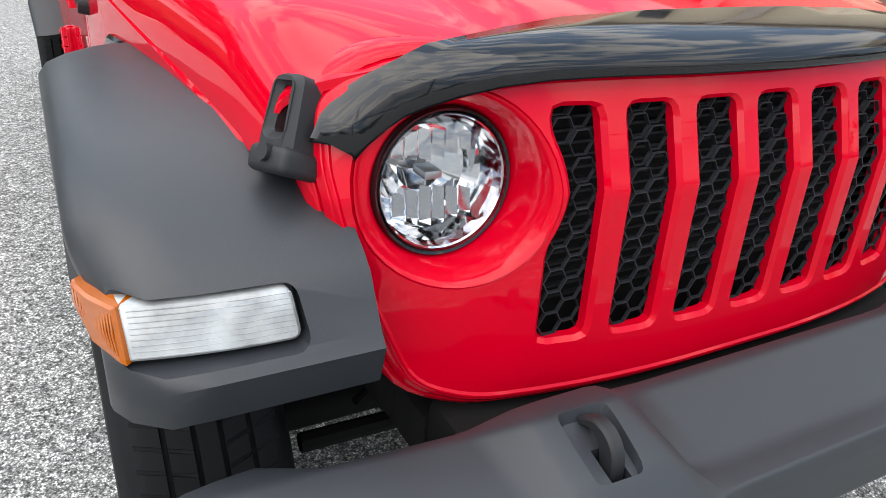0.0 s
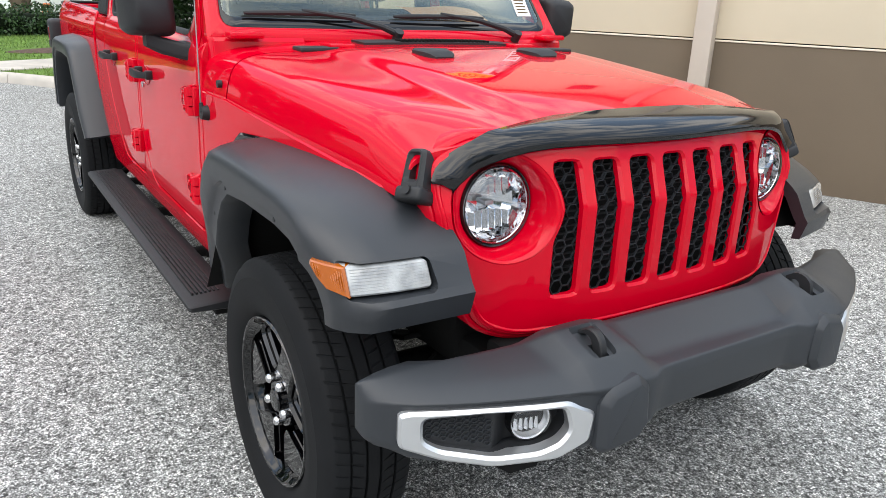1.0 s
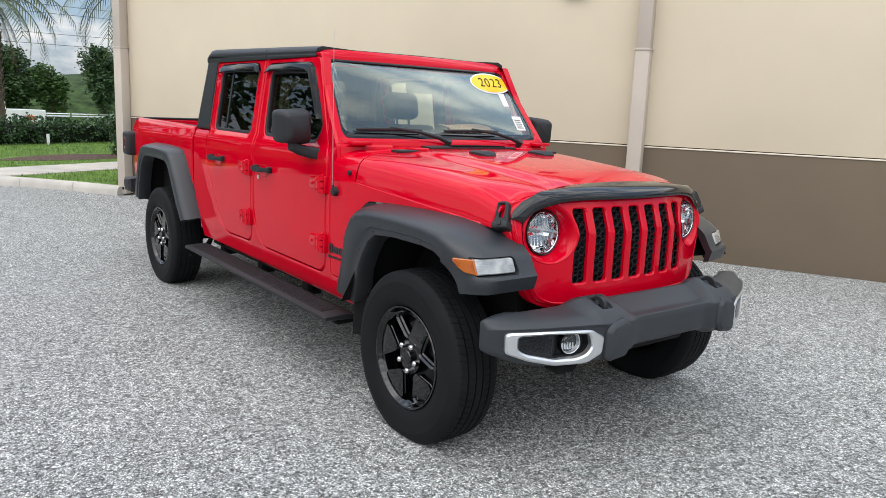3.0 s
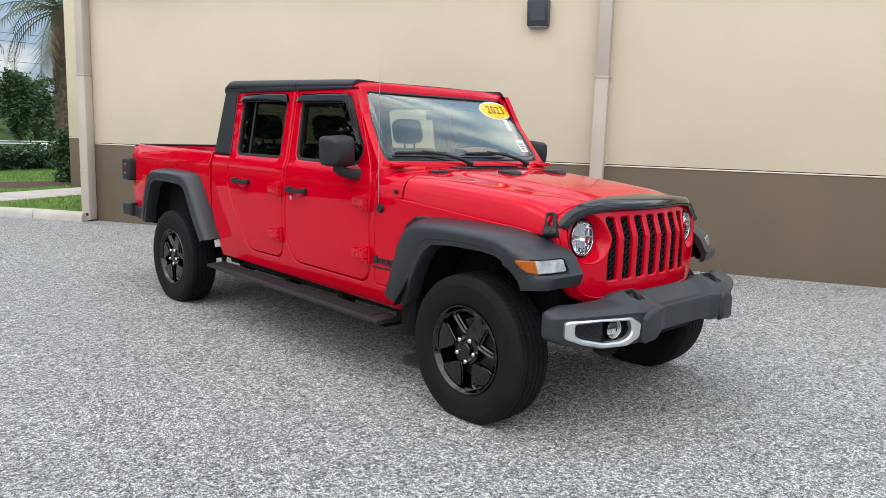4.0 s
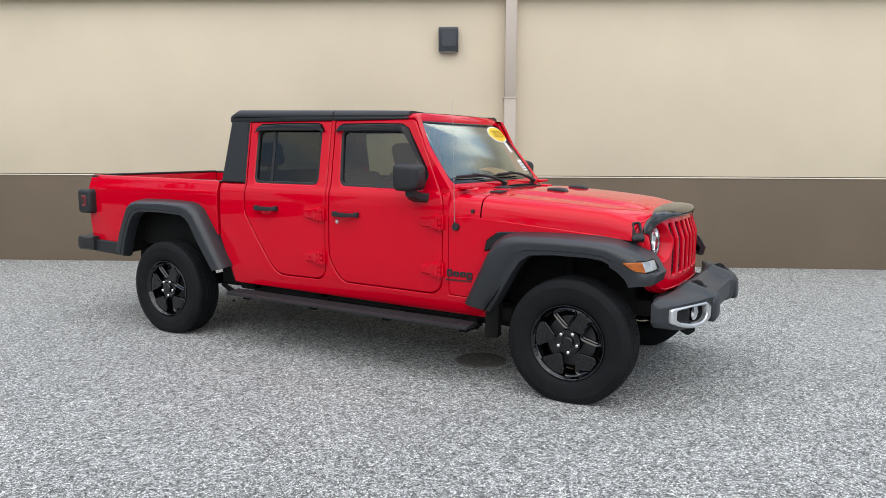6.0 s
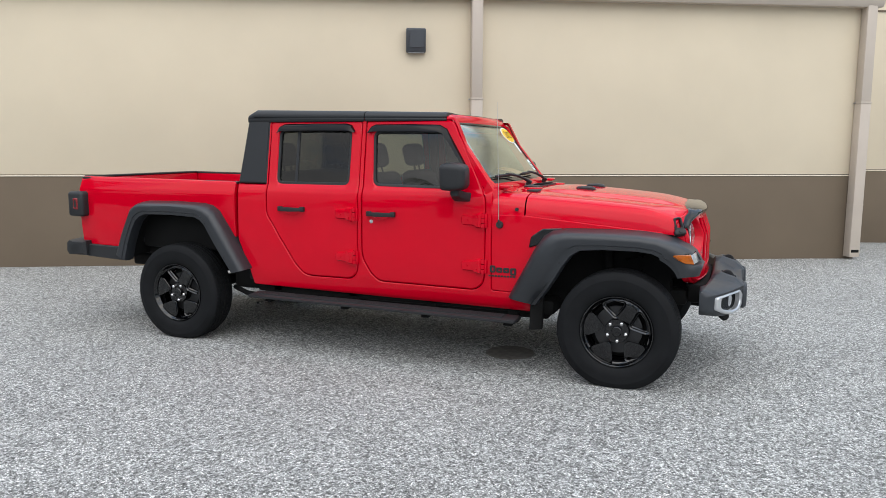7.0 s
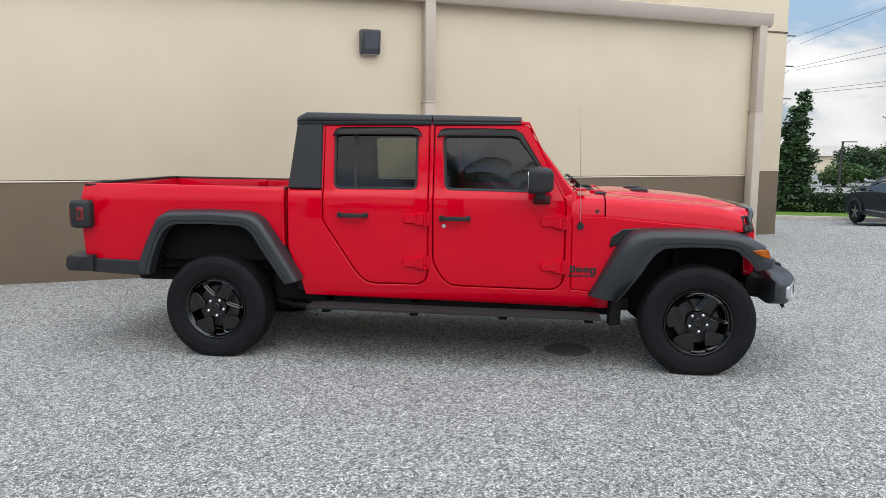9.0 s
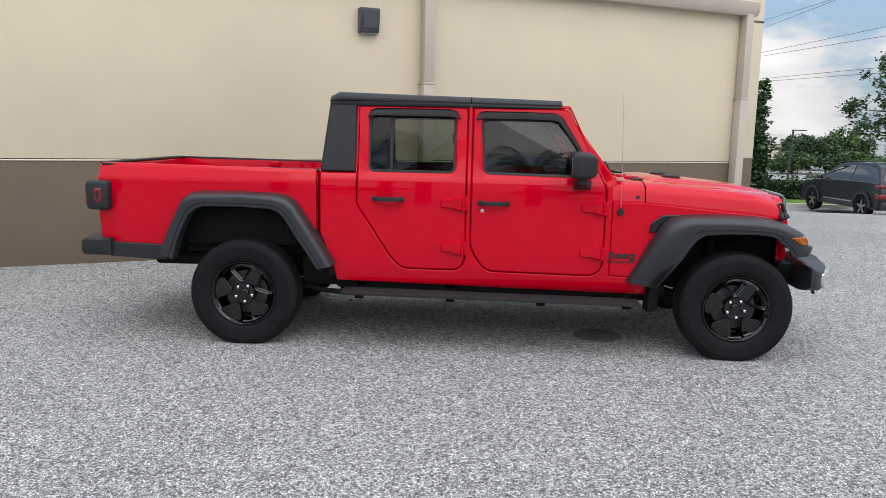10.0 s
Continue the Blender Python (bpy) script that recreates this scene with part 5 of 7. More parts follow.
WA, WB = Vector((0.586, 0.845, 0.0)), Vector((0.733, 0.443, 0.0))
WU = (WB - WA).normalized()
WN = Vector((WU.y * -1, WU.x, 0.0))           # outward from the wing's face
if WN.x < 0:
    WN = -WN


def on_wing(s):
    def fn(u, v, w):
        p = WA + WU * u - WN * w
        bow = 0.018 * math.sin(math.pi * min(1, max(0, u / 0.43)))
        p = p + WN * bow
        return Vector((p.x, s * p.y, v))
    return fn


BEZEL = rounded([(0.0, 0.628), (0.0, 0.552), (0.09, 0.520), (0.20, 0.498), (0.345, 0.497), (0.418, 0.530), (0.426, 0.600), (0.36, 0.634), (0.18, 0.637), (0.02, 0.634)], 0.014, 3)
BEZEL_IN = rounded([(0.050, 0.617), (0.050, 0.566), (0.085, 0.546), (0.20, 0.522), (0.300, 0.522), (0.345, 0.536), (0.368, 0.566), (0.352, 0.618), (0.18, 0.625)], 0.014, 3)
def recess_depth(u):
    return 0.016 + 0.040 * smoothstep(0.195, 0.245, u)


POCKET = [(0.602, 0.350), (0.602, 0.428), (0.640, 0.431), (0.703, 0.431), (0.705, 0.357), (0.64, 0.350)]
HOOK = rounded([(0.606, 0.722), (0.612, 0.712), (0.634, 0.722), (0.648, 0.716), (0.656, 0.698), (0.660, 0.640), (0.686, 0.640), (0.686, 0.702), (0.680, 0.724), (0.662, 0.739), (0.636, 0.742)], [0.004, 0.004, 0.01, 0.01, 0.01, 0.002, 0.002, 0.02, 0.02, 0.02, 0.02], 3)
PAD = rounded([(0.448, 0.622), (0.425, 0.650), (0.345, 0.668), (0.312, 0.640), (0.304, 0.545), (0.335, 0.508), (0.43, 0.496), (0.448, 0.512)], 0.010, 3)
for s in (-1, 1):
    wing = on_wing(s)
    bm = bmesh.new()
    loft(bm, [[wing(u, v, w) for u, v in shifted(BEZEL_IN, -0.004)] for w in (-0.06, 0.10)])
    cut_out(bumper, bm)
    bm = bmesh.new()
    pock = rounded(POCKET, 0.014, 3)
    loft(bm, [[Vector((x, s * y, 0.716 - 0.30 * max(0.0, x - 0.61))) for x, y in shifted(pock, 0.007)], [Vector((x, s * y, 0.735 - 0.30 * max(0.0, x - 0.61))) for x, y in pock], [Vector((x, s * y, 0.80)) for x, y in shifted(pock, -0.006)]])
    cut_out(bumper, bm)
    bm = bmesh.new()
    box(bm, 0.650, 0.696, s * 0.374, s * 0.403, 0.62, 0.78, 0.0)
    cut_out(bumper, bm)
    # silver surround, black recess with its mesh, fog lamp
    bm = bmesh.new()
    panel(bm, BEZEL, [BEZEL_IN], lambda u, v, w: wing(u, v, w - 0.014), 0.034, 0.007, ucuts=[0.1, 0.2, 0.3])
    bezel = part("fog_bezel", bm, SILVER, bumper, "satin silver fog lamp surround")
    bm = bmesh.new()
    rings = [[wing(u, v, 0.004) for u, v in shifted(BEZEL_IN, -0.002)], [wing(u, v, recess_depth(u)) for u, v in shifted(BEZEL_IN, 0.004)]]
    loft(bm, rings, True, False)
    part("recess_wall", bm, TEXTURED_BLACK, bezel, "black recess wall")
    bm = bmesh.new()
    panel(bm, shifted(BEZEL_IN, 0.001), [], lambda u, v, w: wing(u, v, recess_depth(u) + w), 0.01, 0.001, ucuts=[0.1, 0.19, 0.20, 0.21, 0.22, 0.23, 0.24, 0.25, 0.3])
    part("recess_floor", bm, TEXTURED_BLACK, bezel, "black recess panel")
    for i in range(9):
        for j in range(5):
            u, v = 0.066 + i * 0.0155, 0.566 + j * 0.0125 - 0.026 * i / 9 + (0.006 if i % 2 else 0.0)
            if v > 0.612:
                continue
            bm = bmesh.new()
            rings = []
            for k, d in ((0.0088, 0.0), (0.0080, -0.004), (0.0062, -0.004), (0.0050, 0.003)):
                rings.append([wing(u + k * math.cos(math.pi * q / 3), v + 0.78 * k * math.sin(math.pi * q / 3), recess_depth(u) + d) for q in range(6)])
            loft(bm, rings, True, False)
            part("mesh_cell", bm, BLACK_PLASTIC, bezel, smooth=10)
    c = wing(0.290, 0.572, 0.044)
    facing = (Vector((WN.x, s * WN.y, 0.0)) + Vector((0.35, 0, 0.0))).normalized()
    at = Matrix.Translation(c) @ facing.to_track_quat("-Y", "Z").to_matrix().to_4x4()
    bm = bmesh.new()
    revolve(bm, [(0.052, 0.03), (0.050, -0.004), (0.0475, -0.012), (0.0455, -0.012), (0.0445, 0.004)], 28, at)
    fog = part("fog_lamp", bm, GLOSS_BLACK, bumper, "round clear fog lamp")
    bm = bmesh.new()
    revolve(bm, [(0.0455, -0.008), (0.0425, -0.006), (0.042, 0.004), (0.039, 0.016), (0.032, 0.027), (0.020, 0.035), (0.001, 0.038)], 22, at)
    part("reflector", bm, LAMP_SILVER, fog, "bright faceted reflector", smooth=8)
    for k in range(5):
        bm = bmesh.new()
        yy = -0.024 + 0.012 * k
        loft(bm, [[at @ Vector((yy + a, 0.012 + 0.2 * z + b, z)) for a, b in ((-0.005, 0.004), (0, -0.003), (0.005, 0.004))] for z in (-0.030, -0.004)], False, False)
        part("facet", bm, LAMP_SILVER, fog, smooth=10)
    bm = bmesh.new()
    revolve(bm, [(0.0455, -0.006), (0.040, -0.014), (0.024, -0.019), (0.001, -0.021)], 24, at)
    part("lens", bm, CLEAR, fog, smooth=60).visible_shadow = False
    # raised pad beside the surround
    bm = bmesh.new()
    rings = []
    for sh, d in ((0.0, -0.045), (0.0, 0.002), (0.003, 0.006), (0.016, 0.016), (0.021, 0.017)):
        rings.append([Vector((0.757 + d - 0.16 * max(0.0, y - 0.395) - 0.12 * max(0.0, z - 0.61), s * y, z)) for y, z in shifted(PAD, sh)])
    loft(bm, rings)
    part("bumper_pad", bm, BUMPER_PLASTIC, bumper, smooth=24)
    # tow hook
    bm = bmesh.new()
    panel(bm, HOOK, [], lambda u, v, w: Vector((u, s * (0.396 - w), v)), 0.017, 0.004, back=True)
    part("tow_hook", bm, TEXTURED_BLACK, bumper, "black tow hook")

# the wing on the far side sits a little further back and higher
for ob in (bumper, *bumper.children_recursive):
    if not ob.data.get("swept"):
        for v in ob.data.vertices:
            q = smoothstep(0.42, 0.86, v.co.y)
            v.co.x -= 0.040 * q
            v.co.z += 0.008 * q
        ob.data["swept"] = True

# ---- wheels ----
GROOVES = ((-0.062, -0.054), (-0.022, -0.014), (0.014, 0.022), (0.054, 0.062))


def tyre_mesh():
    bm = bmesh.new()
    prof = [(0.219, -0.086, 0), (0.231, -0.100, 0), (0.252, -0.114, 0), (0.300, -0.1235, 0), (0.335, -0.121, 0), (0.338, -0.1215, 0), (0.345, -0.1195, 0), (0.362, -0.114, 0), (0.378, -0.106, 0), (0.386, -0.097, 0), (0.389, -0.088, 1), (0.390, -0.0635, 1)]
    for a, b in GROOVES:
        r = 0.3925 - 0.0025 * (abs(a + b) / 0.12) ** 2
        prof += [(r, a, 1), (r - 0.009, a + 0.001, 0), (r - 0.009, b - 0.001, 0), (r, b, 1)]
    full = prof + [(r, -a, q) for r, a, q in prof[:12][::-1]]
    pitches = 76
    step = 2 * math.pi / pitches
    rings = []
    for p in range(pitches):
        for f, low in ((0.0, 0), (0.80, 0), (0.82, 1), (0.98, 1)):
            ring = []
            for r, a, q in full:
                th = (p + f) * step + 0.9 * step * abs(a) / 0.05 * 0.6
                rib = abs(a) > 0.0225 and abs(a) < 0.11
                rr = r - ((0.006 if abs(a) < 0.056 else 0.002) if low and q and rib else 0.0)
                ring.append(Vector((rr * math.cos(th), a, rr * math.sin(th))))
            rings.append(ring)
    made = [[bm.verts.new(v) for v in ring] for ring in rings]
    n = len(full)
    for i in range(len(made)):
        a, b = made[i], made[(i + 1) % len(made)]
        for k in range(n - 1):
            bm.faces.new((a[k], b[k], b[k + 1], a[k + 1]))
    return bm


def sit(bm, floor):
    """Flattens what would go below the floor, as a loaded tyre does."""
    for v in bm.verts:
        if v.co.z < floor + 0.014:
            v.co.z = floor + 0.014 * math.exp((v.co.z - floor - 0.014) / 0.014)
    return bm


def make_wheel():
    """A wheel with its outer face towards -y, at the origin."""
    bm = bmesh.new()
    revolve(bm, [(0.205, 0.105), (0.214, 0.098), (0.206, 0.05), (0.196, 0.0), (0.200, -0.05), (0.210, -0.082), (0.222, -0.092), (0.228, -0.104), (0.233, -0.109), (0.239, -0.110), (0.242, -0.105), (0.240, -0.094), (0.228, -0.090)][::-1], 64)
    holes = []
    for k in range(5):
        th = math.pi / 2 + 0.10 + 2 * math.pi * k / 5
        tri = [(0.108, 0.0), (0.184, -0.300), (0.194, -0.305), (0.199, 0.0), (0.194, 0.305), (0.184, 0.300)]
        holes.append(rounded([(r * math.cos(th + q), r * math.sin(th + q)) for r, q in tri], 0.007, 3))
    ledges = [rounded(shifted(h, -0.0125), 0.004, 2) for h in holes]

    def face(u, v, w):
        r = math.hypot(u, v)
        a = lerp([(0.0, 0.082), (0.07, 0.086), (0.10, 0.092), (0.15, 0.095), (0.20, 0.096), (0.226, 0.088)], r)
        return Vector((u, -(a - w), v))
    panel(bm, [(0.2265 * math.cos(2 * math.pi * k / 60), 0.2265 * math.sin(2 * math.pi * k / 60)) for k in range(60)], ledges, face, 0.030, 0.0085, ucuts=[0.028 * k for k in range(-7, 8)], vcuts=[0.028 * k for k in range(-7, 8)])

    revolve(bm, [(0.002, -0.080), (0.078, -0.080), (0.082, -0.070), (0.080, 0.02)], 40)
    wheel = link("wheel", bm, WHEEL_BLACK, 28)
    for ledge, hole in zip(ledges, holes):
        bm = bmesh.new()
        panel(bm, shifted(ledge, -0.003), [hole], lambda u, v, w: face(u, v, w + 0.0125), 0.030, 0.0065)
        part("window_step", bm, WHEEL_BLACK, wheel)
    bm = sit(tyre_mesh(), -HUB_Z)
    part("tyre", bm, RUBBER, wheel, "black all-terrain tyre", 25)
    bm = bmesh.new()
    revolve(bm, [(0.160, -0.020), (0.160, 0.005), (0.05, 0.008)], 40)
    revolve(bm, [(0.05, -0.024), (0.160, -0.020)], 40)
    part("brake_disc", bm, DARK_STEEL, wheel, "brake disc")
    bm = bmesh.new()
    revolve(bm, [(0.04, 0.022), (0.19, 0.018), (0.197, 0.030)], 40)
    part("dust_shield", bm, DARK, wheel, "dark backing shield")
    bm = bmesh.new()
    revolve(bm, [(0.034, -0.075), (0.034, -0.096), (0.030, -0.100), (0.012, -0.101), (0.002, -0.101)], 28)
    part("centre_cap", bm, WHEEL_BLACK, wheel)
    for k in range(5):
        th = -math.pi / 2 + 0.10 + 2 * math.pi * k / 5
        bm = bmesh.new()
        m = Matrix.Translation((0.0635 * math.cos(th), 0, 0.0635 * math.sin(th)))
        revolve(bm, [(0.0145, -0.078), (0.0145, -0.094), (0.0120, -0.102), (0.0065, -0.106), (0.001, -0.107)], 12, m, True)
        part("lug_nut", bm, NUT, wheel, "bright lug nut", 40)
    bm = bmesh.new()
    tube(bm, [(-0.10, -0.06, -0.17), (-0.115, -0.085, -0.19)], 0.004, 6)
    part("valve", bm, TEXTURED_BLACK, wheel)
    for ob in (wheel, *[c for c in wheel.children if c.name != "tyre"]):
        for v in ob.data.vertices:
            v.co.x, v.co.z = v.co.x * 0.968, v.co.z * 0.968
    return tagged(wheel, "black five-spoke alloy wheel")


wheel = make_wheel()
first = True
for x in (0.0, -WHEELBASE):
    for s in (-1, 1):
        m = pose(x, s * 0.792, HUB_Z, 0, 0, 0 if s < 0 else 180)
        w = wheel if first else copy_thing(wheel, m)
        w.parent, w.matrix_basis = truck, m
        first = False

# ---- underbody ----
bm = bmesh.new()
box(bm, -2.85, -0.45, -0.70, 0.70, 0.40, 0.50, 0.02)
box(bm, -4.30, 0.40, -0.50, -0.36, 0.50, 0.60, 0.02)
box(bm, -4.30, 0.40, 0.36, 0.50, 0.50, 0.60, 0.02)
box(bm, -2.85, -0.52, -0.56, -0.40, 0.335, 0.50, 0.02)
box(bm, -2.85, -0.52, 0.40, 0.56, 0.335, 0.50, 0.02)
box(bm, -4.45, -2.90, -0.60, 0.60, 0.62, 0.74, 0.02)
box(bm, -2.4, -1.5, -0.30, 0.30, 0.30, 0.42, 0.04)
box(bm, -3.12, -2.82, -0.64, 0.64, 0.40, 0.62, 0.03)
part("chassis", bm, DARK, truck, "dark chassis frame and skid plates")
for x in (0.0, -WHEELBASE):
    bm = bmesh.new()
    tube(bm, [(x, -0.70, HUB_Z), (x, 0.70, HUB_Z)], 0.05, 12)
    revolve(bm, [(0.02, -0.12), (0.12, -0.09), (0.14, 0.0), (0.12, 0.09), (0.02, 0.12)], 20, Matrix.Translation((x, 0.12, HUB_Z)))
    part("axle", bm, DARK, truck)
bm = bmesh.new()
box(bm, -0.62, 0.30, -0.52, 0.52, 0.52, 1.00, 0.03)
part("engine_bay", bm, DARK, truck)
for x, s in ((0.0, -1), (0.0, 1)):
    bm = bmesh.new()
    tube(bm, [(x - 0.10, s * 0.56, 0.35), (x - 0.12, s * 0.56, 0.92)], 0.035, 10)
    for k in range(28):
        a0, a1 = k * 0.9, (k + 1) * 0.9
        tube(bm, [(x + 0.06 + 0.065 * math.cos(a0), s * 0.50 + 0.065 * math.sin(a0), 0.44 + 0.014 * k), (x + 0.06 + 0.065 * math.cos(a1), s * 0.50 + 0.065 * math.sin(a1), 0.44 + 0.014 * (k + 1))], 0.008, 6, False)
    tube(bm, [(x + 0.17, -s * 0.2, 0.40), (x + 0.17, s * 0.62, 0.42)], 0.018, 8)
    part("suspension", bm, DARK, truck)
for ox, arch, name in ((0.0, FLARE_F_IN, "front_wheel_liner"), (0.0, FLARE_R_IN, "rear_wheel_liner")):
    for s in (-1, 1):
        bm = bmesh.new()
        rings = []
        for x, z in arch:
            cx = -WHEELBASE if x < -2 else 0.0
            k = 1.05
            px, pz = cx + (x - cx) * k, HUB_Z + (z - HUB_Z) * k
            rings.append([Vector((px, s * 0.90, pz)), Vector((px, s * 0.52, pz + 0.02)), Vector((px * 0.5 + cx * 0.5, s * 0.50, pz * 0.5 + HUB_Z * 0.5))])
        loft(bm, rings, False, False)
        part(name, bm, DARK, truck, "black wheel arch liner")

# ---- side steps ----
for s in (-1, 1):
    bm = bmesh.new()
    rings = []
    for x in (-2.775, -2.765, -0.675, -0.665):
        z = 0.430 - 0.022 * (x + 2.77) / 2.1
        e = 0.006 if x in (-2.775, -0.665) else 0.0
        rings.append([Vector((x, s * y, z + dz)) for y, dz in ((0.76, -0.015 - e), (0.80, -0.004 - e), (0.925 - e, -0.010 - e), (0.938 - e, -0.016), (0.938 - e, -0.030), (0.925, -0.036 + e), (0.80, -0.042 + e), (0.76, -0.040 + e))])
    loft(bm, rings)
    step = part("side_step", bm, TEXTURED_BLACK, truck, "black running board with ribbed tread")
    for k in range(7):
        bm = bmesh.new()
        y = 0.812 + k * 0.015
        loft(bm, [[Vector((x, s * (y + a), 0.430 - 0.022 * (x + 2.77) / 2.1 + b)) for a, b in ((-0.004, -0.010), (-0.003, 0.000), (0.003, 0.000), (0.004, -0.010))] for x in (-2.70, -0.76)])
        part("tread_rib", bm, TEXTURED_BLACK, step)
    for x in (-2.66, -2.0, -1.35, -0.74):
        bm = bmesh.new()
        z = 0.368 - 0.022 * (x + 2.77) / 2.1
        box(bm, x - 0.03, x + 0.03, s * 0.60, s * 0.84, z - 0.015, z + 0.016, 0.006)
        box(bm, x - 0.035, x + 0.035, s * 0.66, s * 0.70, z - 0.02, z + 0.10, 0.006)
        part("step_bracket", bm, DARK, step)
    bm = bmesh.new()
    tube(bm, [(-3.14, s * 0.60, 0.395), (-2.95, s * 0.70, 0.375), (-2.66, s * 0.82, 0.385)], 0.020, 8)
    part("step_bracket", bm, DARK, step)
    bm = bmesh.new()
    tube(bm, [(-2.70, s * 0.915, 0.355), (-2.70, s * 0.925, 0.355)], 0.009, 10)
    part("step_bolt", bm, DARK, step)

# ---- splash guards behind the front wheels ----
for s in (-1, 1):
    bm = bmesh.new()
    loft(bm, [[Vector((x + 0.03 * (z - 0.4), s * y, z)) for x, y in rounded([(-0.605, 0.70), (-0.52, 0.70), (-0.51, 0.78), (-0.59, 0.82)], 0.012, 2)] for z in (0.315, 0.325, 0.50, 0.56)])
    part("splash_guard", bm, DARK, truck, "black splash guard")

# ---- mirrors ----
for s in (-1, 1):
    bm = bmesh.new()
    rings = []
    for x, k in ((-1.185, 0.90), (-1.175, 0.97), (-1.12, 1.0), (-1.06, 0.93), (-1.03, 0.80), (-1.015, 0.6)):
        out = rounded([(0.812, 1.245), (0.988, 1.252), (0.998, 1.428), (0.820, 1.442)], 0.035, 4)
        cy, cz = 0.905, 1.343
        rings.append([Vector((x + 0.02 * (u - cy), s * (cy + (u - cy) * k), cz + (v - cz) * k)) for u, v in out])
    loft(bm, rings)
    mir = part("wing_mirror", bm, TEXTURED_BLACK, truck, "large black wing mirror", smooth=45)
    bm = bmesh.new()
    loft(bm, [[Vector((x, s * y, z)) for x, z in rounded([(xa, za), (xb, za), (xb, zb), (xa, zb)], 0.015, 3)] for y, xa, xb, za, zb in ((0.765, -1.16, -1.02, 1.160, 1.235), (0.80, -1.15, -1.03, 1.172, 1.230), (0.87, -1.14, -1.06, 1.190, 1.250), (0.92, -1.13, -1.07, 1.215, 1.275))])
    part("mirror_arm", bm, TEXTURED_BLACK, mir)
    bm = bmesh.new()
    panel(bm, rounded([(0.842, 1.275), (0.962, 1.281), (0.970, 1.405), (0.848, 1.417)], 0.03, 4), [], lambda u, v, w: Vector((-1.1868 + w, s * u, v)), 0.004, 0.001)
    part("mirror_glass", bm, CHROME, mir, "mirror glass")

# ---- antenna, wipers ----
bm = bmesh.new()
tube(bm, [(-0.815, -side_y(-0.815, 1.02) + 0.004, 1.02), (-0.815, -side_y(-0.815, 1.02) - 0.022, 1.022)], [0.026, 0.022], 16)
tube(bm, [(-0.815, -side_y(-0.815, 1.02) - 0.016, 1.024), (-0.818, -side_y(-0.815, 1.02) - 0.020, 1.055)], [0.011, 0.006], 10)
ant = part("antenna_base", bm, TEXTURED_BLACK, truck, "black antenna base")
bm = bmesh.new()
tube(bm, [(-0.818, -side_y(-0.815, 1.02) - 0.020, 1.05), (-0.826, -side_y(-0.815, 1.02) - 0.018, 1.40), (-0.842, -side_y(-0.815, 1.02) - 0.010, 1.84)], [0.0026, 0.0018, 0.0012], 6)
part("antenna_rod", bm, STEEL, ant, "thin metal antenna rod")


for px, ax, bl in ((-0.02, (-0.08, 1.285), (-0.63, -0.22)), (0.46, (0.49, 1.29), (-0.06, 0.36))):
    bm = bmesh.new()
    pts = [ws(ax[0], 1.262, -0.030), ws(ax[0] - 0.06, 1.285, -0.034), ws((ax[0] + (bl[0] + bl[1]) / 2) / 2, 1.315, -0.030), ws((bl[0] + bl[1]) / 2, 1.342, -0.020)]
    tube(bm, pts, [0.013, 0.011, 0.009, 0.007], 8)
    arm = part("wiper", bm, TEXTURED_BLACK, truck, "black wiper on the windshield")
    bm = bmesh.new()
    n = 8
    tube(bm, [ws(bl[0] + (bl[1] - bl[0]) * k / n, 1.335, -0.010 - 0.006 * math.sin(math.pi * k / n)) for k in range(n + 1)], [0.006] + [0.009] * (n - 1) + [0.006], 8)
    part("wiper_blade", bm, TEXTURED_BLACK, arm)
    bm = bmesh.new()
    tube(bm, [ws(ax[0], 1.255, -0.005), ws(ax[0], 1.265, -0.045)], 0.018, 12)
    part("wiper_pivot", bm, TEXTURED_BLACK, arm)

# ---- cabin ----
bm = bmesh.new()
box(bm, -2.90, -0.62, -0.74, 0.74, 0.50, 0.60, 0.01)
part("cabin_floor", bm, CABIN, truck)
bm = bmesh.new()
rings = []
for y in (-0.72, -0.70, 0.70, 0.72):
    rings.append([Vector((x, y, z)) for x, z in ((-0.96, 0.7), (-0.955, 1.29), (-0.97, 1.322), (-1.03, 1.338), (-1.12, 1.328), (-1.15, 1.22), (-1.07, 0.95), (-1.05, 0.7))])
loft(bm, rings)
part("dashboard", bm, CABIN, truck, "charcoal dashboard")
bm = bmesh.new()
rings = []
for k in range(6):
    u = k / 5
    rings.append([Vector((-0.945 - 0.19 * v, 0.08 + 0.38 * u, 1.334 + 0.048 * v + 0.009 * math.sin(5 * u + 4 * v) - 0.012 * u)) for v in (0, 0.35, 0.7, 1.0)])
loft(bm, rings, False, False)
bmesh.ops.solidify(bm, geom=bm.faces[:], thickness=0.004)
part("paper_mat", bm, TAN, truck, "brown paper left on the dashboard")
bm = bmesh.new()
m = Matrix.Translation((-1.22, 0.37, 1.12)) @ pose(0, 0, 0, 0, 0, 90) @ pose(0, 0, 0, -22, 0, 0)
ring = [m @ Vector((0.185 * math.cos(a), 0, 0.185 * math.sin(a))) for a in (2 * math.pi * k / 28 for k in range(29))]
tube(bm, ring, 0.014, 8, False)
box(bm, -0.17, 0.17, -0.02, 0.01, -0.03, 0.03, 0.01, at=m)
tube(bm, [m @ Vector((0, 0, 0)), Vector((-0.98, 0.37, 1.03))], 0.035, 10)
part("steering_wheel", bm, CABIN, truck)


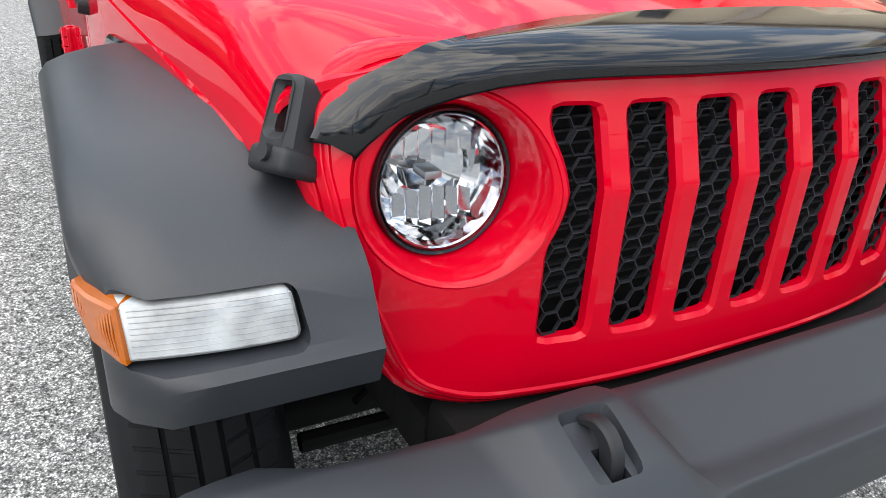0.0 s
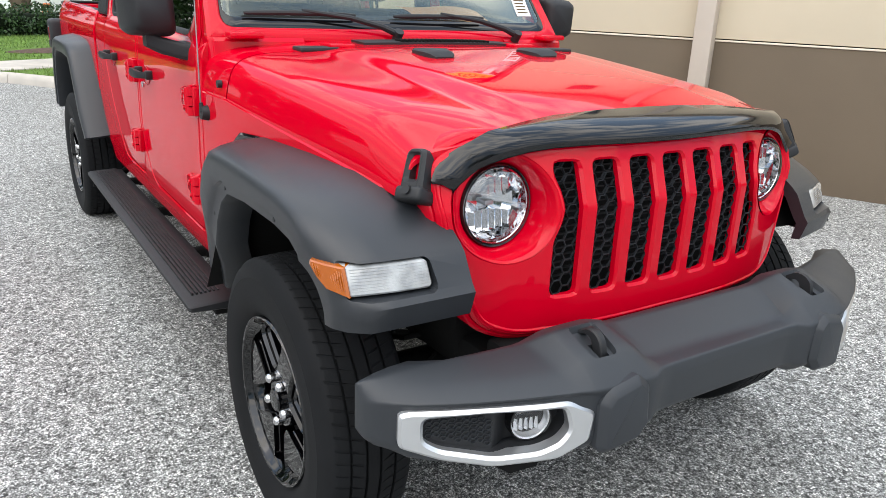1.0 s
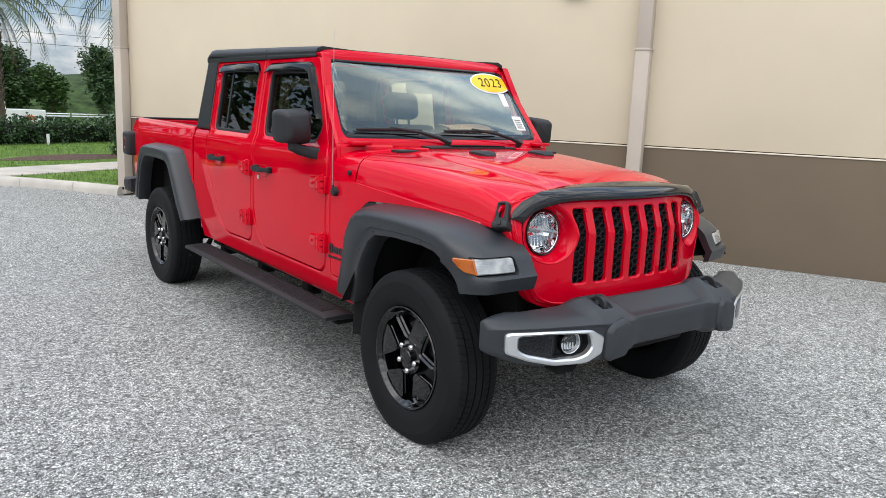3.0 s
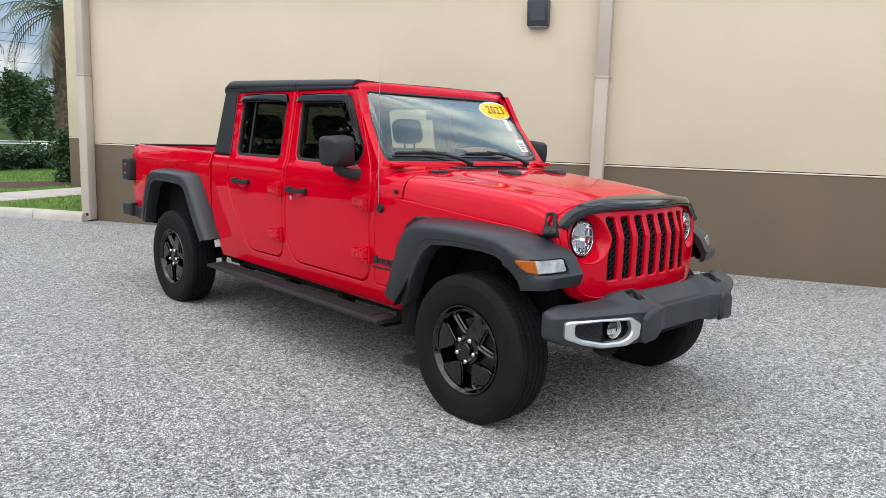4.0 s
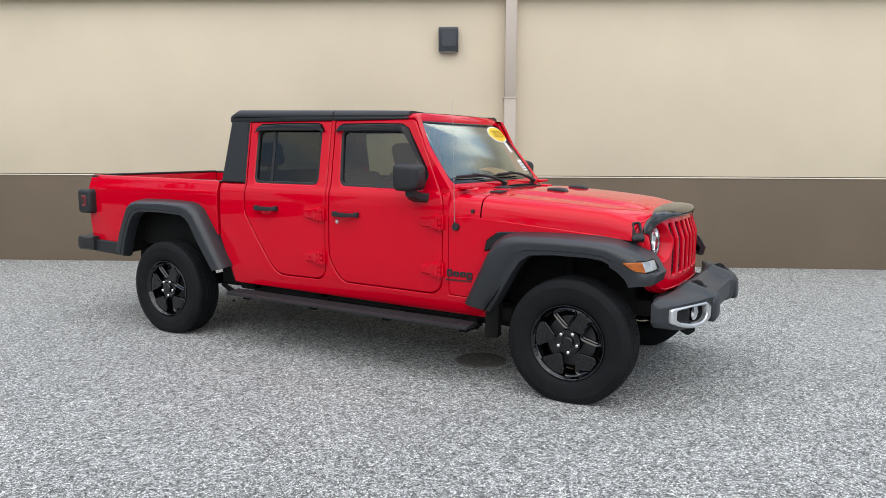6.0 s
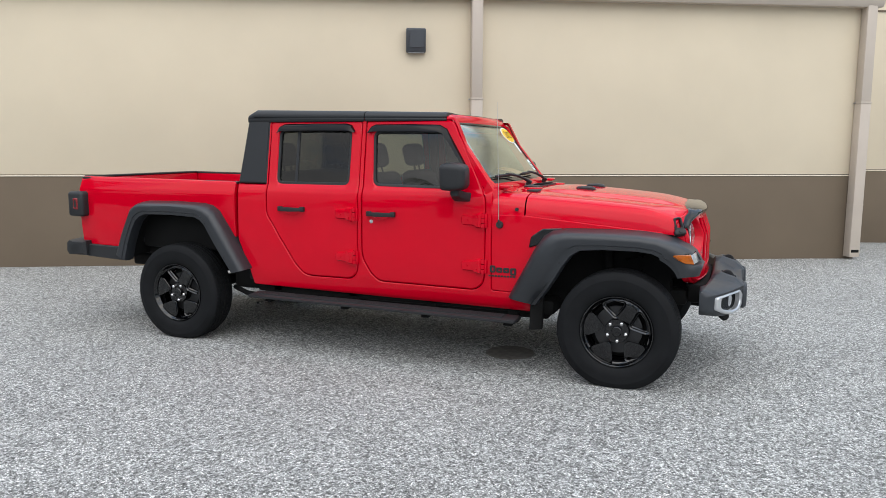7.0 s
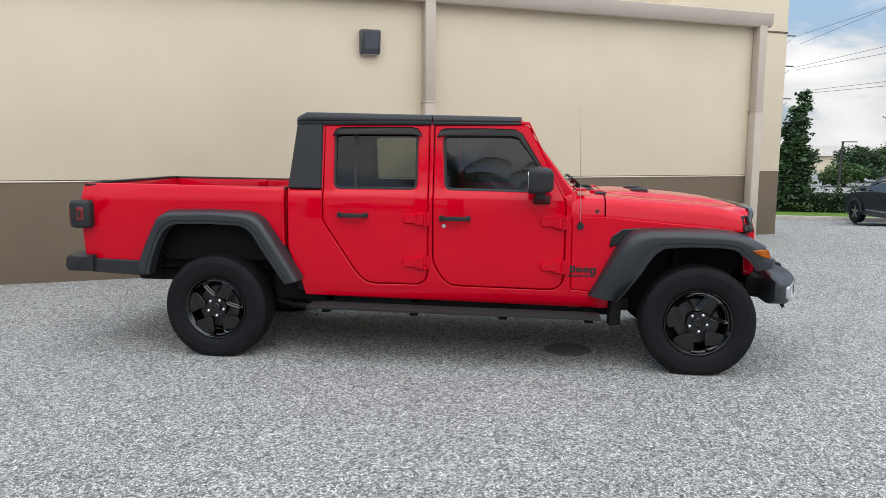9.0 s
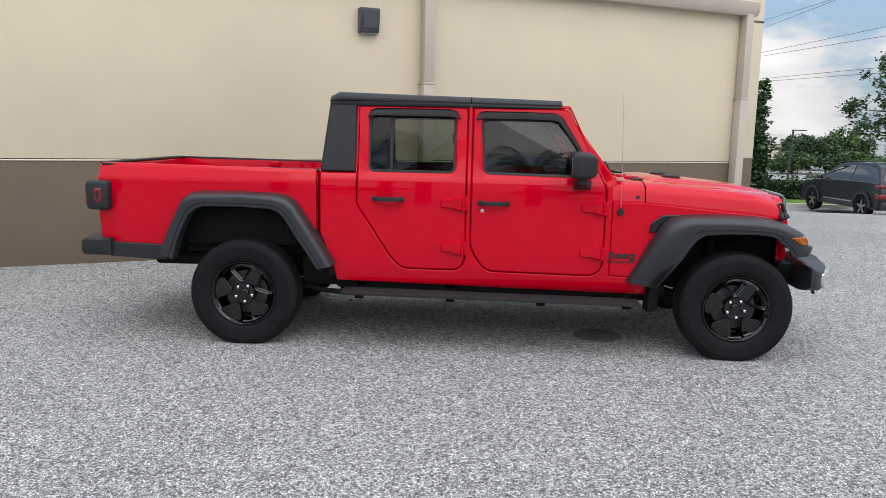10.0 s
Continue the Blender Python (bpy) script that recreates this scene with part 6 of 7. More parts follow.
def seat(y, x, w, name):
    bm = bmesh.new()
    box(bm, x - 0.25, x + 0.27, y - w, y + w, 0.72, 0.88, 0.05, 3)
    lean = Matrix.Translation((x - 0.24, y, 0.86)) @ pose(0, 0, 0, 0, -14, 0)
    box(bm, -0.07, 0.07, -w, w, 0.0, 0.50, 0.055, 3, at=lean)
    box(bm, x - 0.22, x + 0.22, y - w + 0.05, y + w - 0.05, 0.58, 0.74, 0.01)
    ob = part(name, bm, CABIN, truck, "charcoal cloth seat", smooth=50)
    for hy in ((0,) if w < 0.3 else (-0.42, 0.42)):
        bm = bmesh.new()
        box(bm, -0.06, 0.06, hy - 0.13, hy + 0.13, 0.54, 0.73, 0.05, 4, at=lean)
        for q in (-0.05, 0.05):
            tube(bm, [lean @ Vector((0, hy + q, 0.46)), lean @ Vector((0, hy + q, 0.58))], 0.008, 8)
        part("headrest", bm, CABIN, ob, smooth=50)


seat(-0.37, -1.56, 0.25, "front_seat")
seat(0.37, -1.56, 0.25, "front_seat")
seat(0.0, -2.36, 0.64, "rear_seat")
bm = bmesh.new()
box(bm, -1.23, -1.20, -0.10, 0.10, 1.555, 1.618, 0.018, 3)
part("inner_mirror", bm, TEXTURED_BLACK, truck)
bm = bmesh.new()
box(bm, -2.88, -1.26, -0.66, 0.66, 1.735, 1.755, 0.005)
part("headliner", bm, CABIN, truck)
for s in (-1, 1):
    bm = bmesh.new()
    tube(bm, [(-1.27, s * 0.60, 1.69), (-1.9, s * 0.63, 1.725), (-2.75, s * 0.63, 1.72), (-2.82, s * 0.66, 1.2)], 0.035, 8)
    tube(bm, [(-1.885, s * 0.64, 1.72), (-1.885, s * 0.70, 1.2), (-1.885, s * 0.72, 0.6)], 0.05, 8)
    part("roll_bar", bm, CABIN, truck)

# ---- lawn, kerb, path beside the building (in the building's axes) ----
KERB = [(-8.10, 4.36), (-9.0, 4.30), (-10.0, 4.14), (-11.0, 3.84), (-12.5, 3.2), (-15.0, 1.8), (-20.0, -2.0), (-40.0, -20.0), (-70.0, -50.0)]


def kerb_normals():
    out = []
    for i, p in enumerate(KERB):
        a, b = Vector(KERB[max(0, i - 1)]), Vector(KERB[min(len(KERB) - 1, i + 1)])
        t = (b - a).normalized()
        out.append(Vector((t.y, -t.x)) if t.x < 0 and t.y > 0 else Vector((t.y, -t.x)))
    return out


def build_verge():
    nn = kerb_normals()
    nn = [n if n.y > 0 else -n for n in nn]
    for i in range(len(KERB) - 1):
        bm = bmesh.new()
        rings = []
        for j in (i, i + 1):
            p, n = Vector(KERB[j]), nn[j]
            g = Vector(KERB[i + 1]) - Vector(KERB[i])
            off = g.normalized() * (0.004 if j == i else -0.004)
            rings.append([Vector((*(p + off + n * d), z)) for d, z in ((0.0, -0.2), (0.015, 0.06), (0.035, 0.115), (0.065, 0.135), (0.17, 0.135), (0.17, -0.2))])
        loft(bm, rings)
        ob = structure("kerb", bm, CONCRETE, "pale weathered concrete kerb", "kerb")
    bm = bmesh.new()
    inner = [Vector(p) + n * 0.172 for p, n in zip(KERB, nn)]
    z = 0.118
    front = [bm.verts.new((p.x, p.y, z)) for p in inner]
    far = [bm.verts.new((min(p.x, -8.1), 40.0, z)) for p in inner]
    for i in range(len(inner) - 1):
        steps = 14
        col0 = [front[i]] + [bm.verts.new(front[i].co.lerp(far[i].co, (k / steps) ** 2)) for k in range(1, steps)] + [far[i]]
        col1 = [front[i + 1]] + [bm.verts.new(front[i + 1].co.lerp(far[i + 1].co, (k / steps) ** 2)) for k in range(1, steps)] + [far[i + 1]]
        for k in range(steps):
            bm.faces.new((col0[k], col1[k], col1[k + 1], col0[k + 1]))
    bmesh.ops.remove_doubles(bm, verts=bm.verts, dist=1e-4)
    bmesh.ops.subdivide_edges(bm, edges=bm.edges[:], cuts=2, use_grid_fill=True)
    for v in bm.verts:
        p = R @ v.co
        v.co.z = z + (ground_z(p.x, 0.0) if p.x < -20 else 0.0)
    structure("lawn", bm, LAWN, "mown green lawn behind the kerb", "lawn")
    for k in range(5):
        bm = bmesh.new()
        y0 = 4.15 + 1.6 * k
        box(bm, -11.75, -10.45, y0 + (0.0 if k else 0.02), y0 + 1.592, -0.1, 0.134, 0.006)
        structure("path_slab", bm, CONCRETE, "pale concrete path slab", "pavement")
    bm = bmesh.new()
    ring = [Vector((-13.25 + (0.75 + 0.08 * math.sin(3 * a)) * math.cos(a), 7.7 + (1.5 + 0.12 * math.cos(4 * a)) * math.sin(a), 0.125)) for a in (2 * math.pi * k / 28 for k in range(28))]
    loft(bm, [[p - Vector((0, 0, 0.06)) for p in ring], ring, [Vector((-13.25, 7.7, 0.17)).lerp(p, 0.6) for p in ring]])
    structure("mulch_bed", bm, MULCH, "dark bark mulch bed in the lawn", "mulch")


build_verge()


def build_grass():
    """Short blades near the kerb, where the lawn is seen closest."""
    rng = np.random.default_rng(4)
    n = 26000
    s = rng.uniform(-18.5, -8.2, n)
    d = rng.uniform(3.0, 13.0, n)
    edge = np.interp(-s, [-k[0] for k in KERB], [k[1] for k in KERB]) + 0.19
    ok = (d > edge) & ~((s > -11.8) & (s < -10.4)) & ~((s > -8.3)) & ~(((s + 13.25) / 0.8) ** 2 + ((d - 7.7) / 1.55) ** 2 < 1) & ~((s > -11.9) & (d > 8.0))
    s, d = s[ok], d[ok]
    n = len(s)
    h, w, a = rng.uniform(0.03, 0.07, n), rng.uniform(0.004, 0.009, n), rng.uniform(0, 2 * np.pi, n)
    lean = rng.uniform(-0.03, 0.03, (n, 2))
    v = np.empty((n, 3, 3))
    v[:, 0] = np.stack([s - w * np.cos(a), d - w * np.sin(a), np.full(n, 0.116)], 1)
    v[:, 1] = np.stack([s + w * np.cos(a), d + w * np.sin(a), np.full(n, 0.116)], 1)
    v[:, 2] = np.stack([s + lean[:, 0], d + lean[:, 1], 0.116 + h], 1)
    me = bpy.data.meshes.new("grass")
    me.from_pydata(v.reshape(-1, 3).tolist(), [], np.arange(3 * n).reshape(-1, 3).tolist())
    me.materials.append(LEAF_GRASS)
    ob = new("grass", me)
    ob.matrix_world = R
    tagged(ob, "short green grass blades on the lawn", "grass", kind="stuff")


LEAF_GRASS = leaf_material("grass blades", (0.06, 0.12, 0.018), (0.17, 0.27, 0.055), 1.5)
build_grass()

# ---- trees and hedges ----


def leaf_mesh(centres, size, rng, flat=0.35):
    """Small folded leaves at the given points: two triangles each, turned at random."""
    n = len(centres)
    ax = rng.normal(size=(n, 3))
    ax[:, 2] *= flat
    ax /= np.linalg.norm(ax, axis=1)[:, None]
    up = rng.normal(size=(n, 3))
    side = np.cross(ax, up)
    side /= np.linalg.norm(side, axis=1)[:, None] + 1e-9
    nrm = np.cross(ax, side)
    ln = size * rng.uniform(0.6, 1.3, n)[:, None]
    c = np.asarray(centres)
    v = np.stack([c - ax * ln * 0.5, c + side * ln * 0.26 + nrm * ln * 0.08, c + ax * ln * 0.5, c - side * ln * 0.26 + nrm * ln * 0.08], 1)
    return v.reshape(-1, 3), np.arange(4 * n).reshape(-1, 4)


def crown_points(blobs, n, rng, rough=0.35):
    """Points in clumps scattered over several uneven lumps, with gaps between."""
    vol = np.array([b[3] * b[4] * b[5] for b in blobs]) ** 0.66
    out = []
    for b, share in zip(blobs, vol / vol.sum()):
        m = max(8, int(n * share / 24))
        d = rng.normal(size=(m, 3))
        d /= np.linalg.norm(d, axis=1)[:, None]
        r = rng.uniform(0.45, 1.0, m) ** 0.5 * (1 + rough * np.sin(5 * d[:, 0] + 3 * d[:, 2]) * np.cos(4 * d[:, 1] + b[0]) * 0.6)
        cl = np.array(b[:3]) + d * r[:, None] * np.array(b[3:6])
        spread = 0.16 * min(b[3:6]) + 0.05
        out.append((cl[:, None, :] + rng.normal(size=(m, 24, 3)) * spread).reshape(-1, 3))
    return np.concatenate(out)


def tree(name, at, trunk, blobs, leaves, size, material, label, seed, category="tree", group=""):
    rng = np.random.default_rng(seed)
    root = thing(name, label, category, at, group)
    bm = bmesh.new()
    h, r = trunk
    tube(bm, [(0, 0, -0.3), (0.01, 0.0, h * 0.3), (0.03, -0.02, h * 0.7), (0.0, 0.02, h)], [r * 1.25, r, r * 0.8, r * 0.5], 9)
    part("trunk", bm, BARK, root)
    for b in blobs:
        bm = bmesh.new()
        base = Vector((0, 0, min(h * 0.9, max(0.3, b[2] - b[5]))))
        tip = Vector(b[:3])
        tube(bm, [base, base.lerp(tip, 0.5) + Vector((0, 0, 0.06 * h)), tip], [r * 0.5, r * 0.3, r * 0.08], 6)
        part("limb", bm, BARK, root)
    v, f = leaf_mesh(crown_points(blobs, leaves, rng), size, rng)
    me = bpy.data.meshes.new("crown")
    me.from_pydata(v.tolist(), [], f.tolist())
    me.materials.append(material)
    crown = new("crown", me)
    crown.parent = root
    tagged(crown, "leafy crown", kind="stuff")
    return root


def round_tree(name, x, y, h, w, seed, leaves=5000, size=0.32, material=None, label="broad leafy green tree with uneven crown", z=0.0, group="far trees"):
    rng = random.Random(seed)
    blobs = []
    for k in range(9):
        a, q = rng.uniform(0, 6.28), rng.uniform(0.15, 0.62)
        zz = h * rng.uniform(0.24, 0.82)
        blobs.append((w * q * math.cos(a), w * q * math.sin(a), zz, w * rng.uniform(0.3, 0.5), w * rng.uniform(0.3, 0.5), h * rng.uniform(0.13, 0.22)))
    return tree(name, pose(x, y, z, 0, 0, rng.uniform(0, 360)), (h * 0.6, 0.05 * h ** 0.8), blobs, leaves, size, material or LEAF, label, seed, group=group)


def palm(x, y, h, seed, z=0.0, fronds=26, length=2.5, dry=9):
    rng = random.Random(seed)
    root = thing("palm_tree", "palm tree with rough brown trunk and drooping fronds", "palm tree", pose(x, y, z), "palm trees")
    bm = bmesh.new()
    tube(bm, [(0, 0, -0.3), (0.02, 0, h * 0.5), (0, 0.02, h)], [0.27, 0.23, 0.27], 12)
    part("trunk", bm, BARK, root)
    bm = bmesh.new()
    for k in range(int(h * 34)):
        zz, a = 0.1 + k / 34.0, k * 2.4
        d = Vector((math.cos(a), math.sin(a), 0))
        t = Vector((-d.y, d.x, 0))
        p = d * 0.21 + Vector((0, 0, zz))
        loft(bm, [[p - t * 0.07, p + t * 0.07, p + t * 0.06 + d * 0.05, p - t * 0.06 + d * 0.05], [p - t * 0.035 + d * 0.075 + Vector((0, 0, 0.15)), p + t * 0.035 + d * 0.075 + Vector((0, 0, 0.15)), p + t * 0.03 + d * 0.10 + Vector((0, 0, 0.15)), p - t * 0.03 + d * 0.10 + Vector((0, 0, 0.15))]])
    tagged(part("old_leaf_sheath", bm, BARK, root, "rough sheath of old leaf stubs"), kind="stuff")
    for k in range(fronds + dry):
        old = k >= fronds
        a = k * 2.4 + rng.uniform(-0.2, 0.2)
        lift = rng.uniform(-0.35, 1.25) if not old else rng.uniform(-1.5, -0.9)
        ln = length * rng.uniform(0.8, 1.1) * (0.75 if old else 1)
        bm = bmesh.new()
        pts = []
        p, ang = Vector((0, 0, h)), lift
        for j in range(13):
            pts.append(p.copy())
            p = p + Vector((math.cos(a) * math.cos(ang), math.sin(a) * math.cos(ang), math.sin(ang))) * ln / 12
            ang -= 0.13 if not old else 0.04
        tube(bm, pts, [0.022 - 0.0013 * j for j in range(13)], 5)
        for j in range(2, 25):
            u = j / 2
            i = min(11, int(u))
            q = pts[i].lerp(pts[i + 1], u - i)
            d = (pts[i + 1] - pts[i]).normalized()
            sd = d.cross(Vector((0, 0, 1)))
            sd = sd.normalized() if sd.length > 0.01 else Vector((1, 0, 0))
            for sg in (-1, 1):
                tip = q + (sd * sg * 0.75 + d * 0.55 - Vector((0, 0, 0.35 + 0.3 * rng.random()))) * (0.48 * (1 - 0.5 * abs(u / 12 - 0.45)))
                w = d * 0.020
                vs = [bm.verts.new(c) for c in (q - w, q + w, q.lerp(tip, 0.6) + w * 0.8, tip)]
                bm.faces.new(vs)
        part("frond", bm, LEAF_DRY if old else LEAF_PALM, root, "dry hanging frond" if old else "")
    return root


def hedge(name, s0, s1, d0, d1, h, n, seed, material, label, z0=0.1, size=0.10):
    rng = np.random.default_rng(seed)
    root = thing(name, label, "hedge", R)
    m = n // 12
    p = np.stack([rng.uniform(s0, s1, m), rng.uniform(d0, d1, m), rng.uniform(0.05, 1, m)], 1)
    face = rng.integers(0, 4, m)
    p[face == 0, 1] = d0
    p[face == 1, 0] = s1
    p[face == 2, 2] = 1
    p[face == 3, 0] = s0
    top = h * (1 + 0.10 * np.sin(p[:, 0] * 2.7 + p[:, 1] * 1.9) + 0.05 * np.sin(p[:, 1] * 6.1))
    p[:, 2] = z0 + p[:, 2] * top
    c = (p[:, None, :] + rng.normal(size=(m, 12, 3)) * np.array([0.09, 0.09, 0.07])).reshape(-1, 3)
    v, f = leaf_mesh(c, size, rng, 1.0)
    me = bpy.data.meshes.new("leaves")
    me.from_pydata(v.tolist(), [], f.tolist())
    me.materials.append(material)
    ob = new("leaves", me)
    ob.parent = root
    tagged(ob, kind="stuff")
    # solid box; its near-black colour stands in for the shade between the leaves
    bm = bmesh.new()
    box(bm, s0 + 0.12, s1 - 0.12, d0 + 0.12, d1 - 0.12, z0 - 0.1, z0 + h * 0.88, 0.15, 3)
    part("inner_growth", bm, CORE_SHADE, root, "near-black core for the shade inside the hedge")
    return root


# tone of the hedge's inside, with its shade put into the colour
CORE_SHADE = plain("near-black core for the shade inside the hedge", (0.010, 0.016, 0.008), 0.95, vary=0.5, scale=9.0, spec=0.1)

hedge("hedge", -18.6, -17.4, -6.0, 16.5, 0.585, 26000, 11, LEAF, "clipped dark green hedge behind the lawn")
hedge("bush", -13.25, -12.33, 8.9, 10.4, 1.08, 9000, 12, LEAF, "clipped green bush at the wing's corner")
palm(-23.4, 0.42, 4.3, 21)
palm(-22.3, 4.05, 4.75, 22)
LOW = -0.80                             # the road beyond the hedge lies lower
for x, y, h, w, seed, leaves, size, mat in ((-55.0, 2.6, 7.0, 3.4, 31, 9000, 0.32, LEAF_MID), (-54.0, 5.4, 5.6, 2.2, 32, 7500, 0.27, LEAF_MID), (-53.0, 7.3, 4.3, 1.6, 33, 5000, 0.24, LEAF_LIGHT), (-52.0, 10.3, 6.2, 1.5, 34, 5000, 0.24, LEAF),
                                            (-53.0, -5.0, 8.2, 5.5, 35, 8000, 0.40, LEAF_MID), (-51.0, -13.0, 9.0, 6.0, 36, 7000, 0.42, LEAF), (-62.0, 14.0, 6.5, 4.0, 37, 5000, 0.36, LEAF_MID)):
    round_tree("oak_tree", x, y, h, w, seed, leaves, size, mat, "broad mid-green tree with drooping outline beside the road", LOW)


def build_hill():
    bm = bmesh.new()
    rings = []
    for y in range(-70, 75, 5):
        wob = 0.5 * math.sin(y * 0.31) + 0.3 * math.sin(y * 0.77)
        rings.append([Vector((x, y, z + (wob if z > 1 else 0))) for x, z in ((-74, -1.2), (-79, 0.8), (-84, 2.5), (-92, 3.6), (-114, 4.1), (-144, -1.2))])
    loft(bm, rings, False, False)
    structure_free("far_hill", bm, LEAF_HILL, "green overgrown bank behind the road", "hill")


def structure_free(name, bm, material, label, category):
    return tagged(link(name, bm, material), label, category, kind="structure")


LEAF_HILL = plain("overgrown bank", (0.036, 0.060, 0.020), 0.95, vary=0.6, scale=0.9, bump=0.8, grain=6.0, spec=0.1)
build_hill()
# guard rail along the far road
for y in range(-12, 28, 8):
    rail = thing("guard_rail", "grey steel guard rail beside the far road", "guard rail", pose(-51.0, y, -0.45), "guard rails")
    bm = bmesh.new()
    loft(bm, [[Vector((x, yy, z)) for x, z in ((0, 0.45), (0.05, 0.50), (0.02, 0.58), (0.05, 0.66), (0, 0.72), (-0.02, 0.58))] for yy in (-3.95, 3.95)])
    part("beam", bm, STEEL, rail)
    for q in (-3, 0, 3):
        bm = bmesh.new()
        box(bm, -0.12, -0.02, q - 0.06, q + 0.06, -0.7, 0.70, 0.01)
        part("post", bm, STEEL, rail)
for x, y in ((-45.0, 4.76), (-45.2, 3.3)):
    barrel = thing("traffic_barrel", "orange traffic barrel with pale bands", "traffic barrel", pose(x, y, -0.80), "traffic barrels")
    bm = bmesh.new()
    revolve(bm, [(0.02, 0.0), (0.29, 0.0), (0.29, 0.25), (0.25, 0.27), (0.25, 1.0), (0.05, 1.05)], 20, pose(0, 0, 0, 90, 0, 0), True)
    part("drum", bm, ORANGE, barrel)
    for z in (0.42, 0.74):
        bm = bmesh.new()
        revolve(bm, [(0.25, z - 0.06), (0.256, z - 0.06), (0.256, z + 0.06), (0.25, z + 0.06)], 20, pose(0, 0, 0, 90, 0, 0))
        part("band", bm, PAPER, barrel, "pale band")
stake = thing("marker_stake", "short white marker stake by the hedge", "stake", R @ Matrix.Translation((-17.2, 10.1, 0.1)))
bm = bmesh.new()
box(bm, -0.03, 0.03, -0.03, 0.03, -0.1, 0.30, 0.01)
part("stake_post", bm, PAPER, stake)

# ---- vehicles in the distance ----


def vehicle(name, label, at, paint, length, width, body, roof, wheels, wheel_r, clad, group=""):
    """body and roof: (x, z) outlines of the lower body and of the glasshouse."""
    root = thing(name, label, "car", at, group)
    hw = width / 2
    bm = bmesh.new()
    rings = []
    for y, k, dz in ((-hw, 0.985, 0.0), (-hw + 0.03, 1.0, 0.0), (hw - 0.03, 1.0, 0.0), (hw, 0.985, 0.0)):
        cx, cz = 0.0, 0.7
        rings.append([Vector((cx + (x - cx) * k, y, cz + (z - cz) * (0.97 if k < 1 else 1))) for x, z in body])
    loft(bm, rings)
    part("body", bm, paint, root, smooth=35)
    bm = bmesh.new()
    zb, zt = min(p[1] for p in roof), max(p[1] for p in roof)
    rings = []
    for s in (-1, 1):
        rings.append([Vector((x, s * (hw - 0.06 - 0.22 * (z - zb) / (zt - zb)), z)) for x, z in roof])
    loft(bm, rings)
    cab = part("glasshouse", bm, paint, root, smooth=35)
    # side glass and end glass
    cx = sum(p[0] for p in roof) / len(roof)
    for s in (-1, 1):
        win = [(cx + (x - cx) * 0.90, zb + 0.02 + (z - zb) * 0.80) for x, z in roof]
        xs = [p[0] for p in win]
        x0, x1 = min(xs), max(xs)
        mid = x0 + 0.46 * (x1 - x0)
        for a, b in ((x0, mid - 0.04), (mid + 0.04, x1)):
            bm = bmesh.new()
            panel(bm, win, [], lambda u, v, w: Vector((min(max(u, a), b), s * (hw - 0.06 - 0.22 * (v - zb) / (zt - zb) + 0.006 - w), v)), 0.01, 0.003)
            bmesh.ops.remove_doubles(bm, verts=bm.verts, dist=1e-4)
            part("side_window", bm, CAR_GLASS, cab, "dark side glass")
    for x0, s in ((max(p[0] for p in roof), 1), (min(p[0] for p in roof), -1)):
        low = [p for p in roof if abs(p[0] - x0) < 1e-6][0]
        top = sorted([p for p in roof if p[1] > zt - 0.12], key=lambda p: -s * p[0])[0]
        bm = bmesh.new()
        w0, w1 = hw - 0.14, hw - 0.36
        a, b = Vector((low[0], 0, low[1])).lerp(Vector((top[0], 0, top[1])), 0.12), Vector((low[0], 0, low[1])).lerp(Vector((top[0], 0, top[1])), 0.86)
        n = Vector((s * 0.012, 0, 0.010))
        loft(bm, [[a + n + Vector((0, -w0, 0)), a + n + Vector((0, w0, 0)), b + n + Vector((0, w1, 0)), b + n + Vector((0, -w1, 0))], [a - n + Vector((0, -w0, 0)), a - n + Vector((0, w0, 0)), b - n + Vector((0, w1, 0)), b - n + Vector((0, -w1, 0))]])
        part("end_window", bm, CAR_GLASS, cab, "dark end glass")
    for x in wheels:
        for s in (-1, 1):
            bm = bmesh.new()
            m = Matrix.Translation((x, s * (hw - 0.06), wheel_r))
            revolve(bm, [(wheel_r * 0.66, -0.10), (wheel_r * 0.96, -0.11), (wheel_r, -0.07), (wheel_r, 0.07), (wheel_r * 0.96, 0.11), (wheel_r * 0.66, 0.10)], 28, m)
            tyre = part("wheel", bm, RUBBER, root)
            bm = bmesh.new()
            revolve(bm, [(wheel_r * 0.66, -0.095), (wheel_r * 0.60, -0.05), (wheel_r * 0.60, 0.05), (wheel_r * 0.66, 0.095)], 28, m)
            revolve(bm, [(0.01, -0.03), (wheel_r * 0.6, -0.03)], 24, m)
            revolve(bm, [(0.01, 0.03), (wheel_r * 0.6, 0.03)], 24, m)
            part("barrel", bm, DARK, tyre)
            for k in range(5):
                bm = bmesh.new()
                th = 2 * math.pi * k / 5 + 0.3
                c, sn = math.cos(th), math.sin(th)
                w = 0.026 if clad else 0.045
                loft(bm, [[m @ Vector((r * c - q * sn, s * d, r * sn + q * c)) for q, d in ((-w, 0.04), (-w, 0.085), (w, 0.085), (w, 0.04))] for r in (0.02, wheel_r * 0.62)])
                part("spoke", bm, STEEL if clad else DARK_STEEL, tyre)
            if clad:
                bm = bmesh.new()
                arch = [(wheel_r * 1.12, 0.05), (wheel_r * 1.30, 0.05)]
                rings = []
                for k in range(13):
                    a = math.pi * k / 12
                    rings.append([m @ Vector((r * math.cos(a), s * d, r * math.sin(a) * 1.0)) for r, d in ((wheel_r * 1.08, 0.10), (wheel_r * 1.08, 0.118), (wheel_r * 1.34, 0.118), (wheel_r * 1.34, 0.09))])
                loft(bm, rings)
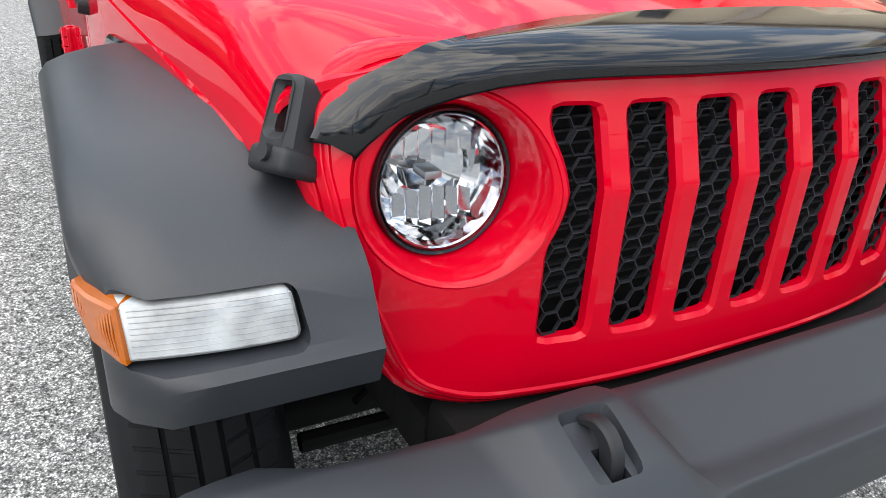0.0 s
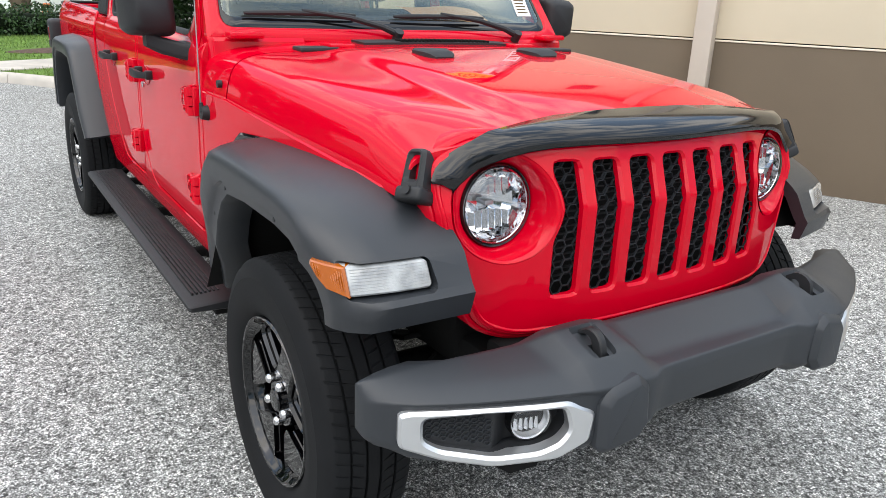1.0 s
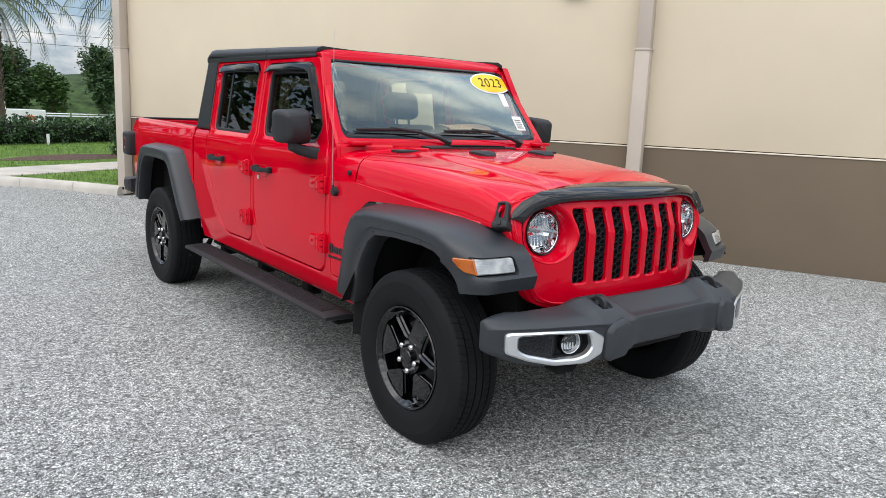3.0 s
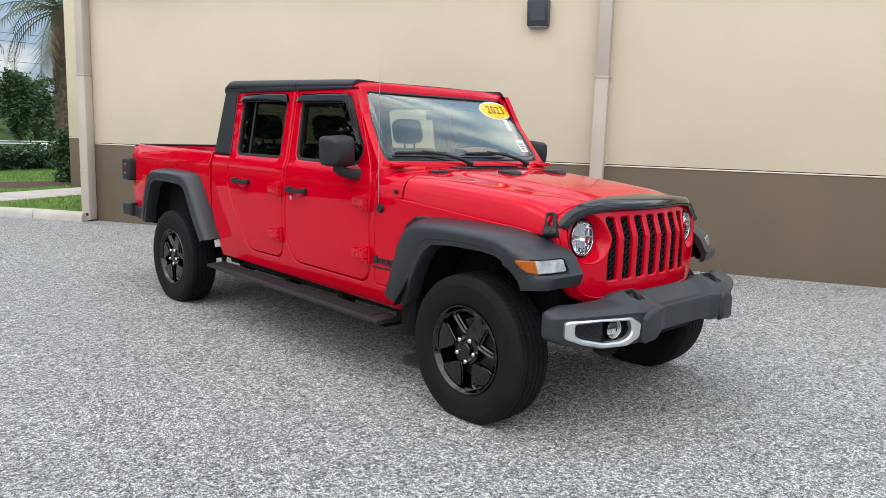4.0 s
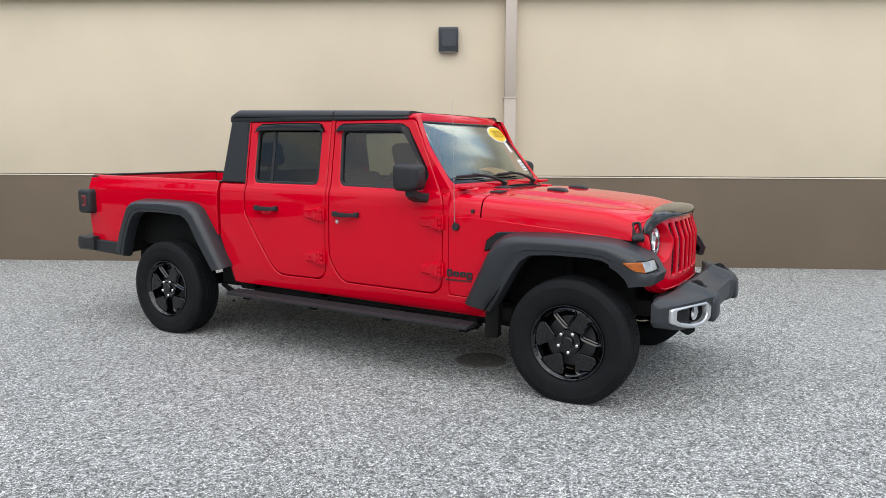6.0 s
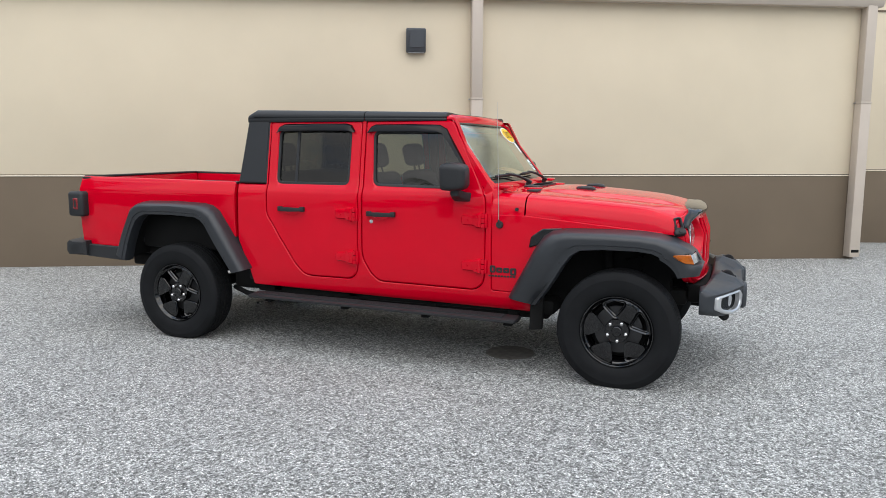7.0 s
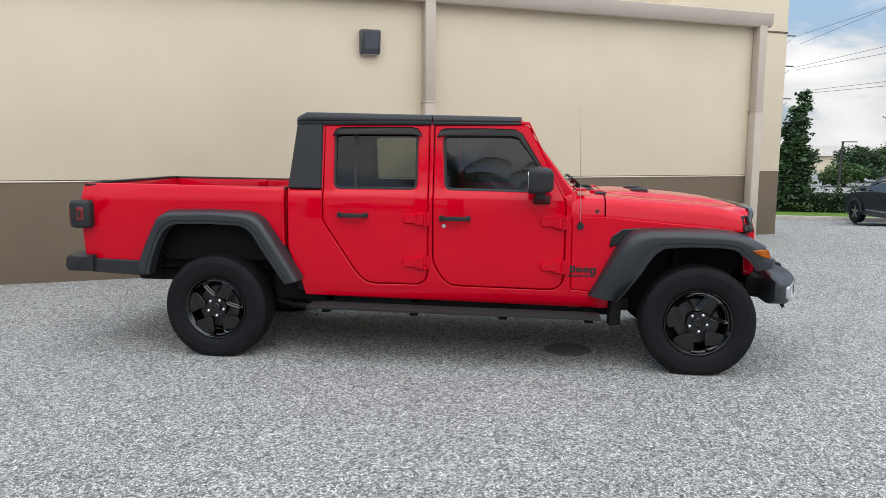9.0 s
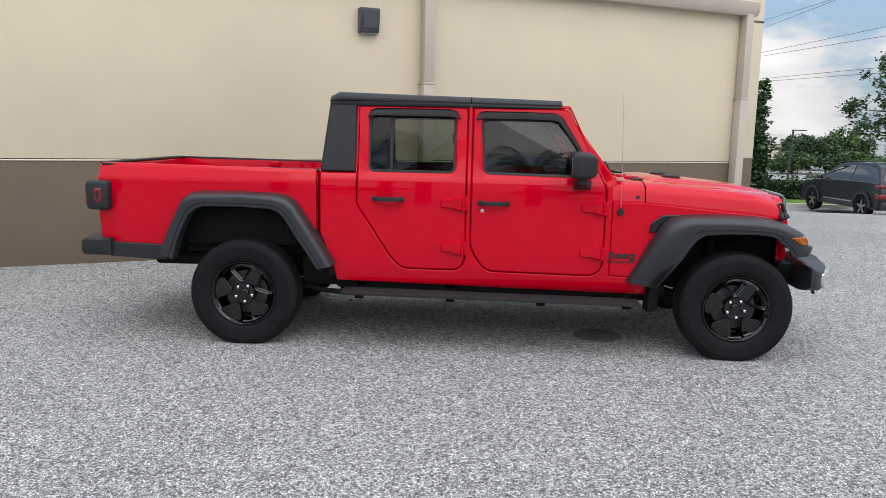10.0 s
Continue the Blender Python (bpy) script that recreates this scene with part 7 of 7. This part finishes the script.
                part("arch_trim", bm, BLACK_PLASTIC, root)
            bm = bmesh.new()
            revolve(bm, [(0.01, 0), (wheel_r * 1.10, 0)], 28, Matrix.Translation((x, s * (hw + 0.003), wheel_r)))
            part("wheel_well", bm, DARK, root)
    return root


SUV_BODY = [(-2.03, 0.42), (-2.08, 0.62), (-2.05, 0.86), (-1.98, 1.02), (-1.2, 1.04), (0.9, 0.99), (1.35, 0.96), (1.85, 0.86), (2.05, 0.70), (2.08, 0.45), (1.98, 0.26), (-1.95, 0.28)]
SUV_ROOF = [(-1.93, 1.02), (-1.62, 1.46), (-1.35, 1.54), (-0.5, 1.57), (0.15, 1.53), (0.55, 1.38), (1.12, 0.98)]
HEAD = pose(9.75, 17.2, ground_z(9.75, 17.2), 0, 0, 96)
suv = vehicle("suv", "dark grey small suv parked on the asphalt", HEAD, SUV_PAINT, 4.17, 1.80, SUV_BODY, SUV_ROOF, (1.30, -1.30), 0.33, True)
for s in (-1, 1):
    bm = bmesh.new()
    box(bm, -2.09, -1.80, s * 0.62, s * 0.912, 0.90, 0.985, 0.02)
    part("tail_lamp", bm, RED_LENS, suv, "red tail lamp")
    bm = bmesh.new()
    box(bm, -2.10, -1.86, s * 0.66, s * 0.918, 0.60, 0.74, 0.03)
    part("lower_lamp", bm, RED_LENS, suv, "lower lamp in black surround")
    bm = bmesh.new()
    box(bm, 0.78, 0.94, s * 0.90, s * 1.05, 1.00, 1.12, 0.03)
    part("mirror", bm, SUV_PAINT, suv)
    bm = bmesh.new()
    tube(bm, [(-1.3, s * 0.60, 1.56), (-1.2, s * 0.60, 1.60), (-0.1, s * 0.60, 1.60), (0.05, s * 0.60, 1.555)], 0.018, 6)
    part("roof_rail", bm, POLE, suv)
    bm = bmesh.new()
    box(bm, -0.75, 0.75, s * 0.89, s * 0.912, 0.42, 0.455, 0.006)
    part("sill_strip", bm, STEEL, suv, "bright sill strip")
    bm = bmesh.new()
    box(bm, -0.95, 0.95, s * 0.88, s * 0.908, 0.27, 0.40, 0.01)
    part("sill_trim", bm, BLACK_PLASTIC, suv)
bm = bmesh.new()
box(bm, -2.12, -2.07, -0.26, 0.26, 0.78, 0.90, 0.01)
part("plate", bm, PAPER, suv, "blank pale plate")
bm = bmesh.new()
box(bm, -2.13, -1.95, -0.86, 0.86, 0.30, 0.52, 0.04)
part("rear_bumper", bm, BLACK_PLASTIC, suv)

FAR_GROUND = ground_z(0, 40)
PICK_BODY = [(-2.9, 0.55), (-2.95, 0.75), (-2.92, 1.30), (-0.95, 1.32), (-0.9, 1.22), (1.1, 1.22), (1.2, 1.28), (2.6, 1.20), (2.85, 1.05), (2.9, 0.6), (2.7, 0.45), (-2.7, 0.5)]
PICK_ROOF = [(-0.95, 1.22), (-0.85, 1.85), (-0.5, 1.93), (0.35, 1.93), (0.6, 1.85), (1.25, 1.22)]
vehicle("white_pickup", "white crew cab pickup on the far road", pose(-47.8, 2.9, -0.80, 0, 0, -90), WHITE_PAINT, 5.9, 2.0, PICK_BODY, PICK_ROOF, (1.85, -1.85), 0.42, False)
CAR_BODY = [(-2.2, 0.35), (-2.25, 0.65), (-2.15, 0.92), (-0.9, 0.95), (0.9, 0.92), (1.6, 0.85), (2.2, 0.65), (2.25, 0.35), (2.1, 0.22), (-2.1, 0.25)]
CAR_ROOF = [(-1.75, 0.92), (-1.0, 1.38), (-0.3, 1.46), (0.3, 1.42), (1.15, 0.92)]
vehicle("white_car", "white sedan parked beyond the hedge", pose(-30.5, 6.0, -0.80, 0, 0, -88), WHITE_PAINT, 4.5, 1.8, CAR_BODY, CAR_ROOF, (1.35, -1.35), 0.32, False, "white cars")
vehicle("white_car", "white sedan parked beyond the hedge", pose(19.0, 60.0, FAR_GROUND, 0, 0, 10), WHITE_PAINT, 4.5, 1.8, CAR_BODY, CAR_ROOF, (1.35, -1.35), 0.32, False, "white cars")

# ---- beyond the lot, to the building's other side ----
FAR_Z = ground_z(0, 30)


def far_verge():
    bm = bmesh.new()
    box(bm, 4.0, 60.0, 20.6, 20.78, FAR_Z - 0.2, FAR_Z + 0.13, 0.02, at=pose(0, 0, 0, 0, 0, -7))
    structure_free("far_kerb", bm, CONCRETE, "pale kerb across the lot", "kerb")
    bm = bmesh.new()
    box(bm, 0.0, 60.0, 20.78, 30.0, FAR_Z - 0.2, FAR_Z + 0.12, 0.02, at=pose(0, 0, 0, 0, 0, -7))
    structure_free("far_grass", bm, LAWN, "green grass strip across the lot", "grass")


far_verge()


def hedge_world(name, x0, x1, y0, y1, h, n, seed, label, z0):
    ob = hedge(name, x0, x1, y0, y1, h, n, seed, LEAF, label, z0, 0.13)
    ob.matrix_world = pose(0, 0, 0, 0, 0, -7)
    return ob


hedge_world("far_hedge", 1.0, 40.0, 22.5, 24.0, 0.75, 22000, 13, "loose green hedge on the grass strip", FAR_Z + 0.1)
FZ = FAR_Z + 0.1
tree("magnolia_tree", pose(8.2, 22.4, FZ), (2.6, 0.09), [(-0.1, 0, 1.05, 0.60, 0.60, 0.7), (-0.05, 0, 1.85, 0.50, 0.50, 0.7), (-0.15, 0.1, 2.65, 0.38, 0.38, 0.6), (0.0, -0.1, 3.35, 0.28, 0.28, 0.5), (0.15, 0.0, 3.95, 0.18, 0.18, 0.35), (-0.2, 0, 0.5, 0.6, 0.6, 0.4)], 5200, 0.20, LEAF, "tall narrow dark green tree with glossy leaves", 41)
tree("magnolia_tree", pose(7.0, 25.5, FZ), (2.6, 0.09), [(0, 0, 1.0, 1.0, 1.0, 0.8), (0.1, 0, 2.0, 0.9, 0.9, 0.8), (-0.1, 0.1, 3.0, 0.7, 0.7, 0.6), (0.1, -0.1, 3.7, 0.4, 0.4, 0.5)], 5000, 0.20, LEAF, "tall narrow dark green tree with glossy leaves", 42)
tree("spreading_tree", pose(15.4, 25.3, FZ), (3.2, 0.14), [(-1.6, -0.5, 4.6, 0.9, 1.0, 0.35), (-0.9, 0, 3.9, 1.0, 1.1, 0.4), (-1.9, 0.3, 3.4, 0.9, 0.9, 0.35), (-0.4, 0.3, 5.3, 1.0, 1.0, 0.4), (0.6, 0, 4.6, 1.3, 1.2, 0.5), (-1.2, 0.2, 2.7, 1.2, 1.1, 0.4), (0.8, 0, 3.2, 1.4, 1.3, 0.5), (0.3, 0, 6.0, 1.0, 1.0, 0.45)], 5200, 0.17, LEAF, "open branched tree with layered dark leaves", 43)
for k, (x, y, h, w) in enumerate(((16.6, 50, 2.6, 1.6), (22.5, 52, 2.5, 2.4), (26, 54, 3.2, 3.0), (30, 50, 3.9, 3.4), (35, 52, 5.2, 4.6), (12.5, 55, 2.7, 2.2), (43, 50, 6.0, 5.0), (20, 60, 2.6, 3.0), (18.6, 45, 1.5, 1.9), (21.0, 45.5, 1.3, 2.0), (24.0, 46, 1.6, 2.2), (27.5, 46, 1.7, 2.4), (32.0, 46, 2.0, 2.8))):
    round_tree("roadside_tree", x, y, h, w, 50 + k, 6500, 0.22, LEAF if k % 2 else LEAF_LIGHT, "rounded green roadside tree", FAR_Z)
lamp_post = thing("street_lamp", "dark street lamp with one flat arm", "street lamp", pose(14.85, 36.1, FAR_Z))
bm = bmesh.new()
tube(bm, [(0, 0, -0.2), (0.09, 0, 2.77)], [0.07, 0.05], 10)
part("pole", bm, POLE, lamp_post)
bm = bmesh.new()
box(bm, 0.02, 0.80, -0.07, 0.07, 2.73, 2.785, 0.02)
part("arm", bm, POLE, lamp_post)
utility = thing("utility_pole", "tall dark utility pole with cross arms", "utility pole", pose(17.6, 61.6, -2.0))
bm = bmesh.new()
tube(bm, [(0, 0, 0), (0, 0, 15.3)], [0.22, 0.14], 10)
part("pole", bm, POLE, utility)
for k, z in enumerate((14.9, 13.2, 10.7, 8.0)):
    bm = bmesh.new()
    tube(bm, [(0, 0, z - 0.2), (1.2, 0.1, z), (2.7 if k else 1.6, 0.2, z - 0.05)], [0.09, 0.07, 0.05], 6)
    part("cross_arm", bm, POLE, utility)
    if k:
        for x0, x1 in ((0.5, 1.3), (2.3, 1.3)):
            bm = bmesh.new()
            tube(bm, [(x0, 0.1, z - 0.35), (x1, 0.15, z - 1.35)], 0.05, 6)
            part("insulator", bm, STEEL, utility)
# overhead wires
for x0, z0, x1, z1 in ((21.8, 10.94, 20.2, 10.36), (21.8, 11.60, 22.9, 11.28), (22.1, 8.96, 23.1, 8.66), (22.25, 8.68, 23.2, 8.11), (22.7, 6.78, 23.4, 6.21), (22.8, 6.54, 23.45, 5.86)):
    wire = thing("overhead_wire", "dark overhead wire against the sky", "wire", None, "wires")
    bm = bmesh.new()
    pts = []
    for j in range(-1, 17):
        u = j / 4
        sag = min(u, 1.5) if u < 1.5 else 1.5 - 0.10 * (u - 1.5) ** 2
        pts.append((x0 + (x1 - x0) * u, 62.0 - 18.0 * u, z0 + (z1 - z0) * sag))
    tube(bm, pts, 0.016, 5)
    part("strand", bm, POLE, wire)
for k, (y, z) in enumerate(((0.0, 8.4), (1.5, 7.9), (3.0, 6.4), (4.5, 5.6))):
    wire = thing("overhead_wire", "dark overhead wire against the sky", "wire", None, "wires")
    bm = bmesh.new()
    tube(bm, [(-66 - y, -62 + 8.2 * j, z + 0.25 * ((j - 10) / 10) ** 2) for j in range(21)], 0.018, 5)
    part("strand", bm, POLE, wire)
for y in (-62.0, 102.0):
    post = thing("utility_pole", "tall dark utility pole with cross arms", "utility pole", pose(-68.2, y, -1.0))
    bm = bmesh.new()
    tube(bm, [(0, 0, 0), (0, 0, 10.5)], [0.2, 0.14], 10)
    part("pole", bm, POLE, post)
    for z in (9.6, 8.9, 7.6, 6.8):
        bm = bmesh.new()
        box(bm, -3.0, 2.8, -0.06, 0.06, z - 0.08, z + 0.08, 0.02)
        part("cross_arm", bm, POLE, post)
wire_post = thing("utility_pole", "tall dark utility pole with cross arms", "utility pole", pose(25.3, -10.0, 0.0))
bm = bmesh.new()
tube(bm, [(0, 0, -0.2), (0, 0, 12.2)], [0.22, 0.14], 10)
part("pole", bm, POLE, wire_post)
for z in (11.4, 10.4, 8.3, 7.7, 6.3, 5.9):
    bm = bmesh.new()
    box(bm, -12.0 if z == 10.4 else -1.6, 1.6, -0.06, 0.06, z - 0.09, z + 0.09, 0.02)
    part("cross_arm", bm, POLE, wire_post)
# pale low buildings far off
for x, y, w, h, yaw in ((31.0, 84.0, 12.0, 2.6, 10), (28.5, 86.0, 8.0, 2.6, 0)):
    house = thing("far_building", "pale low building among far trees", "building", pose(x, y, FAR_Z, 0, 0, yaw))
    bm = bmesh.new()
    box(bm, -w / 2, w / 2, -4, 4, -0.5, h * 0.7, 0.02)
    part("wall", bm, CREAM, house)
    bm = bmesh.new()
    loft(bm, [[Vector((x2, y2, z2)) for y2, z2 in ((-4.4, h * 0.68), (0, h * 1.1), (4.4, h * 0.68))] for x2 in (-w / 2 - 0.4, w / 2 + 0.4)])
    part("roof", bm, CONCRETE, house, "grey pitched roof")
    for q in (-0.3, 0.0, 0.3):
        bm = bmesh.new()
        box(bm, q * w - 0.5, q * w + 0.5, -4.03, -3.97, 1.0, 2.0, 0.01)
        part("window", bm, GLOSS_BLACK, house)

# ---- behind the camera: trees mirrored in the paint and glass ----
for k, (x, y, h, w) in enumerate(((-34, -24, 4.6, 4.0), (-26, -30, 7.0, 2.6), (-17, -34, 4.2, 4.5), (-9, -38, 4.0, 5.0), (3, -40, 4.5, 5.0), (13, -36, 5.0, 5.0), (23, -30, 5.5, 5.0), (32, -20, 5.5, 5.0), (-40, -14, 4.5, 4.5), (38, -8, 5.5, 5.0), (-27, -11.6, 13.0, 6.0), (-31, -19.0, 11.5, 4.6), (-27.5, -22.4, 9.0, 3.0))):
    round_tree("lot_tree", x, y, h, w, 80 + k, 2600 if h < 8 else 6500, 0.45, LEAF, "broad tree across the parking lot", 0.0, "lot trees")
for k, (x, y, h) in enumerate(((-0.1, -20.6, 6.5), (-3.8, -20.6, 7.0), (-8.5, -19.9, 5.4), (-5.6, -24.5, 7.2), (5.0, -28.0, 5.5))):
    palm(x, y, h, 95 + k, 0.0, 22, 2.2, 4)

# ---- small things on the asphalt ----
IRON = plain("weathered iron", (0.115, 0.108, 0.098), 0.85, vary=0.3, scale=20.0, bump=0.6, grain=80.0, spec=0.3)
lid = thing("drain_cover", "dark round iron cover set in the asphalt", "drain cover", pose(-0.86, -0.33, 0.0))
bm = bmesh.new()
rings = []
for r, z in ((1.0, 0.001), (0.97, 0.006), (0.9, 0.007), (0.5, 0.006)):
    rings.append([Vector((0.185 * r * math.cos(a), 0.19 * r * math.sin(a), z)) for a in (2 * math.pi * k / 28 for k in range(28))])
loft(bm, rings)
part("lid", bm, IRON, lid)
bm = bmesh.new()
panel(bm, [(-9.98, 0.12), (-9.0, 0.12), (-9.0, 2.22), (-9.98, 2.22)], [[(-9.92, 0.16), (-9.06, 0.16), (-9.06, 2.16), (-9.92, 2.16)]], lambda u, v, w: Vector((u, 8.02 + w, v)), 0.04, 0.005)
frame_door = structure("door_1", bm, TRIM, "pale steel door in the wing wall", "door")
bm = bmesh.new()
box(bm, -9.92, -9.06, 8.035, 8.049, 0.16, 2.16, 0.004)
leafd = part("door_leaf", bm, CREAM, frame_door)
bm = bmesh.new()
tube(bm, [(-9.85, 8.03, 1.1), (-9.85, 7.97, 1.1), (-9.75, 7.97, 1.1)], 0.012, 8)
part("door_handle", bm, STEEL, leafd)
